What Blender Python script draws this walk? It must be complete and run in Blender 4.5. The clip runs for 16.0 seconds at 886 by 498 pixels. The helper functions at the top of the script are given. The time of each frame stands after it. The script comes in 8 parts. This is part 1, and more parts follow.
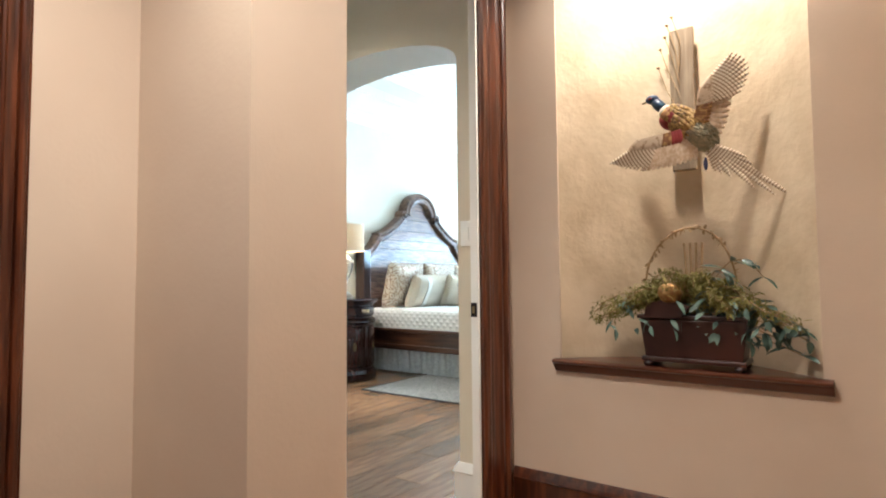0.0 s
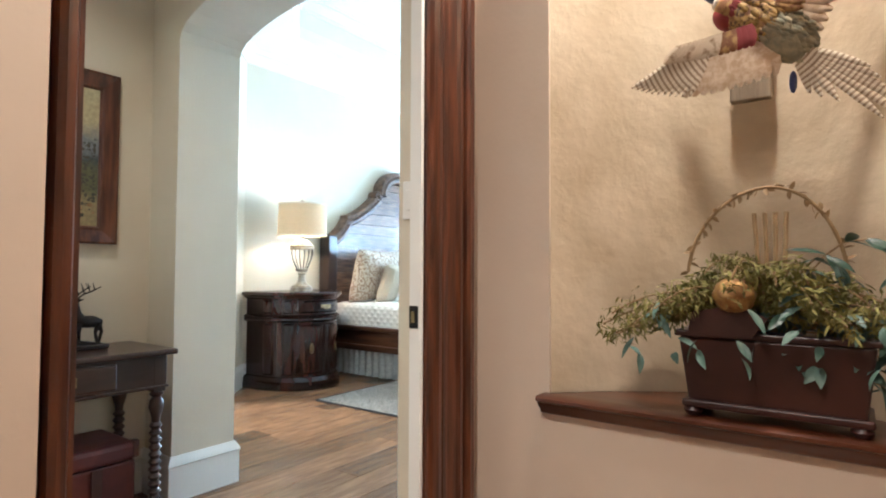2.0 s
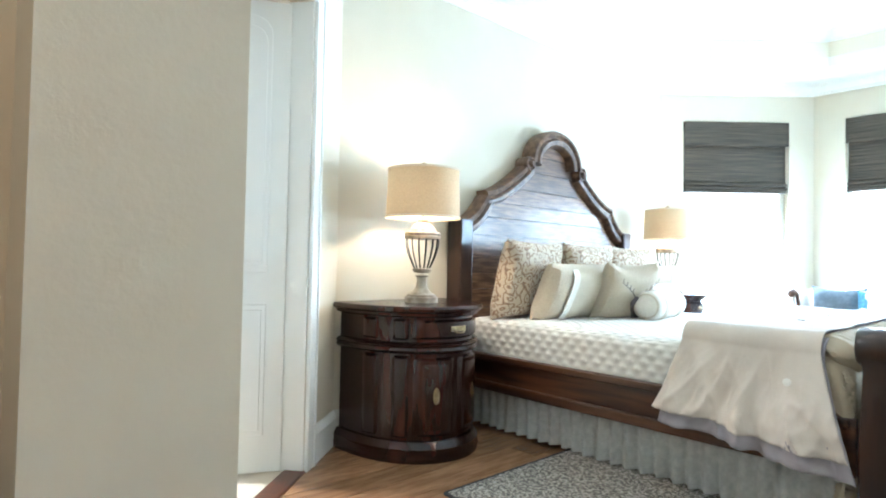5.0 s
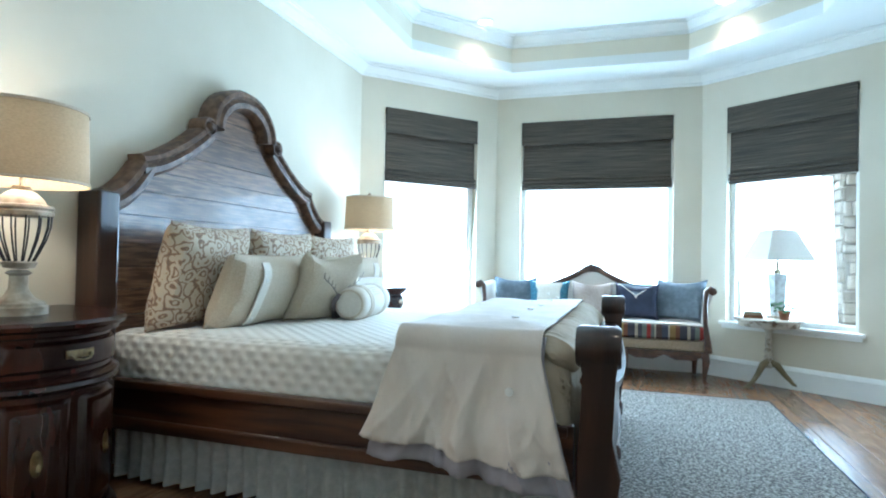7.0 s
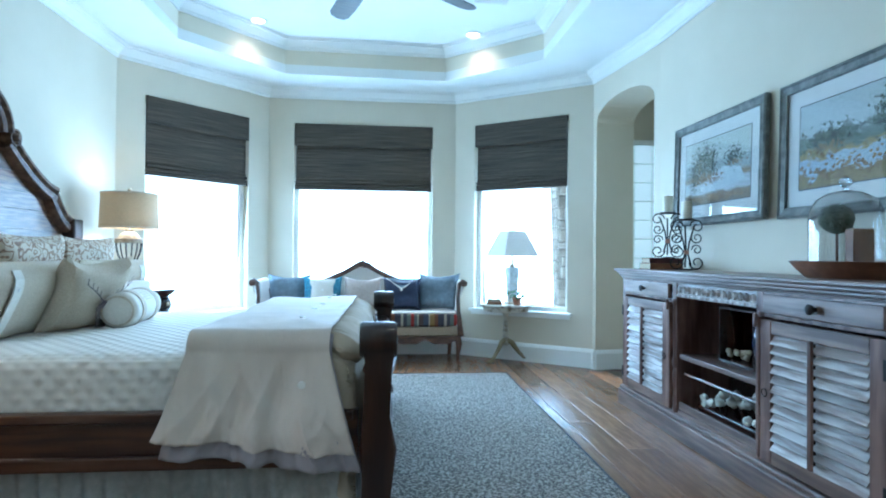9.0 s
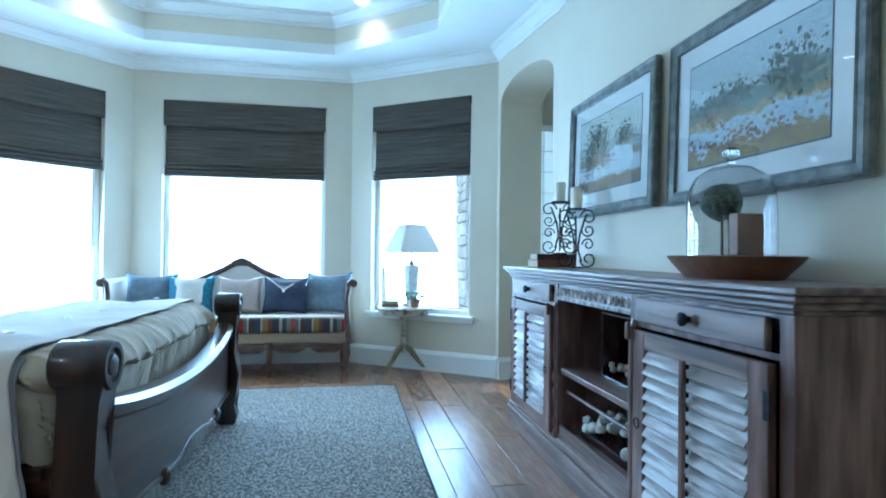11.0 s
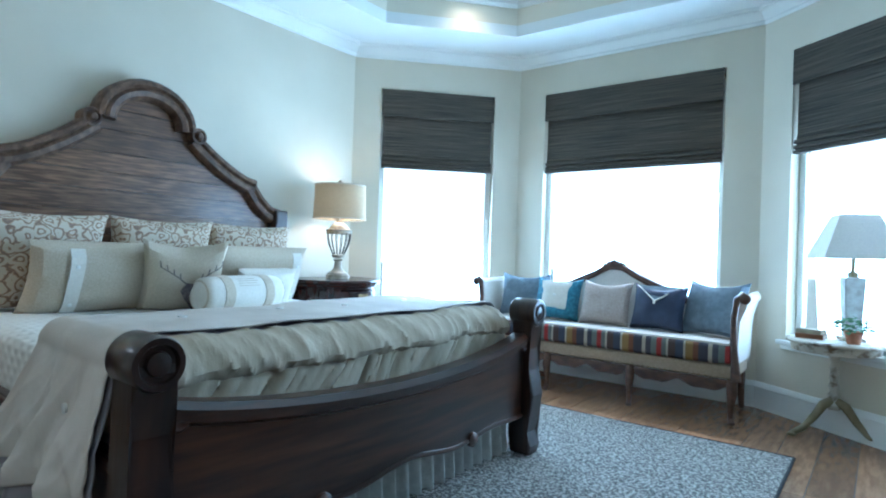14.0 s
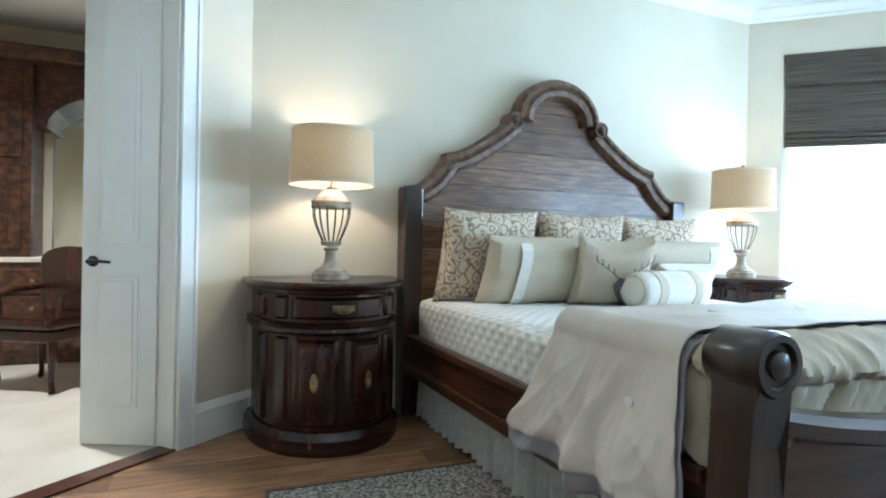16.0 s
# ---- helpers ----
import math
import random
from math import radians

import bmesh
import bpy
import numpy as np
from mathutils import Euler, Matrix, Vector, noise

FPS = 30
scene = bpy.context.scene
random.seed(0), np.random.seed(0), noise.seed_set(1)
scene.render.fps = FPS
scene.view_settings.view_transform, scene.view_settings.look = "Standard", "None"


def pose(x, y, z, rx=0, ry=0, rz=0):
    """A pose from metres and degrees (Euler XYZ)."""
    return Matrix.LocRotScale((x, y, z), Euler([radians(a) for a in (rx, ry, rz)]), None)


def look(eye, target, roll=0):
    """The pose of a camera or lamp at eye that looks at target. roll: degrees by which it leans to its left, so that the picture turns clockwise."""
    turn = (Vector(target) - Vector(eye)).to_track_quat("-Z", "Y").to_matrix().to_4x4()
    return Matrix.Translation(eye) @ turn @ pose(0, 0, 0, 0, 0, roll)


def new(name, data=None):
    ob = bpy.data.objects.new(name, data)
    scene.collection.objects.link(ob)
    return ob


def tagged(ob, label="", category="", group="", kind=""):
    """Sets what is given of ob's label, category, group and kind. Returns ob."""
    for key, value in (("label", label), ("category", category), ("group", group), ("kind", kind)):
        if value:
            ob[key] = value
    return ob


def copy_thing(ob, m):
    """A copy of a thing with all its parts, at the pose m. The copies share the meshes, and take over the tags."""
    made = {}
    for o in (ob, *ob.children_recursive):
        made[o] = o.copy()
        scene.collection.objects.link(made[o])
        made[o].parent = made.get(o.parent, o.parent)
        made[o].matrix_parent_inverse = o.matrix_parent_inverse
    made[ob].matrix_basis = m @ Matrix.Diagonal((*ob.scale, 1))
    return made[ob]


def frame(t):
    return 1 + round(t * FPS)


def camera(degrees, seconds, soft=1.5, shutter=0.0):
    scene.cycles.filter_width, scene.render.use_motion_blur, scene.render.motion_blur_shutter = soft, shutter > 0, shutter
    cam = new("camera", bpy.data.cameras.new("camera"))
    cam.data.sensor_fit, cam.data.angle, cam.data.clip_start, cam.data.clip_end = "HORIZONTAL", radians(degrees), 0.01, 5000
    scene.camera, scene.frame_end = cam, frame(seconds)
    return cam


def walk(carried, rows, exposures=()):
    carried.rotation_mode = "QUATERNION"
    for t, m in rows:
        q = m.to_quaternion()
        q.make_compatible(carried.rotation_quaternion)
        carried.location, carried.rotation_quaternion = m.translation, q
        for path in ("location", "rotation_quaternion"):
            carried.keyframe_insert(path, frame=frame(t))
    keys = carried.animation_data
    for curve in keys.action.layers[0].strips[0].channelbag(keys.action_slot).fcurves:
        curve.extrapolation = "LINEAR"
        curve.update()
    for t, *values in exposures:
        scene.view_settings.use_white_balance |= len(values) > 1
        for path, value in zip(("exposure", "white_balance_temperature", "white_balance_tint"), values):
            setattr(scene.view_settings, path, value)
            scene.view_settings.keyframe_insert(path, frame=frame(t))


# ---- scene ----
cam = camera(76.0, 16.0, soft=2.0)
PATH = [
    (0, (0.220, 0.745, 1.046), (-0.964, 2.353, 1.153), -0.5),
    (0.5, (0.211, 0.861, 1.043), (-0.754, 2.612, 1.124), -0.9),
    (1, (0.133, 1.084, 1.040), (-0.811, 2.845, 1.124), -0.7),
    (1.5, (0.029, 1.274, 1.039), (-0.935, 3.024, 1.120), -0.5),
    (2, (-0.146, 1.583, 1.040), (-1.324, 3.198, 1.117), 0.2),
    (2.5, (-0.333, 1.785, 1.042), (-1.746, 3.199, 1.104), 1.1),
    (3, (-0.565, 2.024, 1.040), (-2.101, 3.304, 1.102), 1.3),
    (3.2, (-0.651, 2.090, 1.036), (-2.212, 3.339, 1.091), 1.4),
    (5.3, (-1.769, 2.974, 1.1), (-3.208, 4.362, 1.149), 1.0),
    (5.5, (-1.816, 3.046, 1.109), (-3.204, 4.485, 1.155), 1.2),
    (6, (-1.951, 3.186, 1.122), (-3.089, 4.83, 1.158), 1.5),
    (6.5, (-2.025, 3.298, 1.109), (-2.839, 5.124, 1.148), 1.3),
    (7, (-2.06, 3.482, 1.088), (-2.681, 5.383, 1.13), 1.1),
    (7.5, (-2.099, 3.419, 1.148), (-2.437, 5.39, 1.176), 0.9),
    (8, (-2.128, 3.331, 1.133), (-2.205, 5.329, 1.166), 0.6),
    (8.5, (-2.159, 3.235, 1.136), (-2.089, 5.233, 1.165), 0.6),
    (9, (-2.111, 3.168, 1.148), (-1.925, 5.159, 1.172), 0.5),
    (9.5, (-2.082, 3.172, 1.135), (-1.734, 5.141, 1.155), 0.5),
    (9.7, (-2.047, 3.231, 1.128), (-1.653, 5.192, 1.146), 0.6),
    (11.8, (-1.073, 4.148, 1.135), (-0.921, 6.142, 1.155), 0.9),
    (12, (-1.037, 4.275, 1.145), (-0.99, 6.274, 1.163), 0.9),
    (12.5, (-0.826, 4.652, 1.131), (-1.016, 6.642, 1.178), 1.4),
    (13, (-0.71, 4.825, 1.094), (-1.177, 6.769, 1.143), 1.5),
    (13.5, (-0.608, 4.876, 1.109), (-1.519, 6.656, 1.13), 1.7),
    (14, (-0.604, 4.874, 1.108), (-1.828, 6.455, 1.118), 1.9),
    (14.5, (-0.595, 4.794, 1.148), (-2.018, 6.2, 1.127), 2.0),
    (15, (-0.784, 4.648, 1.137), (-2.359, 5.88, 1.104), 2.0),
    (15.5, (-0.988, 4.55, 1.092), (-2.713, 5.562, 1.07), 1.5),
    (16, (-1.222, 4.42, 1.043), (-3.064, 5.199, 1.03), 1.1),
]
EXPOSURES = [(0, 1.42, 5400, 11), (1.5, 1.42, 5350, 11), (3.0, 1.72, 5200, 11), (5.3, 1.17, 5700, 12), (6.0, 0.87, 5550, 10), (7.0, 0.40, 5300, 8), (9.0, 0.15, 4750, 5), (12.5, 0.0, 4550, 4), (14.0, -0.07, 4800, 6), (14.5, 0.14, 4900, 7), (16, 0.52, 5400, 10)]
walk(cam, [(t, look(eye, target, roll)) for t, eye, target, roll in PATH], EXPOSURES)


# ---- light ----
world = bpy.data.worlds.new("sky")
scene.world = world
world.use_nodes = True
sky = world.node_tree.nodes.new("ShaderNodeTexSky")
sky.sky_type, sky.sun_disc = "NISHITA", False
sky.sun_elevation, sky.sun_rotation = radians(50), radians(160)
world.node_tree.links.new(sky.outputs["Color"], world.node_tree.nodes["Background"].inputs["Color"])
world.node_tree.nodes["Background"].inputs["Strength"].default_value = 0.15


def lamp(name, kind, m, energy, colour=(1, 1, 1), **values):
    data = bpy.data.lights.new(name, kind)
    data.energy, data.color = energy, colour
    for key, value in values.items():
        if key == "size":
            data.shape, data.size, data.size_y = "RECTANGLE", value[0], value[1]
        elif key == "angle":
            data.angle = value
        elif key == "radius":
            data.shadow_soft_size = value
        elif key == "cone":
            data.spot_size, data.spot_blend = radians(value), 1.0
    ob = new(name, data)
    ob.matrix_world = m
    return ob


SUN = lamp("sun", "SUN", look((0, 0, 20), (6, -12, 0)), 2.0, (1, 0.95, 0.88), angle=radians(0.5))
WARM, DAY = (1.0, 0.82, 0.60), (0.63, 0.86, 1.0)
# daylight in the three bay windows
for x, y, tx, ty, w, e in ((-4.11, 9.27, -3.4, 8.6, 1.0, 60), (-2.42, 9.96, -2.42, 9.0, 1.5, 90), (-0.655, 9.60, -1.235, 8.79, 0.84, 66)):
    lamp("window_daylight", "AREA", look((x, y, 1.25), (tx, ty, 1.15)), e, DAY, size=(w, 1.3))
# recessed downlights
for x, y in ((-3.4, 8.77), (-1.29, 8.88), (-3.4, 4.9), (-1.29, 4.9)):
    lamp("downlight_beam", "SPOT", look((x, y, 3.36), (x, y, 0)), 13, (1.0, 0.76, 0.50), radius=0.06, cone=125)
lamp("niche_beam", "SPOT", look((-0.36, 2.90, 2.70), (-0.36, 2.98, 0)), 50, WARM, radius=0.05, cone=150)
lamp("hall_beam", "SPOT", look((-0.5, 1.0, 2.7), (-0.5, 1.0, 0)), 88, WARM, radius=0.06, cone=140)
lamp("foyer_beam", "SPOT", look((-2.0, 2.2, 2.7), (-2.0, 2.2, 0)), 23, WARM, radius=0.06, cone=140)
lamp("bath_beam", "SPOT", look((-5.2, 3.3, 2.7), (-5.2, 3.3, 0)), 230, (1, 0.93, 0.82), radius=0.06, cone=150)
for y in (5.06, 8.19):
    lamp("table_lamp_bulb", "POINT", pose(-4.3, y, 1.5), 10, WARM, radius=0.04)

# ---- materials ----


def mat(name, colour, rough=0.6, second=None, scale=6.0, stretch=(1, 1, 1), bump=0.0, bump_scale=40.0, metal=0.0, island=False, coat=0.0, mix=(0.4, 0.65), detail=6.0, spec=0.5):
    m = bpy.data.materials.new(name)
    m.use_nodes = True
    n, l = m.node_tree.nodes, m.node_tree.links
    b = n["Principled BSDF"]
    b.inputs["Base Color"].default_value = (*colour, 1)
    b.inputs["Roughness"].default_value, b.inputs["Metallic"].default_value = rough, metal
    b.inputs["Coat Weight"].default_value = coat
    b.inputs["Specular IOR Level"].default_value = spec
    co = n.new("ShaderNodeTexCoord")
    mp = n.new("ShaderNodeMapping")
    mp.inputs["Scale"].default_value = stretch
    l.new(co.outputs["Object"], mp.inputs["Vector"])
    if island:
        info = n.new("ShaderNodeObjectInfo")
        off = n.new("ShaderNodeVectorMath")
        off.operation = "MULTIPLY_ADD"
        l.new(info.outputs["Random"], off.inputs[0])
        off.inputs[1].default_value = (37, 53, 71)
        l.new(co.outputs["Object"], off.inputs[2])
        l.new(off.outputs[0], mp.inputs["Vector"])
    if second:
        tex = n.new("ShaderNodeTexNoise")
        tex.inputs["Scale"].default_value, tex.inputs["Detail"].default_value = scale, detail
        l.new(mp.outputs[0], tex.inputs["Vector"])
        ramp = n.new("ShaderNodeValToRGB")
        ramp.color_ramp.elements[0].position, ramp.color_ramp.elements[1].position = mix
        ramp.color_ramp.elements[0].color, ramp.color_ramp.elements[1].color = (*colour, 1), (*second, 1)
        l.new(tex.outputs["Fac"], ramp.inputs["Fac"])
        last = ramp.outputs["Color"]
        if island:
            hue = n.new("ShaderNodeHueSaturation")
            fit = n.new("ShaderNodeMapRange")
            fit.inputs["To Min"].default_value, fit.inputs["To Max"].default_value = 0.72, 1.3
            l.new(info.outputs["Random"], fit.inputs["Value"])
            l.new(fit.outputs[0], hue.inputs["Value"])
            l.new(last, hue.inputs["Color"])
            last = hue.outputs["Color"]
        l.new(last, b.inputs["Base Color"])
    if bump:
        tex = n.new("ShaderNodeTexNoise")
        tex.inputs["Scale"].default_value, tex.inputs["Detail"].default_value = bump_scale, 5
        l.new(mp.outputs[0], tex.inputs["Vector"])
        bp = n.new("ShaderNodeBump")
        bp.inputs["Strength"].default_value, bp.inputs["Distance"].default_value = 1.0, bump
        l.new(tex.outputs["Fac"], bp.inputs["Height"])
        l.new(bp.outputs[0], b.inputs["Normal"])
    return m


def glow(name, colour, strength):
    m = bpy.data.materials.new(name)
    m.use_nodes = True
    b = m.node_tree.nodes["Principled BSDF"]
    b.inputs["Base Color"].default_value = (*colour, 1)
    b.inputs["Emission Color"].default_value, b.inputs["Emission Strength"].default_value = (*colour, 1), strength
    return m


WALL = mat("room_paint", (0.64, 0.58, 0.455), 0.75, (0.67, 0.61, 0.485), 2.0, bump=0.0006, bump_scale=90)
HALLPAINT = mat("hall_paint", (0.60, 0.49, 0.385), 0.6, (0.64, 0.53, 0.42), 2.0, bump=0.0006, bump_scale=70)
PLASTER = mat("niche_plaster", (0.62, 0.51, 0.36), 0.8, (0.46, 0.36, 0.235), 5.0, bump=0.0028, bump_scale=34, mix=(0.36, 0.72), detail=9.0)
CEIL = mat("ceiling_paint", (0.80, 0.81, 0.78), 0.8, (0.83, 0.84, 0.81), 2.0, bump=0.0006, bump_scale=90)
TRAY = mat("tray_paint", (0.72, 0.66, 0.52), 0.75, (0.75, 0.69, 0.55), 2.0)
TRIM = mat("white_trim", (0.80, 0.80, 0.76), 0.4, (0.83, 0.83, 0.79), 3.0)
STAIN = mat("stained_trim", (0.045, 0.011, 0.004), 0.30, (0.125, 0.034, 0.011), 5.0, (9, 9, 0.8), 0.0008, 30, coat=0.3)
PLANK = mat("floor_plank", (0.205, 0.106, 0.053), 0.25, (0.295, 0.163, 0.084), 4.0, (9, 1.2, 1), 0.0012, 25, island=True)
TILE = mat("bath_tile", (0.62, 0.56, 0.46), 0.35, (0.70, 0.65, 0.55), 3.0)
GROUND = mat("lawn", (0.30, 0.32, 0.22), 0.9, (0.40, 0.40, 0.30), 3.0)
DARKWOOD = mat("cherry_veneer", (0.016, 0.0045, 0.003), 0.24, (0.042, 0.011, 0.006), 4.0, (3, 3, 0.5), 0.0004, 40)
BEDWOOD = mat("rustic_wood", (0.030, 0.010, 0.005), 0.38, (0.105, 0.040, 0.016), 2.2, (0.7, 7, 9), 0.0008, 5, coat=0.25)
FOOTWOOD = mat("rustic_wood_cross", (0.018, 0.007, 0.0045), 0.30, (0.070, 0.026, 0.012), 2.2, (7, 0.7, 9), 0.0008, 5, coat=0.25)
POSTWOOD = mat("rustic_wood_upright", (0.014, 0.006, 0.004), 0.28, (0.045, 0.018, 0.010), 2.2, (7, 7, 0.8), 0.0008, 5, coat=0.25)
LINEN = mat("white_quilt_cloth", (0.80, 0.78, 0.73), 0.9, (0.84, 0.82, 0.78), 3.0)


# ---- mesh helpers ----


def shade(ob, smooth):
    if smooth:
        for p in ob.data.polygons:
            p.use_smooth = True


def part(name, bm, material, parent=None, label="", smooth=False, uv=False):
    bmesh.ops.recalc_face_normals(bm, faces=bm.faces)
    me = bpy.data.meshes.new(name)
    bm.to_mesh(me)
    bm.free()
    me.materials.append(material)
    ob = new(name, me)
    if parent is not None:
        ob.parent = parent
    if label:
        ob["label"] = label
    if smooth:
        for p in me.polygons:
            p.use_smooth = True
        me.set_sharp_from_angle(angle=radians(40))
    return ob


def thing(name, label, category, m=None, group="", kind=""):
    ob = new(name)
    ob.empty_display_size = 0.1
    if m is not None:
        ob.matrix_basis = m
    return tagged(ob, label, category, group, kind)


def box(lo, hi, bm=None, bevel=0.0):
    own = bmesh.new()
    r = bmesh.ops.create_cube(own, size=1.0)
    for v in r["verts"]:
        v.co = Vector([lo[i] + (v.co[i] + 0.5) * (hi[i] - lo[i]) for i in range(3)])
    if bevel:
        bmesh.ops.bevel(own, geom=own.edges[:], offset=bevel, segments=2, affect="EDGES", profile=0.5)
    return merge(bm, own)


def merge(bm, own):
    if bm is None:
        return own
    me = bpy.data.meshes.new("temporary")
    own.to_mesh(me)
    own.free()
    bm.from_mesh(me)
    bpy.data.meshes.remove(me)
    return bm


def moved(bm, m):
    bmesh.ops.transform(bm, matrix=m, verts=bm.verts)
    return bm


def prism(points, depth, m=None, bm=None, bevel=0.0):
    """A flat outline in local x, z, pushed along local y from 0 to depth."""
    own = bmesh.new()
    a = [own.verts.new((p[0], 0, p[1])) for p in points]
    b = [own.verts.new((p[0], depth, p[1])) for p in points]
    own.faces.new(a)
    own.faces.new(b[::-1])
    for i in range(len(a)):
        j = (i + 1) % len(a)
        own.faces.new((a[j], a[i], b[i], b[j]))
    if bevel:
        edges = [e for e in own.edges if abs(e.verts[0].co.y - e.verts[1].co.y) < 1e-6]
        bmesh.ops.bevel(own, geom=edges, offset=bevel, segments=2, affect="EDGES", profile=0.5)
    if m is not None:
        moved(own, m)
    return merge(bm, own)


def lathe(profile, steps=24, bm=None, m=None, arc=360.0, start=0.0, cap=True):
    own = bmesh.new()
    full = arc >= 359.9
    rings = []
    for r, z in profile:
        ring = []
        for k in range(steps if full else steps + 1):
            a = radians(start + arc * k / steps)
            ring.append(own.verts.new((r * math.cos(a), r * math.sin(a), z)))
        rings.append(ring)
    n = steps if full else steps
    for p, q in zip(rings, rings[1:]):
        for k in range(n):
            j = (k + 1) % len(p)
            own.faces.new((p[k], p[j], q[j], q[k]))
    for ring, r in ((rings[0], profile[0][0]), (rings[-1], profile[-1][0])):
        if full and cap and r > 1e-4:
            own.faces.new(ring)
    bmesh.ops.remove_doubles(own, verts=own.verts, dist=1e-5)
    if m is not None:
        moved(own, m)
    return merge(bm, own)


def sweep(profile, path, closed=False, bm=None, flip=1):
    """A profile of (out, up) along a level path of (x, y, z); out is to the left of the way."""
    own = bmesh.new()
    path = [Vector(p) for p in path]
    rings = []
    for i, p in enumerate(path):
        prv = path[i - 1] if i or closed else None
        nxt = path[(i + 1) % len(path)] if i < len(path) - 1 or closed else None
        d0 = (p - prv).normalized() if prv is not None else (nxt - p).normalized()
        d1 = (nxt - p).normalized() if nxt is not None else d0
        n0, n1 = Vector((-d0.y, d0.x, 0)), Vector((-d1.y, d1.x, 0))
        n = (n0 + n1) / max(0.2, 1 + n0.dot(n1))
        rings.append([own.verts.new(p + n * a * flip + Vector((0, 0, b))) for a, b in profile])
    pairs = list(zip(rings, rings[1:])) + ([(rings[-1], rings[0])] if closed else [])
    for p, q in pairs:
        for k in range(len(p)):
            j = (k + 1) % len(p)
            own.faces.new((p[k], p[j], q[j], q[k]))
    if not closed:
        own.faces.new(rings[0])
        own.faces.new(rings[-1][::-1])
    return merge(bm, own)


def tube(points, radius, steps=8, bm=None):
    """A round rod along points; radius is one number or one for each point."""
    own = bmesh.new()
    pts = [Vector(p) for p in points]
    radii = radius if isinstance(radius, (list, tuple)) else [radius] * len(pts)
    rings, side = [], None
    for i, p in enumerate(pts):
        d = (pts[min(i + 1, len(pts) - 1)] - pts[max(i - 1, 0)]).normalized()
        if side is None:
            side = d.orthogonal().normalized()
        side = (side - d * side.dot(d)).normalized()
        up = d.cross(side)
        rings.append([own.verts.new(p + (side * math.cos(2 * math.pi * k / steps) + up * math.sin(2 * math.pi * k / steps)) * radii[i]) for k in range(steps)])
    for p, q in zip(rings, rings[1:]):
        for k in range(steps):
            j = (k + 1) % steps
            own.faces.new((p[k], p[j], q[j], q[k]))
    own.faces.new(rings[0][::-1])
    own.faces.new(rings[-1])
    return merge(bm, own)


def arch_points(a, b, spring, rise, steps=16):
    c, h = (a + b) / 2, (b - a) / 2
    return [(c - h * math.cos(math.pi * k / steps), spring + rise * math.sin(math.pi * k / steps)) for k in range(steps + 1)]


def along(p, q):
    """Local x from p to q on the floor, local y to the right of the way."""
    d = Vector((q[0] - p[0], q[1] - p[1], 0))
    a = math.atan2(d.y, d.x)
    return d.length, Matrix.Translation((p[0], p[1], 0)) @ Matrix.Rotation(a, 4, "Z") @ Matrix.Diagonal((1, -1, 1, 1))


def wall(name, p, q, thick, top, material, openings=(), label=""):
    """A wall whose inner face runs from p to q with the room on its left; openings are (from, to, bottom, top, rise)."""
    length, m = along(p, q)
    bm, at = None, 0.0
    for a, b, lo, hi, rise in openings:
        bm = box((at, 0, 0), (a, thick, top), bm) if a - at > 0.001 else bm
        if lo > 0:
            bm = box((a, 0, 0), (b, thick, lo), bm)
        if rise:
            bm = prism([(a, top)] + arch_points(a, b, hi, rise) + [(b, top)], thick, None, bm)
        else:
            bm = box((a, 0, hi), (b, thick, top), bm)
        at = b
    if length - at > 0.001:
        bm = box((at, 0, 0), (length, thick, top), bm)
    ob = part(name, moved(bm, m), material)
    return tagged(ob, label or "painted plaster wall", "wall", kind="structure")


# ---- the rooms ----
SOFFIT, TOP = 3.05, 3.75
C4, C3, C2, C1 = (-0.02, 8.86), (-1.35, 9.81), (-3.50, 9.80), (-4.62, 8.60)
A0, D0 = (-4.62, 4.66), (-3.41, 3.265)
E0, R1 = (0.15, 3.45), (0.125, 7.70)
SILL, HEAD = 0.55, 2.66
wall("wall_bay_right", C4, C3, 0.16, TOP, WALL, [(0.27, 1.38, SILL, HEAD, 0)], "greige painted bay wall with a window")
wall("wall_bay_middle", C3, C2, 0.16, TOP, WALL, [(0.27, 1.87, SILL, HEAD, 0)], "greige painted bay wall with a wide window")
wall("wall_bay_left", C2, C1, 0.16, TOP, WALL, [(0.26, 1.38, SILL, HEAD, 0)], "greige painted bay wall with a window")
wall("wall_headboard", C1, A0, 0.16, TOP, WALL, (), "greige painted wall behind the bed")
wall("wall_bath_door", A0, D0, 0.13, TOP, WALL, [(0.47, 1.34, 0, 2.44, 0)], "greige painted diagonal wall with a double door opening")
wall("wall_arch", D0, (-1.2, 3.265), 0.315, TOP, WALL, [(0.76, 2.095, 0, 2.11, 0.165)], "greige painted wall with an arched opening")
wall("wall_south", (-1.2, 3.50), E0, 0.02, TOP, WALL, (), "greige painted wall")
wall("wall_dresser", E0, R1, 0.3, TOP, WALL, (), "greige painted wall behind the cabinet")
wall("wall_dresser_arch", R1, C4, 0.42, TOP, WALL, [(0.085, 1.11, 0, 2.53, 0.18)], "greige painted wall with an arched opening")
# passage behind the arch
wall("wall_passage_far", (0.95, 7.4), (0.95, 9.4), 0.1, TOP, WALL, (), "greige painted wall in the passage")
wall("wall_passage_north", (0.95, 9.0), (0.3, 9.0), 0.1, TOP, WALL, (), "greige painted wall in the passage")
wall("wall_passage_south", (0.42, 7.6), (0.95, 7.6), 0.1, TOP, WALL, (), "greige painted wall in the passage")
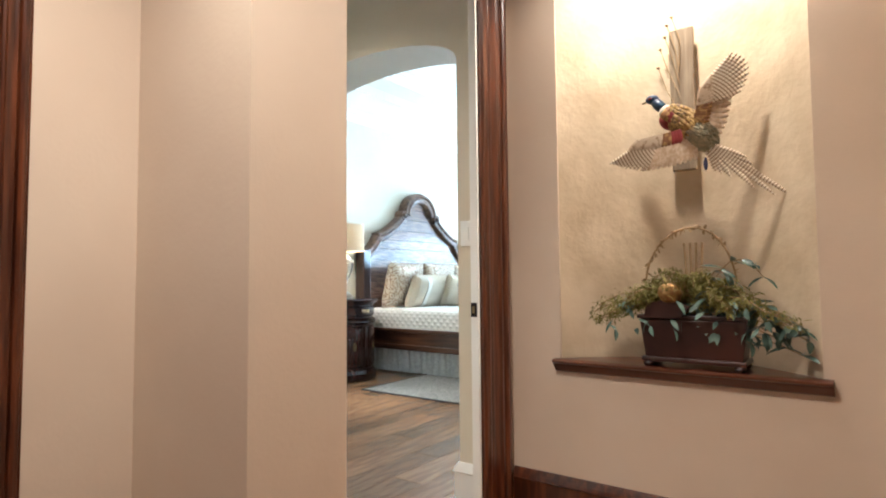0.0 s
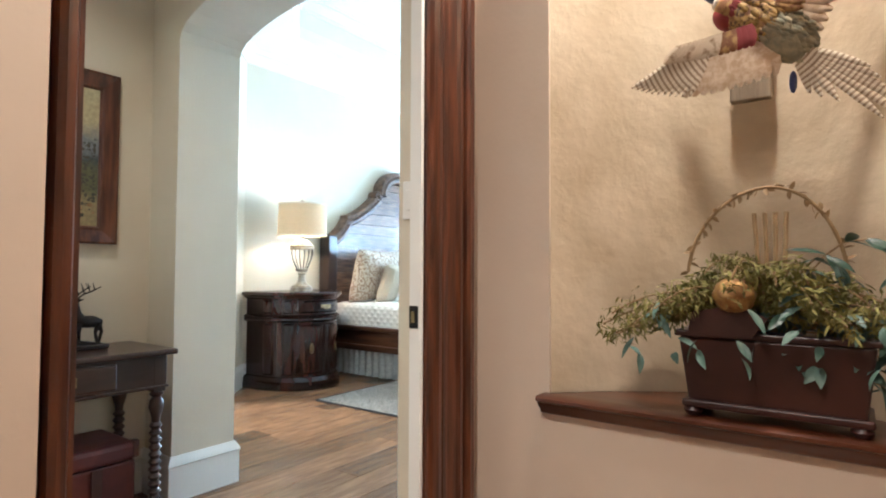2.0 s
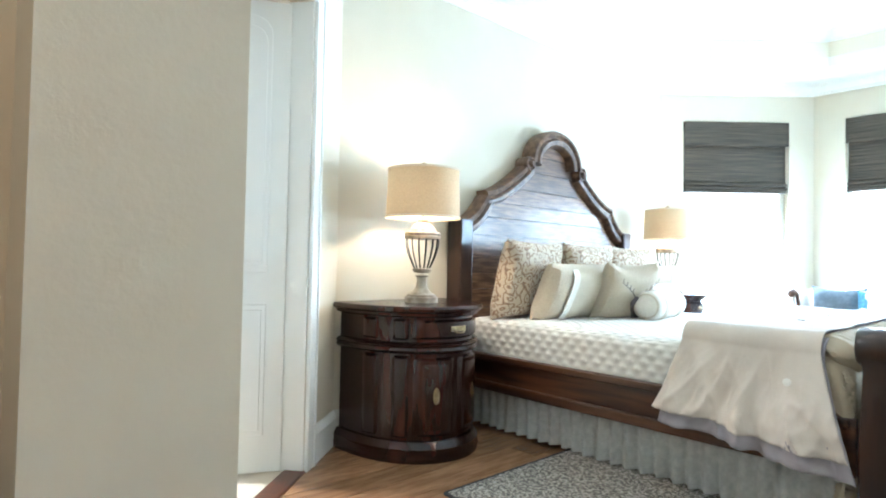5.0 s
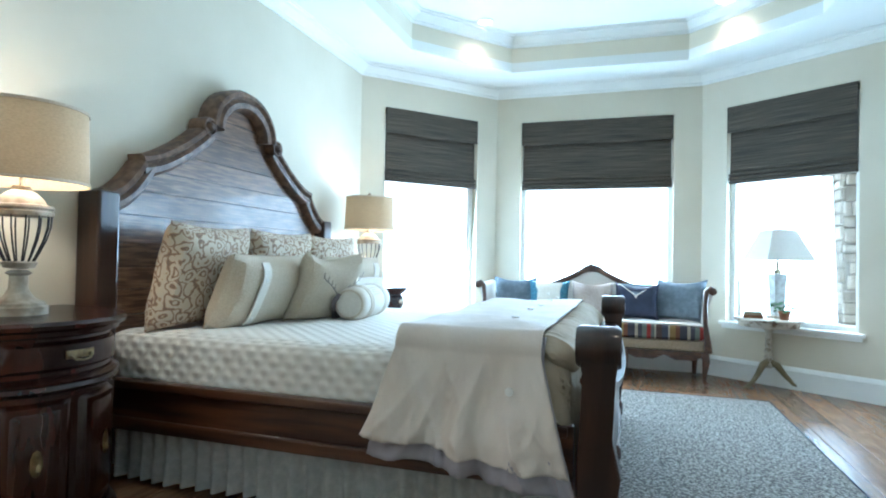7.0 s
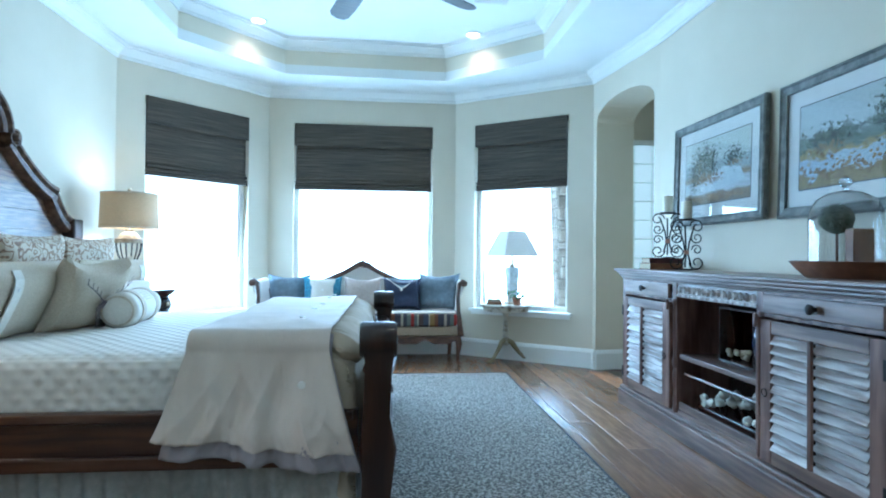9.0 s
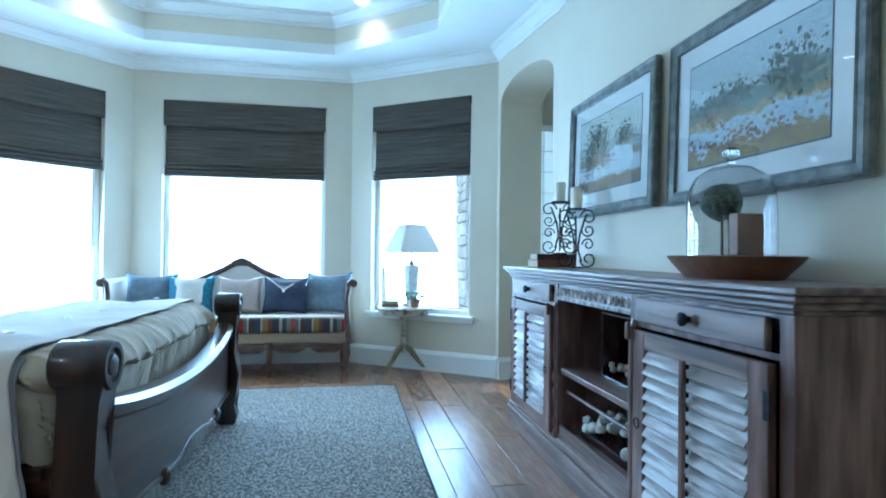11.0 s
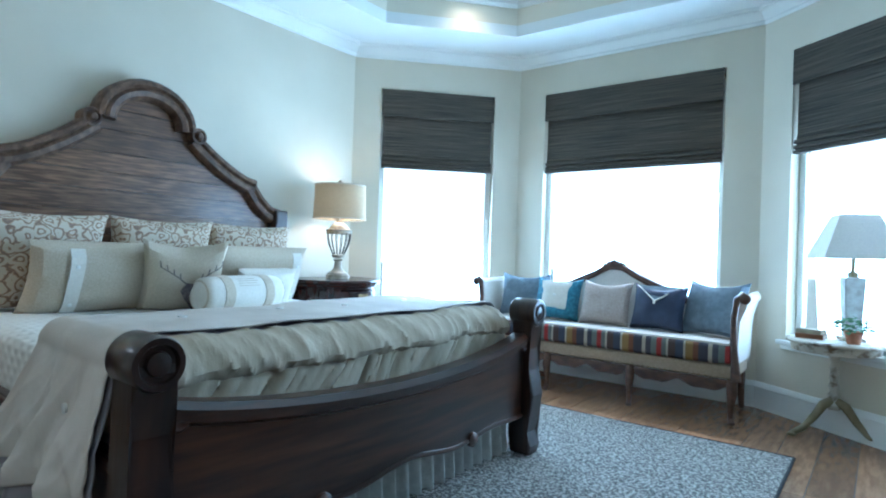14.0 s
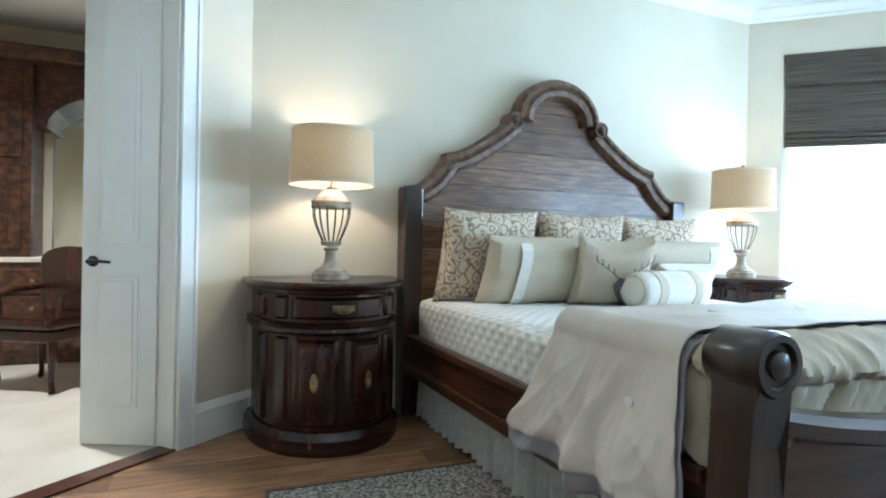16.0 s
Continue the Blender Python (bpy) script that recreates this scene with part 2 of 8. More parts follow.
# foyer
wall("wall_painting", (-2.89, 2.95), (-2.89, 1.2), 0.15, TOP, WALL, (), "greige painted foyer wall")
wall("wall_foyer_south", (-2.89, 1.2), (-1.56, 1.2), 0.12, TOP, WALL, (), "greige painted foyer wall")
# hall
wall("wall_doorway", (-1.1, 3.05), (-1.1, 1.8), 0.035, TOP, HALLPAINT, [(0.252, 1.107, 0, 2.44, 0)], "beige textured hall wall with a cased doorway")
wall("wall_pilaster", (-0.92, 1.845), (-0.92, 1.535), 0.64, TOP, HALLPAINT, (), "beige textured projecting hall wall")
wall("wall_hall_left", (-1.46, 1.535), (-1.46, -1.0), 0.1, TOP, HALLPAINT, (), "beige textured hall wall")
wall("wall_hall_back", (-1.56, -1.0), (1.6, -1.0), 0.1, TOP, HALLPAINT, (), "beige textured hall wall")
wall("wall_hall_far", (1.6, -1.0), (1.6, 1.6), 0.1, TOP, HALLPAINT, (), "beige textured hall wall")
wall("wall_hall_right", (0.40, 1.6), (0.40, 3.05), 0.3, TOP, HALLPAINT, (), "beige textured hall wall")
wall("wall_hall_turn", (1.6, 1.6), (0.40, 1.6), 0.1, TOP, HALLPAINT, (), "beige textured hall wall")


def niche_wall():
    """The hall wall with its three-cornered niche."""
    a, b, z0, z1 = -0.845, 0.105, 0.66, 2.75
    bm = box((-1.1, 3.05, 0), (a, 3.5, TOP))
    bm = box((b, 3.05, 0), (0.40, 3.5, TOP), bm)
    bm = box((a, 3.05, 0), (b, 3.5, z0), bm)
    bm = box((a, 3.05, z1), (b, 3.5, TOP), bm)
    tagged(part("wall_niche", bm, HALLPAINT), "beige textured hall wall with a lit niche", "wall", kind="structure")
    pts = []
    for k in range(13):
        u = k / 12
        pts.append((a + (b - a) * u, 3.06 + 0.30 * (1 - abs(2 * u - 1) ** 1.6)))
    own = bmesh.new()
    rows = 24
    grid = [[own.verts.new((x, y, z0 + 0.04 + (z1 - z0 - 0.04) * r / rows)) for x, y in pts] for r in range(rows + 1)]
    for r in range(rows):
        for c in range(12):
            own.faces.new((grid[r][c], grid[r][c + 1], grid[r + 1][c + 1], grid[r + 1][c]))
    return tagged(part("wall_niche_back", own, PLASTER, None, "", True), "rough tan plaster back of the niche", "niche", kind="structure")


niche_wall()

# floors and ceilings
tagged(part("ground", box((-400, -400, -0.5), (400, 400, -0.3)), GROUND), "pale lawn outside the windows", "ground", kind="structure")
FLOORBED = mat("floor_joint", (0.05, 0.028, 0.015), 0.7, (0.07, 0.04, 0.02), 8.0)
floor = tagged(part("floor", prism([(-1.6, -1.1), (1.7, -1.1), (1.7, 1.7), (0.70, 1.7), (0.70, 7.5), (1.05, 7.5), (1.05, 9.1), (0.3, 9.1), (-1.2, 10.1), (-3.6, 10.1), (-4.9, 8.8), (-4.9, 4.7), (-3.6, 3.2), (-3.04, 3.0), (-3.04, 1.1), (-1.6, 1.1)], -0.096, pose(0, 0, -0.1, 0, 0, 0) @ Matrix(((1, 0, 0, 0), (0, 0, 1, 0), (0, -1, 0, 0), (0, 0, 0, 1)))), FLOORBED), "wide hand-scraped oak plank floor", "floor", kind="structure")


def ceiling_ring():
    """The lowered border round the tray, and the tray above it."""
    outer = [(0.5, 4.75), (0.5, 8.9), (-1.2, 10.1), (-3.6, 10.1), (-4.9, 8.6), (-4.9, 4.75), (-4.9, 2.9), (0.5, 2.9)]
    inner = [(-0.62, 4.75), (-0.65, 8.50), (-1.53, 9.30), (-3.23, 9.24), (-4.0, 8.36), (-4.0, 4.75), (-3.2, 3.95), (-1.4, 3.95)]
    return outer, inner


OUTER, INNER = ceiling_ring()


def ring_between(outer, inner, z, h):
    bm = bmesh.new()
    lo = [[bm.verts.new((x, y, zz)) for x, y in ring] for zz in (z, z + h) for ring in (outer, inner)]
    for k in (0, 2):
        a, b = lo[k], lo[k + 1]
        for i in range(len(a)):
            j = (i + 1) % len(a)
            bm.faces.new((a[i], a[j], b[j], b[i]))
    for k in (0, 1):
        a, b = lo[k], lo[2 + k]
        for i in range(len(a)):
            j = (i + 1) % len(a)
            bm.faces.new((a[i], a[j], b[j], b[i]))
    return bm


tagged(part("ceiling", ring_between(OUTER, INNER, SOFFIT, 0.1), CEIL), "white ceiling border round a tray", "ceiling", kind="structure")
tagged(part("ceiling_tray", sweep([(0, 0.1), (-0.02, 0.1), (-0.02, 0.42), (0, 0.42)], [(x, y, SOFFIT) for x, y in INNER], True), TRAY), "cream side of the tray ceiling", "ceiling", kind="structure")
tagged(part("ceiling_top", box((-4.3, 3.7, SOFFIT + 0.36), (-0.4, 9.6, SOFFIT + 0.42)), CEIL), "white raised tray ceiling", "ceiling", kind="structure")
tagged(part("ceiling_outer", box((-8, -1.2, TOP), (2, 10.3, TOP + 0.1)), CEIL), "white roof slab", "ceiling", kind="structure")
tagged(part("ceiling_hall", box((-3.1, -1.1, 2.75), (1.7, 3.04, 2.85)), CEIL), "white hall ceiling", "ceiling", kind="structure")

# ---- more materials ----
PANELWOOD = mat("headboard_plank", (0.085, 0.038, 0.017), 0.38, (0.25, 0.13, 0.065), 5.0, (6, 1.2, 14), 0.0008, 12, island=True, coat=0.15)
HEADTRIM = mat("weathered_molding", (0.075, 0.038, 0.021), 0.5, (0.19, 0.108, 0.062), 4.0, (5, 5, 5), 0.001, 12)
BRASS = mat("aged_brass", (0.32, 0.24, 0.12), 0.35, (0.18, 0.13, 0.07), 30.0, metal=0.9)
IRON = mat("black_iron", (0.016, 0.014, 0.014), 0.45, (0.03, 0.026, 0.024), 30.0, metal=0.6)
WHITEWASH = mat("whitewashed_wood", (0.52, 0.45, 0.35), 0.7, (0.30, 0.24, 0.17), 18.0, bump=0.001, bump_scale=40)
SKIRT = mat("skirt_linen", (0.42, 0.42, 0.40), 0.95, (0.50, 0.50, 0.47), 30.0, bump=0.0006, bump_scale=160)
THROW = mat("cream_coverlet", (0.57, 0.50, 0.435), 0.7, (0.64, 0.57, 0.50), 5.0, (1, 1, 0.45), 0.005, 18)
DUVET = mat("sage_duvet", (0.42, 0.35, 0.25), 0.85, (0.50, 0.425, 0.315), 6.0, (1, 1, 0.5), 0.006, 16)
SHAM = mat("linen_sham", (0.52, 0.44, 0.33), 0.95, (0.60, 0.52, 0.40), 120.0, bump=0.0006, bump_scale=300)
IVORY = mat("ivory_cloth", (0.70, 0.66, 0.58), 0.9, (0.75, 0.71, 0.63), 60.0, bump=0.0005, bump_scale=200)
INK = mat("printed_charcoal", (0.10, 0.085, 0.09), 0.9, (0.22, 0.18, 0.18), 60.0)
PEARL = mat("pearl_button", (0.85, 0.84, 0.80), 0.2)
GLASS = bpy.data.materials.new("clear_glass")
GLASS.use_nodes = True
_g = GLASS.node_tree.nodes["Principled BSDF"]
_g.inputs["Transmission Weight"].default_value, _g.inputs["Roughness"].default_value, _g.inputs["IOR"].default_value = 1.0, 0.0, 1.45


def damask(name, ground, figure, dark, size):
    """A woven repeat of rounded medallions."""
    m = mat(name, ground, 0.9, bump=0.0006, bump_scale=220)
    n, l = m.node_tree.nodes, m.node_tree.links
    co = n.new("ShaderNodeTexCoord")
    warp = n.new("ShaderNodeTexNoise")
    warp.inputs["Scale"].default_value = 9
    l.new(co.outputs["Object"], warp.inputs["Vector"])
    add = n.new("ShaderNodeVectorMath")
    add.operation = "MULTIPLY_ADD"
    add.inputs[1].default_value = (0.12, 0.12, 0.12)
    l.new(warp.outputs["Color"], add.inputs[0])
    l.new(co.outputs["Object"], add.inputs[2])
    vor = n.new("ShaderNodeTexVoronoi")
    vor.inputs["Scale"].default_value, vor.inputs["Randomness"].default_value = size, 0.35
    l.new(add.outputs[0], vor.inputs["Vector"])
    wave = n.new("ShaderNodeMath")
    wave.operation = "SINE"
    half = n.new("ShaderNodeMath")
    half.operation, half.inputs[1].default_value, half.inputs[2].default_value = "MULTIPLY_ADD", 0.5, 0.5
    l.new(wave.outputs[0], half.inputs[0])
    mul = n.new("ShaderNodeMath")
    mul.operation, mul.inputs[1].default_value = "MULTIPLY", 19.0
    l.new(vor.outputs["Distance"], mul.inputs[0])
    l.new(mul.outputs[0], wave.inputs[0])
    ramp = n.new("ShaderNodeValToRGB")
    e = ramp.color_ramp.elements
    e[0].position, e[0].color = 0.0, (*dark, 1)
    e[1].position, e[1].color = 0.5, (*ground, 1)
    k = e.new(0.24)
    k.color = (*figure, 1)
    k = e.new(0.40)
    k.color = (*ground, 1)
    l.new(half.outputs[0], ramp.inputs["Fac"])
    l.new(ramp.outputs["Color"], n["Principled BSDF"].inputs["Base Color"])
    return m


DAMASK = damask("damask_cloth", (0.60, 0.52, 0.40), (0.44, 0.29, 0.18), (0.24, 0.16, 0.12), 14.0)


def quilted(name, colour):
    """Cloth stitched in a lattice of diamonds."""
    m = mat(name, colour, 0.9)
    n, l = m.node_tree.nodes, m.node_tree.links
    co = n.new("ShaderNodeTexCoord")
    total = None
    for turn in (45, -45):
        mp = n.new("ShaderNodeMapping")
        mp.inputs["Rotation"].default_value = (0, 0, radians(turn))
        l.new(co.outputs["UV"], mp.inputs["Vector"])
        w = n.new("ShaderNodeTexWave")
        w.wave_profile = "SIN"
        w.inputs["Scale"].default_value = 5.5
        l.new(mp.outputs[0], w.inputs["Vector"])
        if total is None:
            total = w.outputs["Fac"]
        else:
            mul = n.new("ShaderNodeMath")
            mul.operation = "MULTIPLY"
            l.new(total, mul.inputs[0])
            l.new(w.outputs["Fac"], mul.inputs[1])
            total = mul.outputs[0]
    bp = n.new("ShaderNodeBump")
    bp.inputs["Strength"].default_value, bp.inputs["Distance"].default_value = 1.0, 0.006
    l.new(total, bp.inputs["Height"])
    l.new(bp.outputs[0], n["Principled BSDF"].inputs["Normal"])
    return m


QUILT = quilted("quilted_cotton", (0.78, 0.76, 0.71))


def shade_cloth(name, colour, through_light):
    m = mat(name, colour, 0.9, tuple(0.85 * c for c in colour), 90.0, (1, 1, 3), 0.0005, 250)
    n, l = m.node_tree.nodes, m.node_tree.links
    tr = n.new("ShaderNodeBsdfTranslucent")
    tr.inputs["Color"].default_value = (*colour, 1)
    mix = n.new("ShaderNodeMixShader")
    mix.inputs["Fac"].default_value = through_light
    l.new(n["Principled BSDF"].outputs[0], mix.inputs[1])
    l.new(tr.outputs[0], mix.inputs[2])
    l.new(mix.outputs[0], n["Material Output"].inputs["Surface"])
    return m


SHADE = shade_cloth("linen_shade", (0.50, 0.385, 0.245), 0.06)
WHITESHADE = shade_cloth("white_shade", (0.74, 0.71, 0.66), 0.22)
WOVEN = shade_cloth("woven_grass", (0.055, 0.045, 0.036), 0.04)


def weave(m):
    n, l = m.node_tree.nodes, m.node_tree.links
    co = n.new("ShaderNodeTexCoord")
    mp = n.new("ShaderNodeMapping")
    mp.inputs["Scale"].default_value = (2.0, 2.0, 210)
    l.new(co.outputs["Object"], mp.inputs["Vector"])
    t = n.new("ShaderNodeTexNoise")
    t.inputs["Scale"].default_value, t.inputs["Detail"].default_value = 1.0, 4
    l.new(mp.outputs[0], t.inputs["Vector"])
    r = n.new("ShaderNodeValToRGB")
    r.color_ramp.elements[0].position, r.color_ramp.elements[1].position = 0.35, 0.7
    r.color_ramp.elements[0].color, r.color_ramp.elements[1].color = (0.022, 0.019, 0.017, 1), (0.15, 0.12, 0.085, 1)
    l.new(t.outputs["Fac"], r.inputs["Fac"])
    b = n["Principled BSDF"]
    l.new(r.outputs["Color"], b.inputs["Base Color"])
    bp = n.new("ShaderNodeBump")
    bp.inputs["Distance"].default_value = 0.003
    l.new(t.outputs["Fac"], bp.inputs["Height"])
    l.new(bp.outputs[0], b.inputs["Normal"])


weave(WOVEN)

# ---- outside ----
BACKDROP = glow("hazy_daylight", (0.93, 0.98, 1.0), 2.2)


def backdrop():
    bm = bmesh.new()
    n = 40
    a = [bm.verts.new((-2.4 + 60 * math.cos(math.pi * k / n), 9.0 + 60 * math.sin(math.pi * k / n), -0.35)) for k in range(n + 1)]
    b = [bm.verts.new((v.co.x, v.co.y, 45)) for v in a]
    for k in range(n):
        bm.faces.new((a[k], a[k + 1], b[k + 1], b[k]))
    tagged(part("backdrop", bm, BACKDROP), "bright hazy daylight beyond the garden", "backdrop", kind="structure")


backdrop()
STONE = mat("pale_fieldstone", (0.56, 0.52, 0.45), 0.9, (0.72, 0.69, 0.62), 7.0, bump=0.01, bump_scale=18, island=True)
MORTAR = mat("stone_mortar", (0.50, 0.48, 0.44), 0.95, (0.56, 0.54, 0.50), 20.0)


def stone_column():
    col = thing("stone_column", "pale rough fieldstone column standing outside the window", "column", pose(0.23, 10.26, -0.3))
    part("core", box((-0.27, -0.27, 0), (0.27, 0.27, 3.4)), MORTAR, col)
    meshes = []
    for i, (w, h) in enumerate(((0.2, 0.11), (0.27, 0.15), (0.16, 0.09), (0.3, 0.12))):
        bm = box((0, 0, 0), (w, 0.05, h), None, 0.018)
        for v in bm.verts:
            v.co += Vector(noise.noise_vector(v.co * 9 + Vector((i * 7, 0, 0)))) * 0.012
        me = bpy.data.meshes.new("stone")
        bm.to_mesh(me)
        bm.free()
        me.materials.append(STONE)
        meshes.append((me, w, h))
    rng = random.Random(4)
    for turn in (90, 180):
        z = 0.02
        while z < 3.25:
            row = rng.choice((0.09, 0.12, 0.15))
            x = -0.28
            while x < 0.24:
                me, w, h = rng.choice(meshes)
                w2 = min(w * rng.uniform(0.8, 1.15), 0.29 - x)
                ob = new("stone", me)
                ob.parent = col
                ob.matrix_basis = pose(0, 0, 0, 0, 0, turn) @ Matrix.Translation((x, 0.265, z)) @ Matrix.Diagonal((w2 / w, 1, (row - 0.012) / h, 1))
                x += w2 + 0.012
            z += row


stone_column()

# ---- windows ----


def window(name, p, q, a, b):
    """Frame, pane, sill and woven shade in an opening of the wall from p to q."""
    length, m = along(p, q)
    win = thing(name, "white framed fixed window with bright daylight behind", "window", m, kind="structure")
    t, y0, y1 = 0.05, 0.085, 0.135
    fr = box((a, y0, SILL), (a + t, y1, HEAD), None, 0.006)
    fr = box((b - t, y0, SILL), (b, y1, HEAD), fr, 0.006)
    fr = box((a + t, y0, HEAD - t), (b - t, y1, HEAD), fr, 0.006)
    fr = box((a + t, y0, SILL), (b - t, y1, SILL + t), fr, 0.006)
    part("window_frame", fr, TRIM, win)
    pane = part("pane", box((a + t, 0.108, SILL + t), (b - t, 0.114, HEAD - t)), GLASS, win)
    pane.visible_shadow = False
    sill = box((a - 0.05, -0.045, SILL - 0.03), (b + 0.05, 0.10, SILL + 0.002), None, 0.006)
    sill = box((a - 0.03, -0.02, SILL - 0.065), (b + 0.03, -0.0005, SILL - 0.03), sill, 0.004)
    part("window_sill", sill, TRIM, win)
    sh = thing("roman_shade", "dark woven grass roman shade half lowered in the window", "window shade", m, "bay window shades")
    part("valance", box((a + 0.008, -0.014, 2.40), (b - 0.008, -0.004, HEAD - 0.004), None, 0.002), WOVEN, sh)
    body = bmesh.new()
    rows = [(0.032, 2.62), (0.032, 2.3), (0.03, 2.04), (0.022, 2.02), (0.032, 1.99), (0.018, 1.975), (0.03, 1.95), (0.016, 1.935), (0.028, 1.905), (0.036, 1.90), (0.04, 2.3), (0.04, 2.62)]
    ends = [[body.verts.new((x, y, z)) for y, z in rows] for x in (a + 0.022, b - 0.022)]
    for k in range(len(rows)):
        j = (k + 1) % len(rows)
        body.faces.new((ends[0][k], ends[0][j], ends[1][j], ends[1][k]))
    body.faces.new(ends[0])
    body.faces.new(ends[1][::-1])
    part("shade_panel", body, WOVEN, sh)
    for z in (1.985, 1.945, 1.912):
        part("fold", box((a + 0.016, -0.006, z - 0.013), (b - 0.016, 0.032, z + 0.014), None, 0.006), WOVEN, sh)
    part("headrail", box((a + 0.015, -0.0035, 2.60), (b - 0.015, 0.06, HEAD - 0.002)), WOVEN, sh)


window("window_1", C4, C3, 0.27, 1.38)
window("window_2", C3, C2, 0.27, 1.87)
window("window_3", C2, C1, 0.26, 1.38)

# ---- trim ----
BASE = [(0, 0), (0.02, 0), (0.02, 0.155), (0.026, 0.16), (0.02, 0.175), (0.012, 0.19), (0.006, 0.2), (0, 0.2)]
CROWN = [(0, -0.11), (0.012, -0.11), (0.02, -0.095), (0.02, -0.08), (0.05, -0.055), (0.075, -0.035), (0.095, -0.028), (0.095, -0.014), (0.11, -0.008), (0.11, -0.001), (0, -0.001)]


def at_wall(p, q, s):
    d = (Vector(q) - Vector(p)).normalized()
    return (p[0] + d.x * s, p[1] + d.y * s)


def run(name, profile, points, z, material, label):
    ob = part(name, sweep(profile, [(x, y, z) for x, y in points]), material)
    return tagged(ob, label, "trim", kind="structure")


WB = "tall white painted baseboard along the wall"
run("baseboard", BASE, [at_wall(R1, C4, 1.12), C4, C3, C2, C1, A0, at_wall(A0, D0, 0.37)], 0, TRIM, WB)
run("baseboard", BASE, [at_wall(A0, D0, 1.44), D0, (-2.65, 3.265), (-2.65, 2.95), (-2.89, 2.95), (-2.89, 1.25)], 0, TRIM, WB)
run("baseboard", BASE, [(-1.2, 2.95), (-1.315, 2.95), (-1.315, 3.265), (-1.2, 3.265)], 0, TRIM, WB)
run("baseboard", BASE, [(-1.15, 3.5), E0, R1, at_wall(R1, C4, 0.085), (0.6, at_wall(R1, C4, 0.085)[1] + 0.06)], 0, TRIM, WB)
run("baseboard", BASE, [(0.5, 8.86), at_wall(R1, C4, 1.112)], 0, TRIM, WB)
run("baseboard", BASE, [(0.40, 1.7), (0.40, 3.05), (-1.08, 3.05)], 0, STAIN, "stained wood baseboard along the hall wall")
run("crown_molding", CROWN, [(-1.1, 3.5), E0, R1, C4, C3, C2, C1, A0, D0, (-1.2, 3.265)], SOFFIT, TRIM, "white stepped crown molding under the ceiling")
ob = part("crown_molding", sweep(CROWN, [(x, y, SOFFIT + 0.36) for x, y in INNER], True), TRIM)
tagged(ob, "white crown molding inside the tray", "trim", kind="structure")

# doorway trim, stained
CASE = [(0, 0), (0.0, 0.187), (0.016, 0.187), (0.024, 0.175), (0.026, 0.158), (0.020, 0.150), (0.010, 0.146), (0.008, 0.138), (0.020, 0.132), (0.022, 0.120), (0.016, 0.108), (0.011, 0.080), (0.012, 0.062), (0.007, 0.056), (0.018, 0.050), (0.021, 0.036), (0.018, 0.018), (0.010, 0.010), (0.010, 0)]


def upright_trim(name, profile, x, y, sign, z1, material, label):
    """A board against the plane at x, its profile of (out, across) running up to z1."""
    bm = bmesh.new()
    lo = [bm.verts.new((x + o, y + sign * c, 0)) for o, c in profile]
    hi = [bm.verts.new((x + o, y + sign * c, z1)) for o, c in profile]
    bm.faces.new(lo)
    bm.faces.new(hi[::-1])
    for k in range(len(lo)):
        j = (k + 1) % len(lo)
        bm.faces.new((lo[k], lo[j], hi[j], hi[k]))
    return tagged(part(name, bm, material), label, "trim", kind="structure")


upright_trim("door_casing", [(o, c * 1.23) for o, c in CASE], -1.099, 2.800, 1, 2.44, STAIN, "stained profiled wood door casing")
upright_trim("door_casing", [(o * 1.3, c * 0.75) for o, c in CASE], -1.085, 1.942, -1, 2.44, STAIN, "stained profiled wood door casing")
tagged(part("door_casing", box((-1.1, 1.85, 2.44), (-1.078, 3.035, 2.58), None, 0.004), STAIN), "stained wood head casing", "trim", kind="structure")
jamb = thing("door_jamb", "white painted pocket door jamb with a strike", "door jamb", kind="structure")
part("jamb_board", box((-1.135, 2.783, 0), (-1.096, 2.796, 2.44), None, 0.002), TRIM, jamb)
part("strike_plate", box((-1.132, 2.779, 0.885), (-1.103, 2.7828, 0.945), None, 0.001), IRON, jamb, "black metal strike plate")
part("strike_hole", box((-1.123, 2.776, 0.90), (-1.112, 2.7788, 0.93)), BRASS, jamb)
pocket = thing("pocket_door", "stained wood pocket door slid into the wall", "door", pose(-1.118, 1.868, 0.01))
part("door_panel", box((-0.016, -0.30, 0), (0.016, 0.075, 2.42), None, 0.003), STAIN, pocket)
part("flush_pull", box((0.0161, 0.005, 0.86), (0.023, 0.05, 1.03), None, 0.001), IRON, pocket, "black recessed pull")
part("edge_pull", box((-0.01, 0.0751, 0.88), (0.01, 0.078, 1.01), None, 0.001), IRON, pocket)
sw = thing("light_switch", "white light switch plate on the arch wall", "switch", pose(-1.262, 2.949, 1.26))
part("plate", box((-0.034, -0.007, -0.06), (0.034, 0, 0.06), None, 0.003), TRIM, sw)
part("rocker", box((-0.015, -0.012, -0.032), (0.015, -0.0072, 0.032), None, 0.002), TRIM, sw)
upright_trim("door_casing", [(o, c * 0.5) for o, c in CASE], -1.459, 1.265, -1, 2.44, STAIN, "stained wood casing of a hall door")
upright_trim("door_panel_hall", [(0, 0), (0, 1.5), (0.012, 1.5), (0.012, 0)], -1.459, 1.17, -1, 2.44, STAIN, "stained wood hall door")

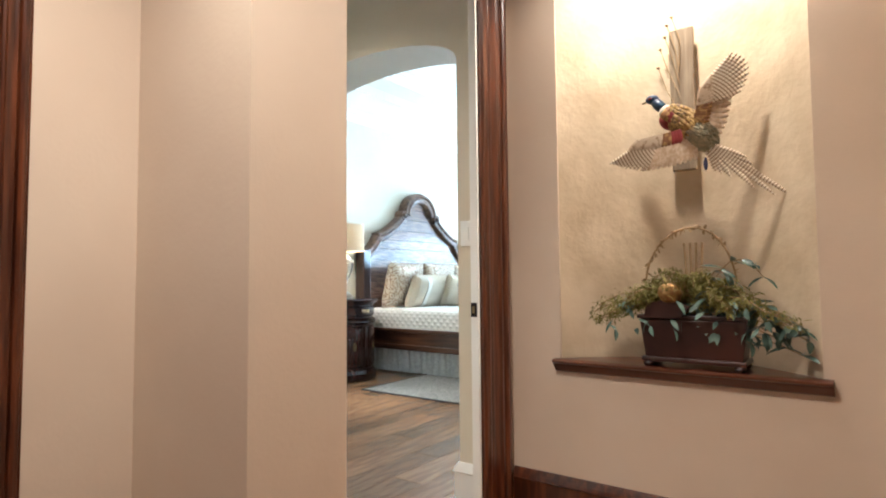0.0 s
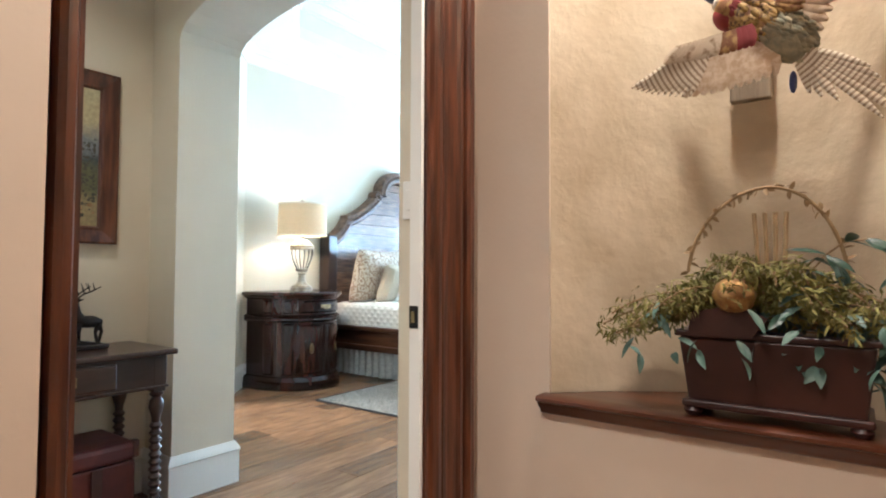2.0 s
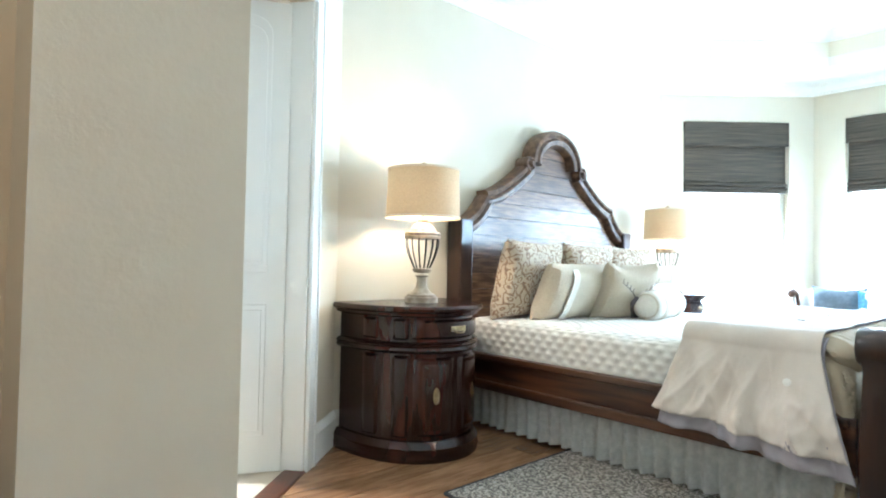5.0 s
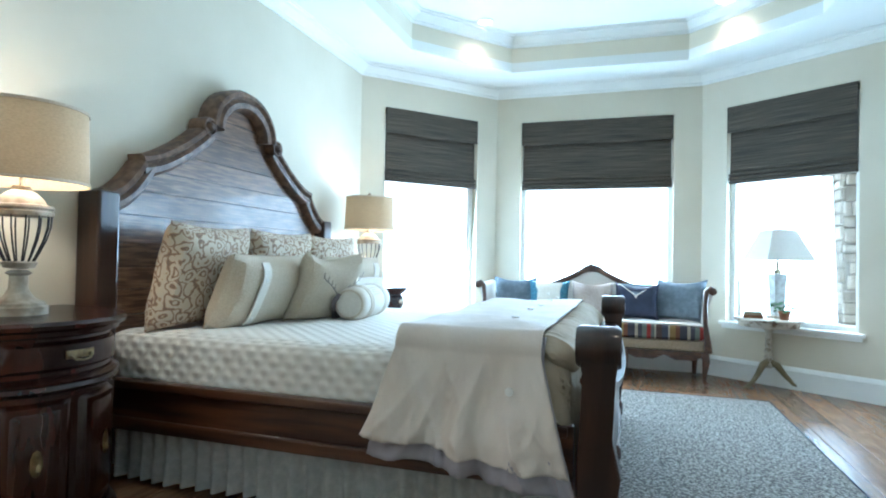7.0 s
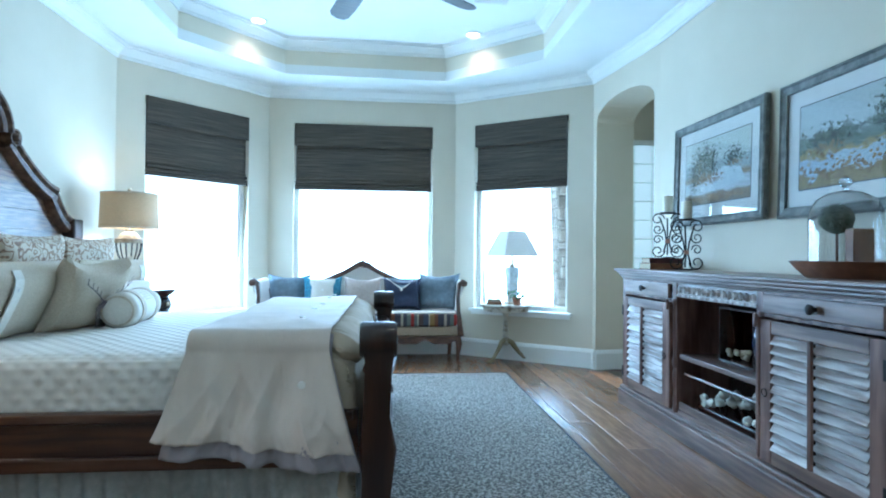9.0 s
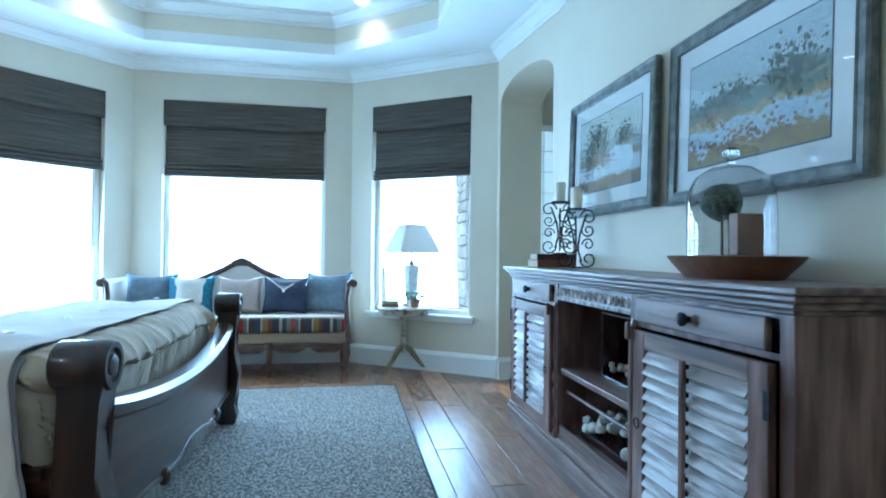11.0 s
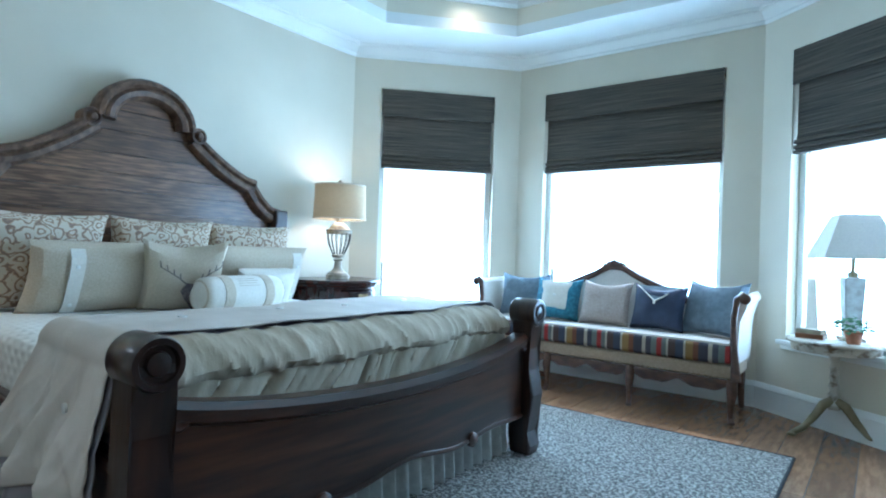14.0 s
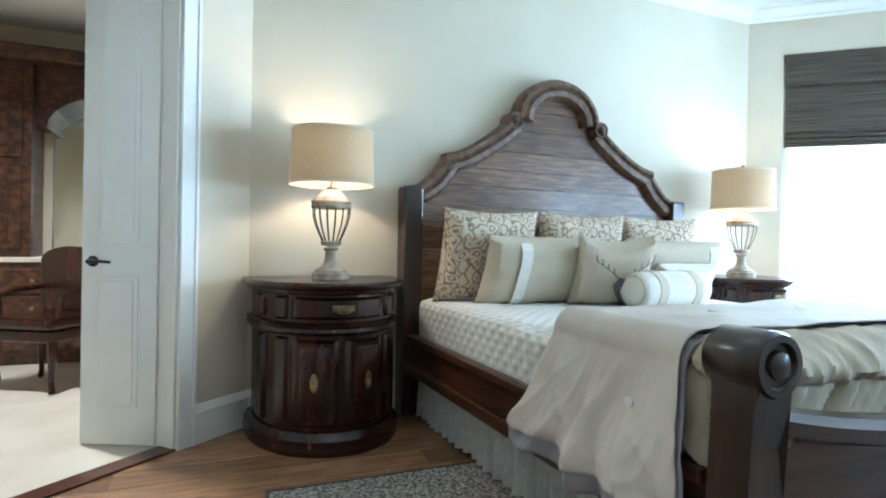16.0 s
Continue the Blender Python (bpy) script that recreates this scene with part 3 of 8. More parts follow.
# ---- bath behind the double door ----
wall("wall_bath_far", (-7.3, 6.0), (-7.3, 1.5), 0.1, TOP, WALL, (), "pale green painted bathroom wall")
wall("wall_bath_south", (-7.3, 1.5), (-3.0, 1.5), 0.1, TOP, WALL, (), "pale painted bathroom wall")
wall("wall_bath_north", (-4.78, 6.0), (-7.3, 6.0), 0.1, TOP, WALL, (), "pale painted bathroom wall")
tagged(part("ceiling_bath", box((-7.4, 1.4, 2.9), (-4.68, 6.0, 3.0)), CEIL), "white bathroom ceiling", "ceiling", kind="structure")
_n = Vector((D0[0] - A0[0], D0[1] - A0[1])).normalized()
tile = bmesh.new()
tile.faces.new([tile.verts.new((x, y, 0.004)) for x, y in ((A0[0] - 0.06, A0[1] - 0.05), (D0[0] - 0.06, D0[1] - 0.06), (-3.05, 2.95), (-3.05, 1.5), (-7.3, 1.5), (-7.3, 6), (-4.7, 6))])
bathfloor = tagged(part("floor_bath", tile, TILE), "cream stone tile bathroom floor", "floor", kind="structure")
LDOOR, MDOOR = along(A0, D0)
thr = thing("threshold", "dark stained wood threshold in the doorway", "threshold", MDOOR, kind="structure")
part("board", box((0.47, -0.01, 0.0), (1.34, 0.10, 0.012), None, 0.004), STAIN, thr)
for s0, s1 in ((0.37, 0.47), (1.34, 1.44)):
    c = thing("door_casing", "white profiled door casing", "trim", MDOOR, kind="structure")
    part("casing_board", box((s0, -0.022, 0), (s1, 0, 2.54), None, 0.005), TRIM, c)
    part("backband", box((s0 + (0 if s0 < 1 else 0.08), -0.03, 0), (s0 + (0.02 if s0 < 1 else 0.1), -0.0221, 2.54), None, 0.003), TRIM, c)
    k = s1 if s0 < 1 else s0
    part("jamb_board", box((k - 0.006, 0.001, 0), (k + 0.012, 0.13, 2.44)), TRIM, c)
c = thing("door_casing", "white profiled head casing", "trim", MDOOR, kind="structure")
part("casing_board", box((0.37, -0.022, 2.44), (1.44, 0, 2.54), None, 0.005), TRIM, c)


def leaf(m, mirror):
    d = thing("door_1", "white two-panel bathroom door leaf standing open", "door", m, "double bathroom doors")
    w = 0.385
    part("stile_frame", box((0, -0.018, 0.012), (w, 0.018, 2.42), None, 0.003), TRIM, d)
    for z0, z1, rise in ((0.2, 0.86, 0), (1.02, 2.25, 0.09)):
        for y in (-0.018, 0.018):
            sgn = 1 if y > 0 else -1
            pts = [(0.09, z0), (w - 0.09, z0)] + (arch_points(0.09, w - 0.09, z1, rise, 8)[::-1] if rise else [(w - 0.09, z1), (0.09, z1)])
            bm = prism(pts, 0.008, Matrix.Translation((0, y if sgn > 0 else y - 0.008, 0)), None, 0.004)
            part("panel", bm, TRIM, d)
            inner = [(0.5 * w + (x - 0.5 * w) * 0.78, (z0 + z1) / 2 + (z - (z0 + z1) / 2) * 0.92) for x, z in pts]
            part("panel", prism(inner, 0.007, Matrix.Translation((0, y + 0.008 if sgn > 0 else y - 0.015, 0)), None, 0.004), TRIM, d)
    for y, s in ((-0.018, -1), (0.018, 1)):
        k = part("lever_handle", lathe([(0.0, 0), (0.028, 0), (0.028, 0.008), (0.012, 0.012), (0.012, 0.045), (0, 0.045)], 14, None, pose(w - 0.06, y, 0.93, -90 * s)), IRON, d, "dark bronze lever handle", True)
        part("lever", tube([(w - 0.06, y + s * 0.042, 0.93), (w - 0.11, y + s * 0.046, 0.932), (w - 0.17, y + s * 0.04, 0.928)], [0.009, 0.008, 0.007]), IRON, k, "", True)
    for z in (0.25, 0.95, 1.65, 2.25):
        part("hinge", box((-0.012, -0.022, z - 0.05), (0.004, -0.006, z + 0.05), None, 0.002), TRIM, d)


hinge = MDOOR @ Vector((0.482, 0.12, 0))
leaf(pose(hinge.x, hinge.y, 0, 0, 0, 245), 1)
hinge = MDOOR @ Vector((1.328, 0.12, 0))
leaf(pose(hinge.x, hinge.y, 0, 0, 0, 205), 1)

# vanity seen through the door
van = thing("vanity_cabinet", "dark stained bathroom vanity with drawers and tall tower", "cabinet", pose(-7.28, 3.3, 0))
part("carcass", box((0, -0.9, 0.1), (0.55, 1.3, 0.84), None, 0.006), BEDWOOD, van)
part("plinth", box((0, -0.88, 0.0), (0.48, 1.28, 0.0995)), BEDWOOD, van)
for y in (-0.86, -0.36, 0.14, 0.64):
    for z in (0.14, 0.38, 0.60):
        dr = part("drawer_front", box((0.551, y, z), (0.575, y + 0.44, z + 0.19), None, 0.008), BEDWOOD, van)
        part("knob", lathe([(0.0, 0), (0.008, 0), (0.008, 0.015), (0.016, 0.022), (0.0, 0.03)], 10, None, pose(0.576, y + 0.22, z + 0.095, 0, 90)), BRASS, dr, "", True)
part("tower", box((0, -0.9, 0.88), (0.4, -0.2, 2.5), None, 0.006), BEDWOOD, van)
for z0, z1 in ((0.95, 1.62), (1.70, 2.42)):
    part("tower_door", box((0.401, -0.84, z0), (0.425, -0.26, z1), None, 0.012), BEDWOOD, van)
    part("door_field", box((0.4255, -0.75, z0 + 0.09), (0.437, -0.35, z1 - 0.09), None, 0.01), BEDWOOD, van)
part("cornice", box((0, -0.96, 2.5), (0.48, 1.3, 2.62), None, 0.02), BEDWOOD, van)
part("arched_valance", prism([(-0.1995, 2.499), (-0.1995, 1.98)] + arch_points(-0.12, 1.22, 1.98, 0.34, 14) + [(1.3, 1.98), (1.3, 2.499)], 0.3, Matrix.Rotation(radians(90), 4, "Z") @ Matrix.Diagonal((1, -1, 1, 1))), BEDWOOD, van)
top = tagged(part("vanity_counter", box((-7.28, 2.38, 0.842), (-6.70, 4.62, 0.88), None, 0.008), TILE), "cream stone vanity counter with eased edge", "countertop")
MIRROR = mat("silvered_mirror", (0.85, 0.9, 0.9), 0.02, metal=1.0)
mir = thing("vanity_mirror", "arched wall mirror above the vanity counter", "mirror", pose(-7.29, 3.87, 0.9))
part("glass", box((0, -0.7, 0.05), (0.01, 0.7, 1.35)), MIRROR, mir)
part("mirror_frame", box((0, -0.72, 1.35), (0.03, 0.72, 1.40), None, 0.006), BEDWOOD, mir)


def bath_chair():
    ch = thing("vanity_chair", "dark carved wood chair with cane back in bathroom", "chair", pose(-5.95, 3.42, 0.004, 0, 0, 60))
    part("seat", box((-0.24, -0.23, 0.42), (0.24, 0.23, 0.50), None, 0.03), DARKWOOD, ch)
    part("apron", box((-0.23, -0.22, 0.34), (0.23, 0.22, 0.4195), None, 0.015), DARKWOOD, ch)
    part("backrest", prism([(-0.22, 0.5), (0.22, 0.5)] + arch_points(-0.24, 0.24, 0.88, 0.1, 10)[::-1], 0.04, Matrix.Translation((0, 0.2, 0)), None, 0.01), DARKWOOD, ch)
    for x in (-0.2, 0.2):
        for y in (-0.18, 0.18):
            part("leg", tube([(x, y, 0.36), (x * 1.12, y * 1.12, 0.24), (x * 0.98, y * 0.98, 0.08), (x * 1.15, y * 1.15, 0.015)], [0.03, 0.026, 0.016, 0.02]), DARKWOOD, ch, "", True)
        part("arm", tube([(x * 1.15, 0.2, 0.68), (x * 1.25, 0, 0.67), (x * 1.2, -0.14, 0.64), (x * 1.1, -0.15, 0.5)], 0.02), DARKWOOD, ch, "", True)


bath_chair()

# ---- bed ----


def band(points, profile):
    """A moulding along an upright line of (y, z): profile of (inward, out) with out along x."""
    bm = bmesh.new()
    pts = [Vector((0, y, z)) for y, z in points]
    rings = []
    for i, p in enumerate(pts):
        d = (pts[min(i + 1, len(pts) - 1)] - pts[max(i - 1, 0)]).normalized()
        n = Vector((0, d.z, -d.y))
        rings.append([bm.verts.new(p + n * a + Vector((b, 0, 0))) for a, b in profile])
    for p, q in zip(rings, rings[1:]):
        for k in range(len(p)):
            j = (k + 1) % len(p)
            bm.faces.new((p[k], p[j], q[j], q[k]))
    bm.faces.new(rings[0])
    bm.faces.new(rings[-1][::-1])
    return bm


def head_line():
    half = []
    for k in range(9):
        u = k / 8
        half.append((-1.10 + 0.23 * u, 1.41 + 0.18 * u ** 1.9))
    for k in range(11):
        u = k / 10
        half.append((-0.865 + 0.49 * u, 1.625 + 0.27 * u ** 1.5))
    arch = [(-0.345 * math.cos(math.pi * k / 16), 1.90 + 0.29 * math.sin(math.pi * k / 16)) for k in range(17)]
    return half, arch


def cushion(w, h, d, pinch=0.06, n=14, sag=0.0, seed=0):
    """A stuffed cushion in local x (wide), z (high, from 0), y (thick), with drawn-in sides."""
    bm = bmesh.new()
    top, bot = [], []
    for side, store in ((1, top), (-1, bot)):
        for i in range(n + 1):
            row = []
            for j in range(n + 1):
                u, v = 2 * i / n - 1, 2 * j / n - 1
                fx, fz = 1 - pinch * (1 - u * u) * 0 - pinch * (1 - abs(v) ** 2) * abs(u) ** 4, 1 - pinch * (1 - abs(u) ** 2) * abs(v) ** 4
                thick = ((1 - u ** 4) * (1 - v ** 4)) ** 0.45
                wob = noise.noise(Vector((u * 2 + seed, v * 2, side))) * 0.012 * thick
                row.append((u * w / 2 * fx, side * (d / 2 * thick + 0.004) + wob, h / 2 + v * h / 2 * fz - sag * (1 - u * u) * (v + 1) / 2))
            store.append(row)
    grids = [[[bm.verts.new(c) for c in row] for row in store] for store in (top, bot)]
    for g in grids:
        for i in range(n):
            for j in range(n):
                bm.faces.new((g[i][j], g[i + 1][j], g[i + 1][j + 1], g[i][j + 1]))
    a, b = grids
    rim = [(i, 0) for i in range(n)] + [(n, j) for j in range(n)] + [(i, n) for i in range(n, 0, -1)] + [(0, j) for j in range(n, 0, -1)]
    for k in range(len(rim)):
        p, q = rim[k], rim[(k + 1) % len(rim)]
        bm.faces.new((a[p[0]][p[1]], a[q[0]][q[1]], b[q[0]][q[1]], b[p[0]][p[1]]))
    return bm


def uv_grid(ob, fu, fv):
    """Lays cloth coordinates in metres over a mesh from its own places."""
    lay = ob.data.uv_layers.new(name="cloth")
    for loop in ob.data.loops:
        co = ob.data.vertices[loop.vertex_index].co
        lay.data[loop.index].uv = (fu(co), fv(co))


def make_bed():
    bed = thing("bed", "rustic carved wood king bed with arched headboard", "bed", pose(-4.6, 6.63, 0) @ Matrix.Diagonal((1.018, 1, 1, 1)))
    half, arch = head_line()
    prof = [(0, 0), (0, 0.09), (0.015, 0.115), (0.04, 0.12), (0.055, 0.10), (0.075, 0.115), (0.105, 0.11), (0.125, 0.085), (0.125, 0)]
    hb = part("headboard", prism([(y, z - 0.07) for y, z in half + arch + [(-y, z) for y, z in half[::-1]]] + [(1.06, 0.3), (-1.06, 0.3)], 0.03, Matrix.Rotation(radians(90), 4, "Z") @ Matrix.Diagonal((1, -1, 1, 1))), BEDWOOD, bed)
    hb.matrix_basis = Matrix.Translation((0, 0.02, 0)) @ Matrix.Diagonal((1, 0.965, 1, 1))
    line = half + arch + [(-y, z) for y, z in half[::-1]]

    def wide(z):
        best = 0.05
        for (ya, za), (yb, zb) in zip(line[: len(half) + 9], line[1 : len(half) + 9]):
            if min(za, zb) <= z <= max(za, zb) and abs(zb - za) > 1e-6:
                best = abs(ya + (yb - ya) * (z - za) / (zb - za))
        return best if z > 1.411 else 1.04

    z, k = 0.5, 0
    while z < 2.02:
        h = (0.125, 0.15, 0.135, 0.115)[k % 4]
        za, zb = z + 0.0015, min(z + h - 0.0015, 2.06)
        steps = [za + (zb - za) * i / 5 for i in range(6)]
        right = [(wide(v + 0.09) - 0.03 if v + 0.09 > 1.411 else 1.02, v) for v in steps]
        pts = [(-y, v) for y, v in right][::-1] + right
        own = prism(pts, 0.02 + 0.003 * (k % 2), Matrix.Translation((0.03, 0, 0)) @ Matrix.Rotation(radians(90), 4, "Z") @ Matrix.Diagonal((1, -1, 1, 1)))
        part("plank", own, PANELWOOD, hb)
        z, k = z + h, k + 1
    for s in (1, -1):
        for name, seg in (("shoulder_molding", half[:9]), ("ramp_molding", half[9:])):
            own = band(seg, prof)
            part(name, moved(own, Matrix.Diagonal((1, -s, 1, 1))) if s > 0 else own, HEADTRIM, hb, "", True)
        part("scroll", lathe([(0.0, 0.0), (0.062, 0.0), (0.062, 0.10), (0.055, 0.12), (0.045, 0.12), (0.04, 0.105), (0.03, 0.105), (0.026, 0.13), (0.015, 0.14), (0, 0.14)], 24, None, pose(0, s * 0.36, 1.875, 0, 90)), HEADTRIM, hb, "carved round scroll", True)
        part("post", box((-0.0, s * 1.10 - 0.055 if s < 0 else s * 1.10 - 0.07, 0), (0.14, s * 1.10 + 0.07 if s < 0 else s * 1.10 + 0.055, 1.40), None, 0.012), POSTWOOD, hb)
    part("arch_molding", band(arch, [(a * 1.1, b * 1.1) for a, b in prof]), HEADTRIM, hb, "", True)
    # rails
    for s in (1, -1):
        y = s * 1.03
        rl = part("side_rail", box((0.12, y - 0.02, 0.27), (2.32, y + 0.02, 0.50), None, 0.005), BEDWOOD, bed)
        part("rail_molding", box((0.13, y + s * 0.0201 - (0.02 if s < 0 else 0), 0.46), (2.3, y + s * 0.0201 + (0.02 if s > 0 else 0), 0.50), None, 0.007), BEDWOOD, rl)
        part("rail_molding", box((0.13, y + s * 0.0201 - (0.025 if s < 0 else 0), 0.27), (2.3, y + s * 0.0201 + (0.025 if s > 0 else 0), 0.33), None, 0.01), BEDWOOD, rl)
        # pleated skirt
        own = bmesh.new()
        n = 260
        cols = []
        for k in range(n + 1):
            x = 0.16 + 2.1 * k / n
            f = math.sin(k * 0.62 + 2.2 * noise.noise(Vector((x * 2.3, s, 4)))) * 0.021 + noise.noise(Vector((x * 5, s, 0))) * 0.02
            cols.append([own.verts.new((x + noise.noise(Vector((x * 9, 3, s))) * 0.01 * (i / 3), y - s * (0.03 - (f - 0.005) * (0.25 + i / 3)), 0.29 - 0.27 * i / 3)) for i in range(4)])
        for p, q in zip(cols, cols[1:]):
            for i in range(3):
                own.faces.new((p[i], p[i + 1], q[i + 1], q[i]))
        part("bed_skirt", own, SKIRT, bed, "pleated pale blue-grey linen skirt", True)
    # skirt under the foot
    own = bmesh.new()
    cols = []
    for k in range(221):
        y = -0.97 + 1.94 * k / 220
        f = math.sin(k * 0.66 + 2.4 * noise.noise(Vector((y * 2.1, 2, 6)))) * 0.024 + noise.noise(Vector((y * 5, 7, 0))) * 0.016
        cols.append([own.verts.new((2.315 + f * (0.2 + i / 3), y, 0.30 - 0.285 * i / 3)) for i in range(4)])
    for p, q in zip(cols, cols[1:]):
        for i in range(3):
            own.faces.new((p[i], p[i + 1], q[i + 1], q[i]))
    part("bed_skirt", own, SKIRT, bed, "pleated pale blue-grey linen skirt", True)
    # foot of the bed
    side = [(-0.06, 0.02), (-0.075, 0.06), (-0.06, 0.12), (-0.07, 0.22), (-0.085, 0.36), (-0.07, 0.5), (-0.05, 0.62), (-0.06, 0.72), (-0.075, 0.80), (-0.07, 0.85), (0.07, 0.85), (0.085, 0.80), (0.07, 0.72), (0.05, 0.62), (0.06, 0.5), (0.095, 0.36), (0.075, 0.22), (0.05, 0.14), (0.085, 0.07), (0.07, 0.02)]
    fb = part("footboard", bmesh.new(), FOOTWOOD, bed)
    own = bmesh.new()
    n = 32
    rings = []
    for k in range(n + 1):
        u = 2 * k / n - 1
        y, x = 1.02 * u, 2.38 + 0.05 * (1 - u * u)
        zt = 0.69 - 0.10 * (1 - u * u) ** 0.8
        zb = 0.22 + 0.018 * math.cos(u * math.pi * 3) * (1 - u * u) + 0.02 * (1 - abs(u))
        rings.append([own.verts.new(c) for c in ((x - 0.03, y, zb), (x + 0.03, y, zb), (x + 0.03, y, zt - 0.07), (x + 0.055, y, zt - 0.055), (x + 0.06, y, zt - 0.02), (x + 0.035, y, zt), (x - 0.035, y, zt), (x - 0.045, y, zt - 0.03), (x - 0.03, y, zt - 0.06))])
    for p, q in zip(rings, rings[1:]):
        for k in range(9):
            own.faces.new((p[k], p[(k + 1) % 9], q[(k + 1) % 9], q[k]))
    own.faces.new(rings[0])
    own.faces.new(rings[-1][::-1])
    own.to_mesh(fb.data)
    own.free()
    fb.data.set_sharp_from_angle(angle=radians(35))
    low = bmesh.new()
    rows = []
    for k in range(n + 1):
        u = 2 * k / n - 1
        y, x = 1.02 * u, 2.38 + 0.05 * (1 - u * u)
        zb = 0.22 + 0.018 * math.cos(u * math.pi * 3) * (1 - u * u) + 0.02 * (1 - abs(u))
        rows.append((x + 0.03, y, zb + 0.012))
    part("apron_bead", tube(rows, 0.012, 6), FOOTWOOD, fb, "", True)
    for y in (-0.45, 0.45):
        part("apron_scroll", lathe([(0, 0), (0.035, 0), (0.035, 0.02), (0.02, 0.03), (0, 0.03)], 16, None, pose(2.445, y, 0.235, 0, 90)), BEDWOOD, fb, "", True)
    for s in (1, -1):
        y = s * 1.035
        ps = part("foot_post", prism([(0.85 * a, 0.955 * c) for a, c in side], 0.12, Matrix.Translation((2.40, y - 0.06, 0)), None, 0.012), POSTWOOD, bed)
        part("roll", lathe([(0, -0.075), (0.068, -0.075), (0.076, -0.064), (0.076, 0.064), (0.070, 0.078), (0.054, 0.078), (0.048, 0.066), (0.036, 0.066), (0.031, 0.077), (0.013, 0.081), (0, 0.081)], 32, None, pose(2.40, y, 0.790, 0, 90)), POSTWOOD, ps, "carved scroll roll on the post", True)
        part("rail_scroll", lathe([(0, 0), (0.036, 0), (0.036, 0.010), (0.028, 0.016), (0.018, 0.012), (0, 0.016)], 18, None, pose(2.425, s * 0.955, 0.62, 0, 90)), FOOTWOOD, ps, "", True)
    return bed


make_bed()


def superbox(lo, hi, r, n=28):
    """A soft-edged slab."""
    bm = box(lo, hi)
    bmesh.ops.subdivide_edges(bm, edges=bm.edges[:], cuts=n, use_grid_fill=True)
    for v in bm.verts:
        c = Vector([max(lo[i] + r, min(hi[i] - r, v.co[i])) for i in range(3)])
        d = v.co - c
        if d.length > r:
            v.co = c + d.normalized() * r
    return bm


def make_mattress():
    ms = thing("mattress", "white quilted cover on a thick king mattress", "mattress", pose(-4.6, 6.63, 0.30) @ Matrix.Diagonal((1.018, 1, 1, 1)))
    bm = superbox((0.10, -1.0, 0.0), (2.20, 1.0, 0.42), 0.06)
    for v in bm.verts:
        if v.co.z > 0.2:
            v.co.z += 0.012 * noise.noise(v.co * 2.5)
    ob = part("quilt", bm, QUILT, ms, "", True)
    lay = ob.data.uv_layers.new(name="cloth")
    for poly in ob.data.polygons:
        for li in poly.loop_indices:
            co = ob.data.vertices[ob.data.loops[li].vertex_index].co
            lay.data[li].uv = (co.x, co.y + (0.42 - co.z) * (1 if co.y > 0 else -1)) if abs(poly.normal.x) < 0.8 else (co.y, co.z)


make_mattress()


def ridge(x, y, seed, power=3.0):
    """A soft crease: high along wandering lines, low between them."""
    return (1 - min(1.0, abs(noise.noise(Vector((x, y, seed)))) * 1.7)) ** power


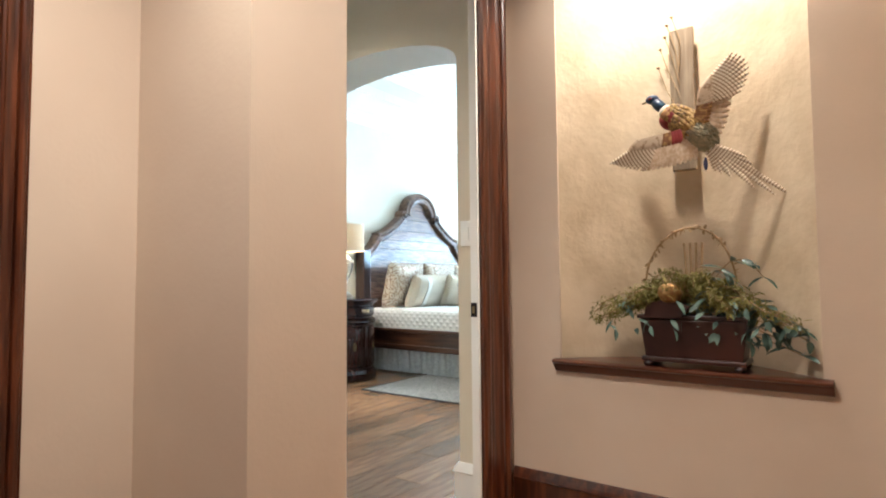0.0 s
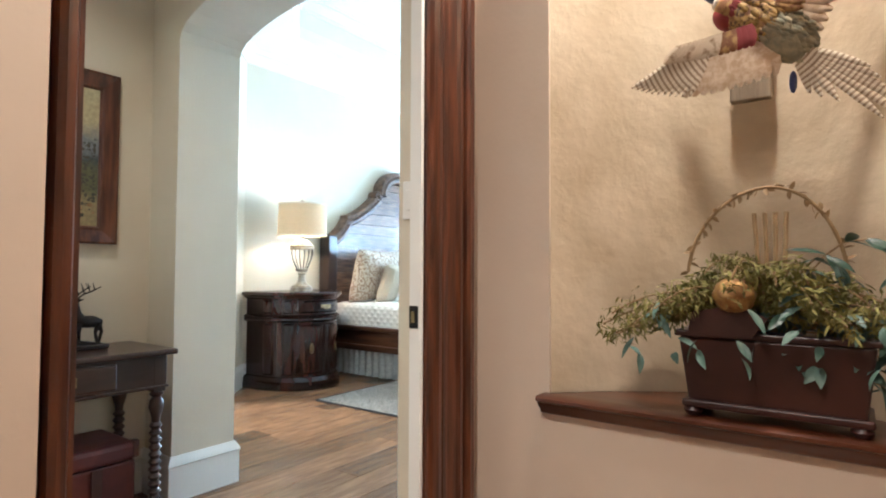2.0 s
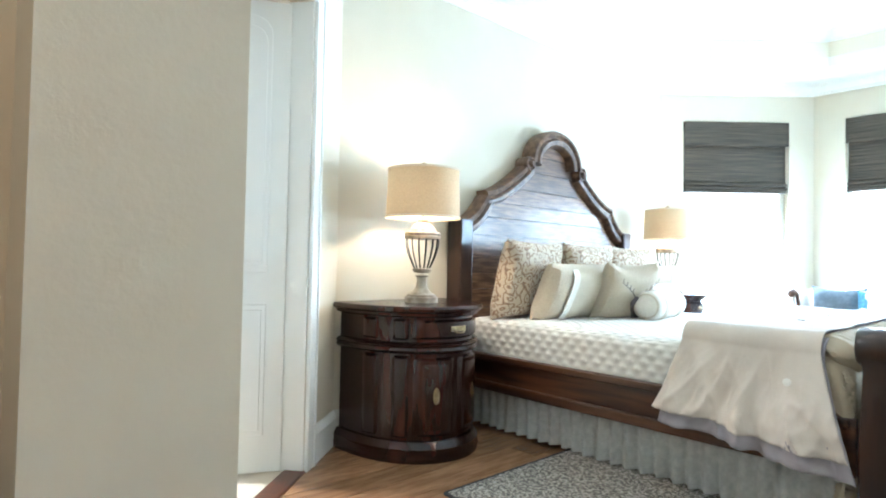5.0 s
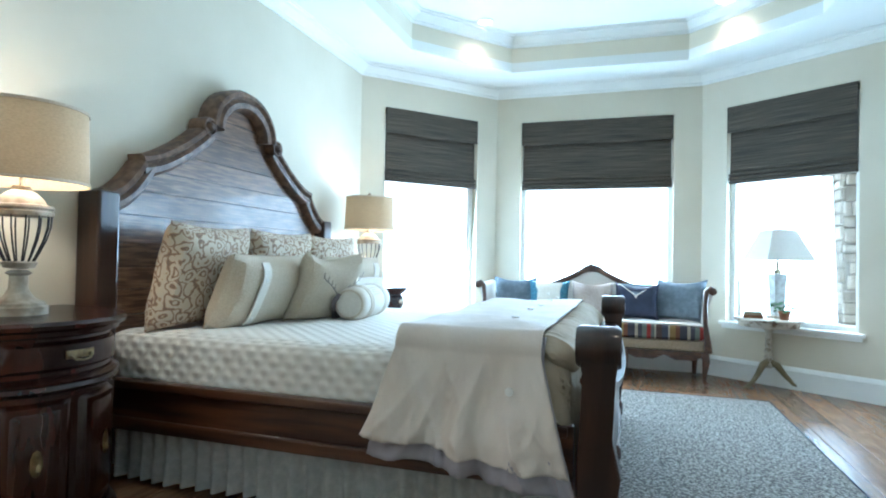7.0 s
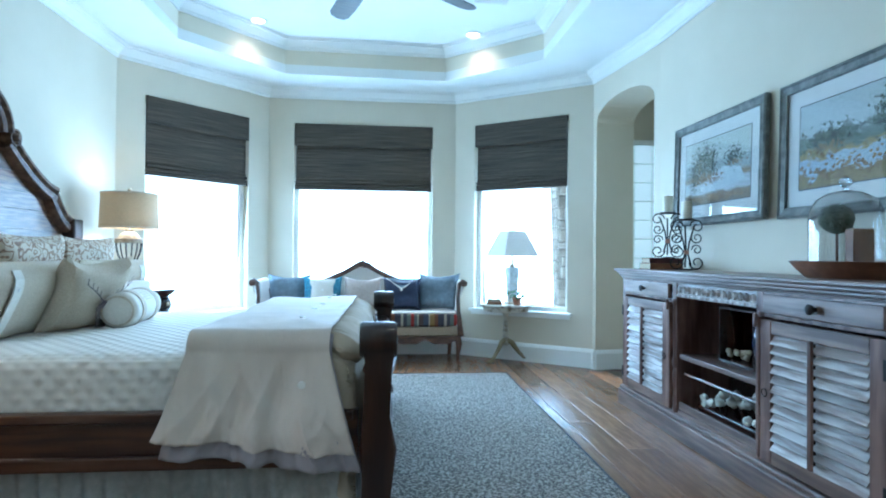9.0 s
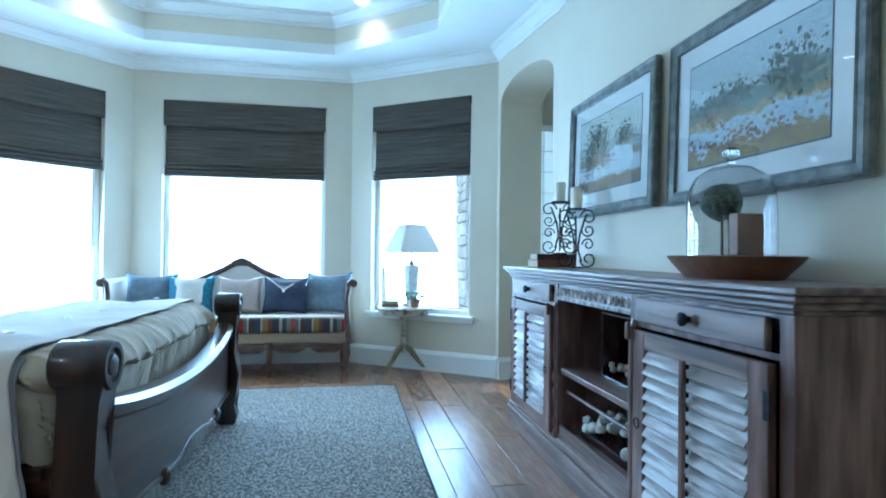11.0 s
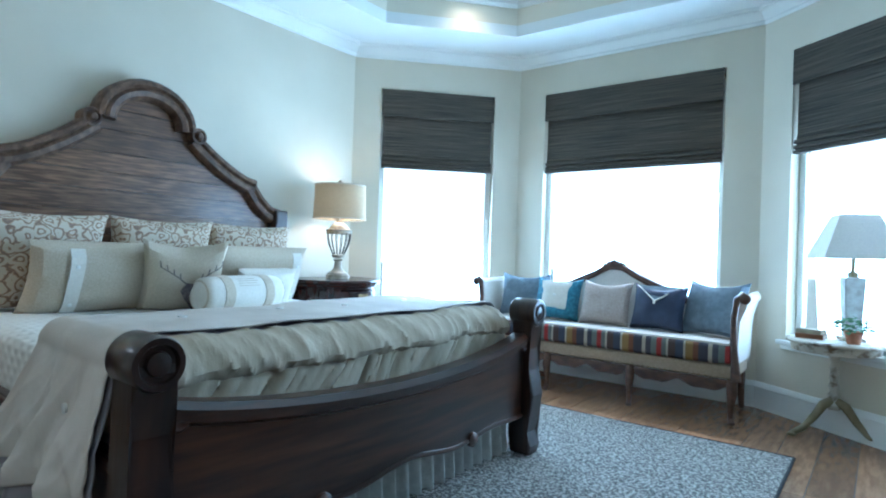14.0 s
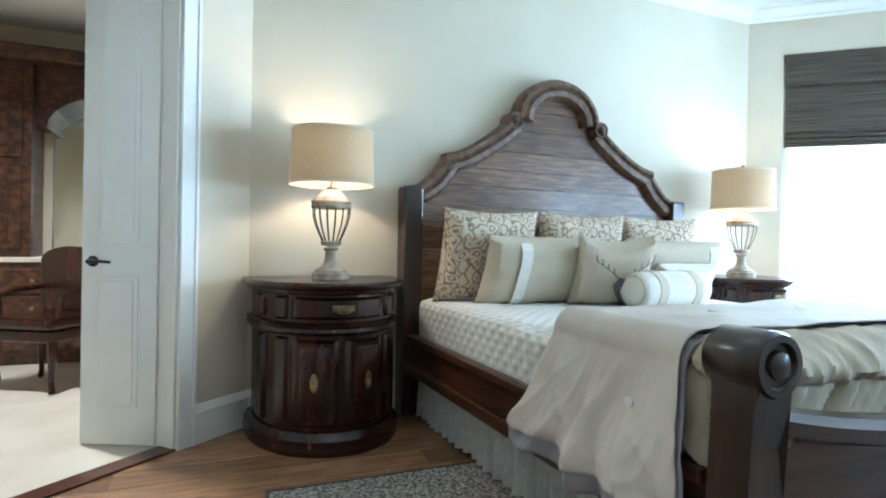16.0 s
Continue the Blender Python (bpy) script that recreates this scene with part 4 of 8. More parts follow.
def sheet(x0, x1, drops, top, foot, fold, seed, nx=80, ny=200, half=1.045, drape=0.0):
    """A cover across the bed: hangs down both long sides and over the foot end."""
    bm = bmesh.new()
    grid = []
    for i in range(nx + 1):
        u = i / nx
        x = x0 + (x1 - x0) * u
        row = []
        d0 = drops[0] + (drops[1] - drops[0]) * u
        total = 2 * half + 2 * d0
        for j in range(ny + 1):
            s = -half - d0 + total * j / ny
            a = abs(s)
            sign = 1 if s > 0 else -1
            r = 0.09
            if a < half - r:
                y, z, hang = s, top, 0.0
            elif a < half - r + r * math.pi / 2:
                q = (a - half + r) / r
                y, z, hang = sign * (half - r + r * math.sin(q)), top - r + r * math.cos(q), 0.0
            else:
                hang = a - (half - r + r * math.pi / 2)
                y, z = sign * (half + (0.098 if drape else 0.03) * min(1, hang * 3.2)), top - r - hang
            f = noise.noise(Vector((x * 5.0 + seed, hang * 1.2, sign * 3))) * 0.06 + (abs(math.sin(x * 13 + seed + 1.5 * hang + 2 * noise.noise(Vector((x * 3, hang * 2, 8))))) - 0.5) * 0.05
            y += sign * f * (0.45 if drape else 1.0) * min(1.0, hang * 3.2)
            y += sign * drape * min(1.0, hang * 2.6) * (0.030 * math.sin(x * 27 + 9 * hang * (u - 0.35) + 2.2 * noise.noise(Vector((x * 4, hang * 3, 2)))) + 0.020 * math.sin(x * 61 - 7 * hang + 3 * noise.noise(Vector((x * 6, hang * 3, 5)))) * hang * 2 + 0.046 * (ridge(x * 6.5 + hang * 2.4, hang * 1.5, seed) - 0.3) + 0.024 * (ridge(x * 12 - hang * 3.5, hang * 3.2 + 4, seed + 3) - 0.3) + 0.010 * ridge(x * 26 + hang * 5, hang * 8, seed + 5, 2.0))
            xx = x + hang * (0.28 if u > 0.5 else 0.26) * (1 if u > 0.5 else -1) * abs(2 * u - 1) ** 2
            z += noise.noise(Vector((x * 3 + seed, s * 2.2, 1))) * fold + noise.noise(Vector((x * 9, s * 6, seed))) * fold * 0.35
            over = x - foot
            if over > 0:
                bend = 0.10
                if over < bend * 1.57:
                    xx = foot + bend * math.sin(over / bend)
                    z -= bend * (1 - math.cos(over / bend))
                else:
                    xx, z = foot + bend + 0.002 * math.sin(s * 30 + seed), z - bend - (over - bend * 1.57)
                lean = s * 1.0 + over * 0.75 + 0.05 * noise.noise(Vector((s * 3.1, over * 3, seed)))
                gather = 0.020 * (ridge(lean * 7, over * 1.6, seed + 1, 1.5) - 0.45) + 0.008 * (ridge(lean * 17, over * 3.0 + 3, seed + 2, 1.6) - 0.4) + 0.003 * noise.noise(Vector((lean * 60, over * 9, seed)))
                xx += gather * min(1, max(0, over - 0.02) * 7) + noise.noise(Vector((s * 2.5, over * 2, seed + 5))) * 0.012
            if drape and z < 0.60:
                y = sign * (max(abs(y), half + 0.042) if z < 0.52 else max(abs(y), half + 0.042 * (0.60 - z) / 0.08))
            row.append(bm.verts.new((xx, y, z)))
        grid.append(row)
    for i in range(nx):
        for j in range(ny):
            bm.faces.new((grid[i][j], grid[i + 1][j], grid[i + 1][j + 1], grid[i][j + 1]))
    return bm


def solid(ob, thick):
    md = ob.modifiers.new("thickness", "SOLIDIFY")
    md.thickness, md.offset = thick, 1.0
    return ob


dv = thing("duvet", "sage cotton duvet gathered at the foot of the bed", "duvet", pose(-4.6, 6.63, 0.0) @ Matrix.Diagonal((1.018, 1, 1, 1)))
solid(part("cover", sheet(1.72, 2.78, (0.17, 0.17), 0.755, 2.17, 0.006, 3.0, 110, 560, half=0.99), DUVET, dv, "", True), 0.03)
tw = thing("coverlet", "cream folded coverlet draped over the bed end", "coverlet", pose(-4.6, 6.63, 0.0) @ Matrix.Diagonal((1.018, 1, 1, 1)))
solid(part("cloth", sheet(1.63, 2.20, (0.37, 0.45), 0.83, 9.0, 0.016, 11.0, nx=110, ny=330, drape=1.0), THROW, tw, "", True), 0.005)
LINING = mat("mauve_grey_lining", (0.33, 0.30, 0.32), 0.85, (0.38, 0.35, 0.37), 8.0)
solid(part("lining", sheet(1.68, 2.21, (0.41, 0.50), 0.805, 9.0, 0.014, 11.0, half=1.033, drape=1.0), LINING, tw, "mauve grey lining edge", True), 0.006)


def ruched_fold():
    """The turned-back duvet edge: a soft oval fold with fine slanting gathers."""
    bm = bmesh.new()
    n, m = 520, 20
    rings = []
    for k in range(n + 1):
        y = -1.02 + 2.04 * k / n
        end = min(1.0, (1 - abs(2 * k / n - 1)) * 14 + 0.15)
        slow = noise.noise(Vector((y * 2.3, 4, 0)))
        ring = []
        for i in range(m):
            a = 2 * math.pi * i / m
            lean = y + 0.035 * a
            pucker = 0.88 + 0.17 * ridge(lean * 7, a * 0.4, 3, 1.5) + 0.07 * ridge(lean * 18, a * 0.7, 8, 1.6)
            r = pucker * end
            x = 2.238 + 0.012 * slow + (0.092 + 0.016 * slow) * math.cos(a) * r
            z = 0.757 - 0.02 * slow + 0.064 * math.sin(a) * r - 0.35 * max(0.0, x - 2.2)
            ring.append(bm.verts.new((x, y, z)))
        rings.append(ring)
    for p, q in zip(rings, rings[1:]):
        for i in range(m):
            j = (i + 1) % m
            bm.faces.new((p[i], p[j], q[j], q[i]))
    bm.faces.new(rings[0][::-1])
    bm.faces.new(rings[-1])
    return bm


part("rolled_edge", ruched_fold(), DUVET, tw, "ruched sage fold", True)
for s, z in ((0.0, 0.84), (-0.35, 0.845), (0.4, 0.845), (-0.75, 0.84), (0.75, 0.84)):
    part("button", lathe([(0, 0), (0.016, 0), (0.016, 0.006), (0, 0.008)], 12, None, pose(2.05, s, z + 0.012)), PEARL, tw, "round pearl button")
for z in (0.62, 0.5):
    part("button", lathe([(0, 0), (0.016, 0), (0.016, 0.006), (0, 0.008)], 12, None, pose(2.10, -1.115, z, 90)), PEARL, tw, "round pearl button")


def pillow(name, label, w, h, d, x, y, z, lean, turn, material, group="", seed=0, pinch=0.08, sag=0.0):
    p = thing(name, label, "pillow", pose(x, y, z, 0, 0, 0) @ Matrix.Rotation(radians(90 + turn), 4, "Z") @ Matrix.Rotation(radians(lean), 4, "X"), group)
    part("cover", cushion(w, h, d, pinch, 16, sag, seed), material, p, "", True)
    return p


for k, y in enumerate((5.97, 6.62, 7.24)):
    pillow("euro_pillow", "square damask pillow in brown and cream at headboard", 0.64, 0.56, 0.2, -4.30, y, 0.715, 14, (4, 0, -3)[k], DAMASK, "damask pillows", k)
for k, (y, x, t) in enumerate(((6.19, -4.10, 3), (7.18, -4.12, -5))):
    p = pillow("king_sham", "grey linen sham pillow with a buttoned ivory strip", 0.74, 0.42, 0.2, x, y, 0.72, 24, t, SHAM, "linen shams", 5 + k)
    sx = (-0.17, 0.26)[k]
    strip = bmesh.new()
    rows = []
    for i in range(13):
        v = -0.95 + 1.9 * i / 12
        u = sx / 0.4
        th = ((1 - u ** 4) * (1 - v ** 4)) ** 0.45 * 0.1 + 0.012
        rows.append([strip.verts.new((sx + q, -th, 0.21 + v * 0.21 * 0.94)) for q in (-0.035, 0.035)])
    for a, b in zip(rows, rows[1:]):
        strip.faces.new((a[0], a[1], b[1], b[0]))
    solid(part("strip", strip, IVORY, p, "ivory buttoned strip"), 0.006)
    for i in range(3):
        part("button", lathe([(0, 0), (0.011, 0), (0.011, 0.006), (0, 0.008)], 10, None, pose(sx, -0.108, 0.1 + 0.11 * i, 90)), PEARL, p)
p = pillow("deer_pillow", "square oatmeal pillow printed with a charcoal stag", 0.46, 0.46, 0.18, -3.92, 6.60, 0.72, 26, -18, SHAM, "", 9, 0.10, 0.05)


def stag_print():
    """A flat printed shape: muzzle, ears, neck and branching antlers."""
    bm = bmesh.new()

    def flat(points):
        bm.faces.new([bm.verts.new((x, -0.09 * ((1 - (x / 0.23) ** 4) * (1 - ((z - 0.23) / 0.23) ** 4)) ** 0.45 - 0.030, z - 0.01)) for x, z in points])

    flat([(-0.03, 0.20), (0.0, 0.13), (0.035, 0.12), (0.05, 0.18), (0.045, 0.24), (0.0, 0.25)])
    flat([(0.0, 0.14), (0.05, 0.05), (0.12, 0.04), (0.12, 0.12), (0.06, 0.20)])
    flat([(0.045, 0.235), (0.10, 0.245), (0.06, 0.21)])
    for s in (-1, 1):
        base = Vector((0.02 + 0.02 * s, 0.24))
        last = base
        for k in range(4):
            nxt = base + Vector((s * 0.035 * (k + 1), 0.035 * (k + 1) ** 0.8))
            flat([(last.x - 0.006, last.y), (last.x + 0.006, last.y), (nxt.x + 0.005, nxt.y), (nxt.x - 0.005, nxt.y)])
            flat([(nxt.x - 0.004, nxt.y), (nxt.x + 0.004, nxt.y), (nxt.x + s * 0.005 + 0.003, nxt.y + 0.035), (nxt.x + s * 0.005 - 0.003, nxt.y + 0.035)])
            last = nxt
    return bm


part("stag_print", stag_print(), INK, p, "charcoal printed stag head")
p = pillow("lumbar_pillow", "small ivory oblong pillow on the bed", 0.42, 0.26, 0.14, -3.93, 7.16, 0.72, 24, -6, IVORY, "", 12)


def bolster():
    b = thing("bolster_pillow", "round ivory bolster pillow with tan bands", "pillow", pose(-3.70, 6.86, 0.815) @ pose(0, 0, 0, 0, 0, 8))
    prof = [(0, -0.29), (0.05, -0.29), (0.085, -0.284), (0.10, -0.268), (0.105, -0.24), (0.108, 0), (0.105, 0.24), (0.10, 0.268), (0.085, 0.284), (0.05, 0.29), (0, 0.29)]
    part("cover", lathe(prof, 28, None, pose(0, 0, 0, 90)), IVORY, b, "", True)
    for y in (-0.15, 0.15):
        part("band", lathe([(0.1075, y - 0.035), (0.1105, y - 0.033), (0.1105, y + 0.033), (0.1075, y + 0.035)], 28, None, pose(0, 0, 0, 90), cap=False), SHAM, b, "tan woven band", True)
    for y in (-0.286, 0.286):
        part("piping", lathe([(0.078, y - 0.006), (0.088, y), (0.078, y + 0.006)], 24, None, pose(0, 0, 0, 90), cap=False), SHAM, b, "tan piping", True)
    for k in range(4):
        part("script_bar", box((0.1075 * math.cos(0.5 + 0.16 * k), -0.08, 0.1075 * math.sin(0.5 + 0.16 * k)), (0.1075 * math.cos(0.5 + 0.16 * k) + 0.003, 0.07 - 0.02 * (k % 2), 0.1075 * math.sin(0.5 + 0.16 * k) + 0.003)), SHAM, b)


bolster()

# ---- nightstands and lamps ----


def oval(profile, w, d, steps=30, arc=(0, 180)):
    """Half-oval solid with its flat back on x = 0; profile of (grow, z)."""
    bm = bmesh.new()
    rings = []
    for g, z in profile:
        ring = []
        for k in range(steps + 1):
            a = radians(arc[0] + (arc[1] - arc[0]) * k / steps)
            ring.append(bm.verts.new(((d + g) * math.sin(a) ** 0.8 if math.sin(a) > 1e-6 else 0.0, -(w + g) * math.cos(a), z)))
        rings.append(ring)
    for p, q in zip(rings, rings[1:]):
        for k in range(steps):
            bm.faces.new((p[k], p[k + 1], q[k + 1], q[k]))
        bm.faces.new((p[-1], p[0], q[0], q[-1]))
    bm.faces.new(rings[0][::-1])
    bm.faces.new(rings[-1])
    return bm


def oval_panel(a0, a1, z0, z1, w, d, g0, g1, steps=10):
    """A raised curved panel on the oval front."""
    bm = bmesh.new()

    def at(a, z, g):
        r = radians(a)
        return bm.verts.new(((d + g) * math.sin(r) ** 0.8, -(w + g) * math.cos(r), z))

    cols = []
    for k in range(steps + 1):
        a = a0 + (a1 - a0) * k / steps
        e = 1.0 if 0 < k < steps else 0.0
        cols.append([at(a, z0, g0), at(a, z0 + 0.015, g0 + (g1 - g0) * e), at(a, z1 - 0.015, g0 + (g1 - g0) * e), at(a, z1, g0)])
    for p, q in zip(cols, cols[1:]):
        for i in range(3):
            bm.faces.new((p[i], p[i + 1], q[i + 1], q[i]))
        bm.faces.new((p[3], p[0], q[0], q[3]))
    bm.faces.new(cols[0])
    bm.faces.new(cols[-1][::-1])
    return bm


def nightstand():
    w, d = 0.385, 0.60
    ns = thing("nightstand", "dark cherry half-oval nightstand with brass pulls", "nightstand", None, "bedside tables")
    part("base", oval([(0.0, 0), (0.035, 0), (0.04, 0.03), (0.03, 0.06), (0.035, 0.075), (0.02, 0.095), (0.01, 0.11), (0, 0.112)], w, d), DARKWOOD, ns, "", True)
    part("body", oval([(-0.005, 0.1125), (-0.005, 0.585)], w, d), DARKWOOD, ns, "", True)
    part("waist_molding", oval([(0, 0.585), (0.015, 0.59), (0.028, 0.605), (0.02, 0.62), (0.03, 0.632), (0.01, 0.645), (0, 0.65)], w, d), DARKWOOD, ns, "", True)
    part("drawer_case", oval([(-0.003, 0.6505), (-0.003, 0.785)], w, d), DARKWOOD, ns, "", True)
    part("top", oval([(0.0, 0.7855), (0.025, 0.795), (0.03, 0.81), (0.05, 0.82), (0.055, 0.835), (0.045, 0.848), (0.0, 0.85)], w, d), DARKWOOD, ns, "", True)
    dr = part("drawer_front", oval_panel(52, 128, 0.665, 0.775, w, d, -0.004, 0.014, 16), DARKWOOD, ns, "", True)
    part("pull_plate", box((d + 0.012, -0.055, 0.708), (d + 0.017, 0.055, 0.738), None, 0.002), BRASS, dr, "aged brass bail pull")
    part("bail", tube([(d + 0.018, -0.04, 0.72), (d + 0.032, -0.03, 0.706), (d + 0.036, 0, 0.702), (d + 0.032, 0.03, 0.706), (d + 0.018, 0.04, 0.72)], 0.004, 6), BRASS, dr, "", True)
    for a0, a1, h in ((53, 88, 1), (92, 127, -1)):
        dd = part("door_panel", oval_panel(a0, a1, 0.135, 0.565, w, d, -0.006, 0.012, 10), DARKWOOD, ns, "", True)
        part("inner_panel", oval_panel(a0 + 6, a1 - 6, 0.165, 0.535, w, d, 0.008, 0.02, 8), DARKWOOD, dd, "", True)
        a = radians((a0 + a1) / 2)
        px, py = (d + 0.018) * math.sin(a) ** 0.8, -(w + 0.018) * math.cos(a)
        esc = lathe([(0, 0), (0.016, 0.002), (0.02, 0.006), (0.012, 0.009), (0, 0.01)], 10, None, pose(px, py, 0.36, 0, 90, math.degrees(a) - 90) @ Matrix.Diagonal((2.4, 1, 1, 1)))
        part("escutcheon", esc, BRASS, dd, "aged brass drop pull", True)
        part("drop", lathe([(0, 0), (0.008, 0.01), (0.005, 0.03), (0, 0.035)], 8, None, pose(px + 0.014, py, 0.325)), BRASS, dd, "", True)
    for a in (22, 44, 136, 158):
        for z0, z1 in ((0.125, 0.575), (0.658, 0.78)):
            part("pilaster", oval_panel(a - 6, a + 6, z0, z1, w, d, -0.006, 0.012, 6), DARKWOOD, ns, "", True)
    return ns


NS = nightstand()
NS.matrix_basis = pose(-4.585, 5.06, 0.0)
copy_thing(NS, pose(-4.585, 8.17, 0.0))


def urn_lamp():
    lp = thing("table_lamp", "whitewashed urn lamp with wire cage, linen drum shade", "lamp", None, "bedside lamps")
    part("base", lathe([(0, 0), (0.10, 0), (0.10, 0.03), (0.088, 0.036), (0.088, 0.045), (0.06, 0.058), (0.045, 0.075), (0.032, 0.10), (0.03, 0.15), (0.045, 0.16), (0.03, 0.17), (0, 0.172)], 24), WHITEWASH, lp, "", True)
    part("cup", lathe([(0, 0.172), (0.05, 0.18), (0.06, 0.20), (0.05, 0.205), (0, 0.206)], 20), WHITEWASH, lp, "", True)
    for k in range(14):
        a = 2 * math.pi * k / 14
        pts = [(r * math.cos(a), r * math.sin(a), z) for r, z in ((0.045, 0.2), (0.062, 0.235), (0.085, 0.29), (0.098, 0.34), (0.10, 0.385))]
        part("wire", tube(pts, 0.0032, 5), IRON, lp, "thin dark wire")
    part("collar", lathe([(0.0, 0.38), (0.108, 0.38), (0.11, 0.395), (0.104, 0.402), (0.11, 0.41), (0.108, 0.42), (0.085, 0.425), (0.075, 0.445), (0.05, 0.47), (0.03, 0.48), (0.03, 0.495), (0, 0.5)], 24), WHITEWASH, lp, "", True)
    part("stem", lathe([(0, 0.5), (0.008, 0.5), (0.008, 0.81), (0.016, 0.815), (0.02, 0.83), (0.01, 0.845), (0, 0.85)], 12), WHITEWASH, lp, "", True)
    sh = part("shade", lathe([(0.225, 0.505), (0.215, 0.80)], 40, cap=False), SHADE, lp, "cream linen drum shade", True)
    for z, r in ((0.505, 0.226), (0.79, 0.2165)):
        part("trim_band", lathe([(r, z), (r + 0.003, z), (r + 0.003, z + 0.012), (r, z + 0.012)], 40, cap=False), SHAM, sh, "", True)
    for k in range(3):
        a = 2 * math.pi * k / 3
        part("spoke", tube([(0.006 * math.cos(a), 0.006 * math.sin(a), 0.785), (0.213 * math.cos(a), 0.213 * math.sin(a), 0.79)], 0.0025, 5), IRON, lp)
    return lp


LP = urn_lamp()
LP.matrix_basis = pose(-4.30, 5.06, 0.8505)
copy_thing(LP, pose(-4.31, 8.19, 0.8505))

# ---- rug ----


def make_rug():
    rug = thing("rug", "large grey and tan leopard-patterned woven rug", "rug", pose(-2.305, 6.66, 0.0))
    m = mat("rug_pile", (0.10, 0.10, 0.10), 1.0, bump=0.004, bump_scale=260)
    n, l = m.node_tree.nodes, m.node_tree.links
    n["Principled BSDF"].inputs["Sheen Weight"].default_value = 0.22
    n["Principled BSDF"].inputs["Sheen Roughness"].default_value = 0.35
    co = n.new("ShaderNodeTexCoord")
    a = n.new("ShaderNodeTexNoise")
    a.inputs["Scale"].default_value, a.inputs["Detail"].default_value, a.inputs["Roughness"].default_value = 64, 3, 0.6
    l.new(co.outputs["Object"], a.inputs["Vector"])
    r = n.new("ShaderNodeValToRGB")
    e = r.color_ramp.elements
    e[0].position, e[0].color = 0.36, (0.06, 0.057, 0.056, 1)
    e[1].position, e[1].color = 0.66, (0.48, 0.45, 0.40, 1)
    k = e.new(0.47)
    k.color = (0.10, 0.085, 0.07, 1)
    k = e.new(0.53)
    k.color = (0.32, 0.29, 0.25, 1)
    l.new(a.outputs["Fac"], r.inputs["Fac"])
    l.new(r.outputs["Color"], n["Principled BSDF"].inputs["Base Color"])
    bm = bmesh.new()
    nx, ny = 110, 160
    g = [[None] * (ny + 1) for _ in range(nx + 1)]
    for i in range(nx + 1):
        for j in range(ny + 1):
            x, y = -1.33 + 2.66 * i / nx, -1.98 + 3.96 * j / ny
            g[i][j] = bm.verts.new((x, y, 0.0125 + 0.003 * noise.noise(Vector((x * 40, y * 40, 0)))))
    for i in range(nx):
        for j in range(ny):
            bm.faces.new((g[i][j], g[i + 1][j], g[i + 1][j + 1], g[i][j + 1]))
    part("rug_surface", bm, m, rug, "", True)
    part("backing", box((-1.33, -1.98, 0.0), (1.33, 1.98, 0.008)), IRON, rug)
    binding = mat("rug_binding", (0.02, 0.02, 0.022), 0.9, (0.035, 0.035, 0.035), 80)
    for p, q in (((-1.335, -1.985), (1.335, -1.985)), ((1.335, -1.985), (1.335, 1.985)), ((1.335, 1.985), (-1.335, 1.985)), ((-1.335, 1.985), (-1.335, -1.985))):
        part("binding", tube([(*p, 0.0085), (*q, 0.0085)], 0.0083, 6), binding, rug)


make_rug()

# ---- cabinet ----
CABWOOD = mat("weathered_brown_wood", (0.105, 0.053, 0.040), 0.33, (0.29, 0.175, 0.14), 2.4, (6, 6, 0.9), 0.0012, 6, coat=0.3)
CABTOP = mat("weathered_cabinet_top", (0.115, 0.070, 0.054), 0.38, (0.28, 0.19, 0.155), 2.4, (7, 0.7, 9), 0.001, 6, coat=0.15)
SLAT = mat("worn_grey_slat", (0.26, 0.205, 0.18), 0.45, (0.54, 0.51, 0.49), 3.5, (5, 1.0, 9), 0.0012, 14, island=True, mix=(0.42, 0.6))
# near-black tone carrying the shade of the cabinet's recesses
DARKIN = mat("cabinet_shade_tone", (0.028, 0.015, 0.011), 0.6, (0.05, 0.028, 0.02), 4.0)


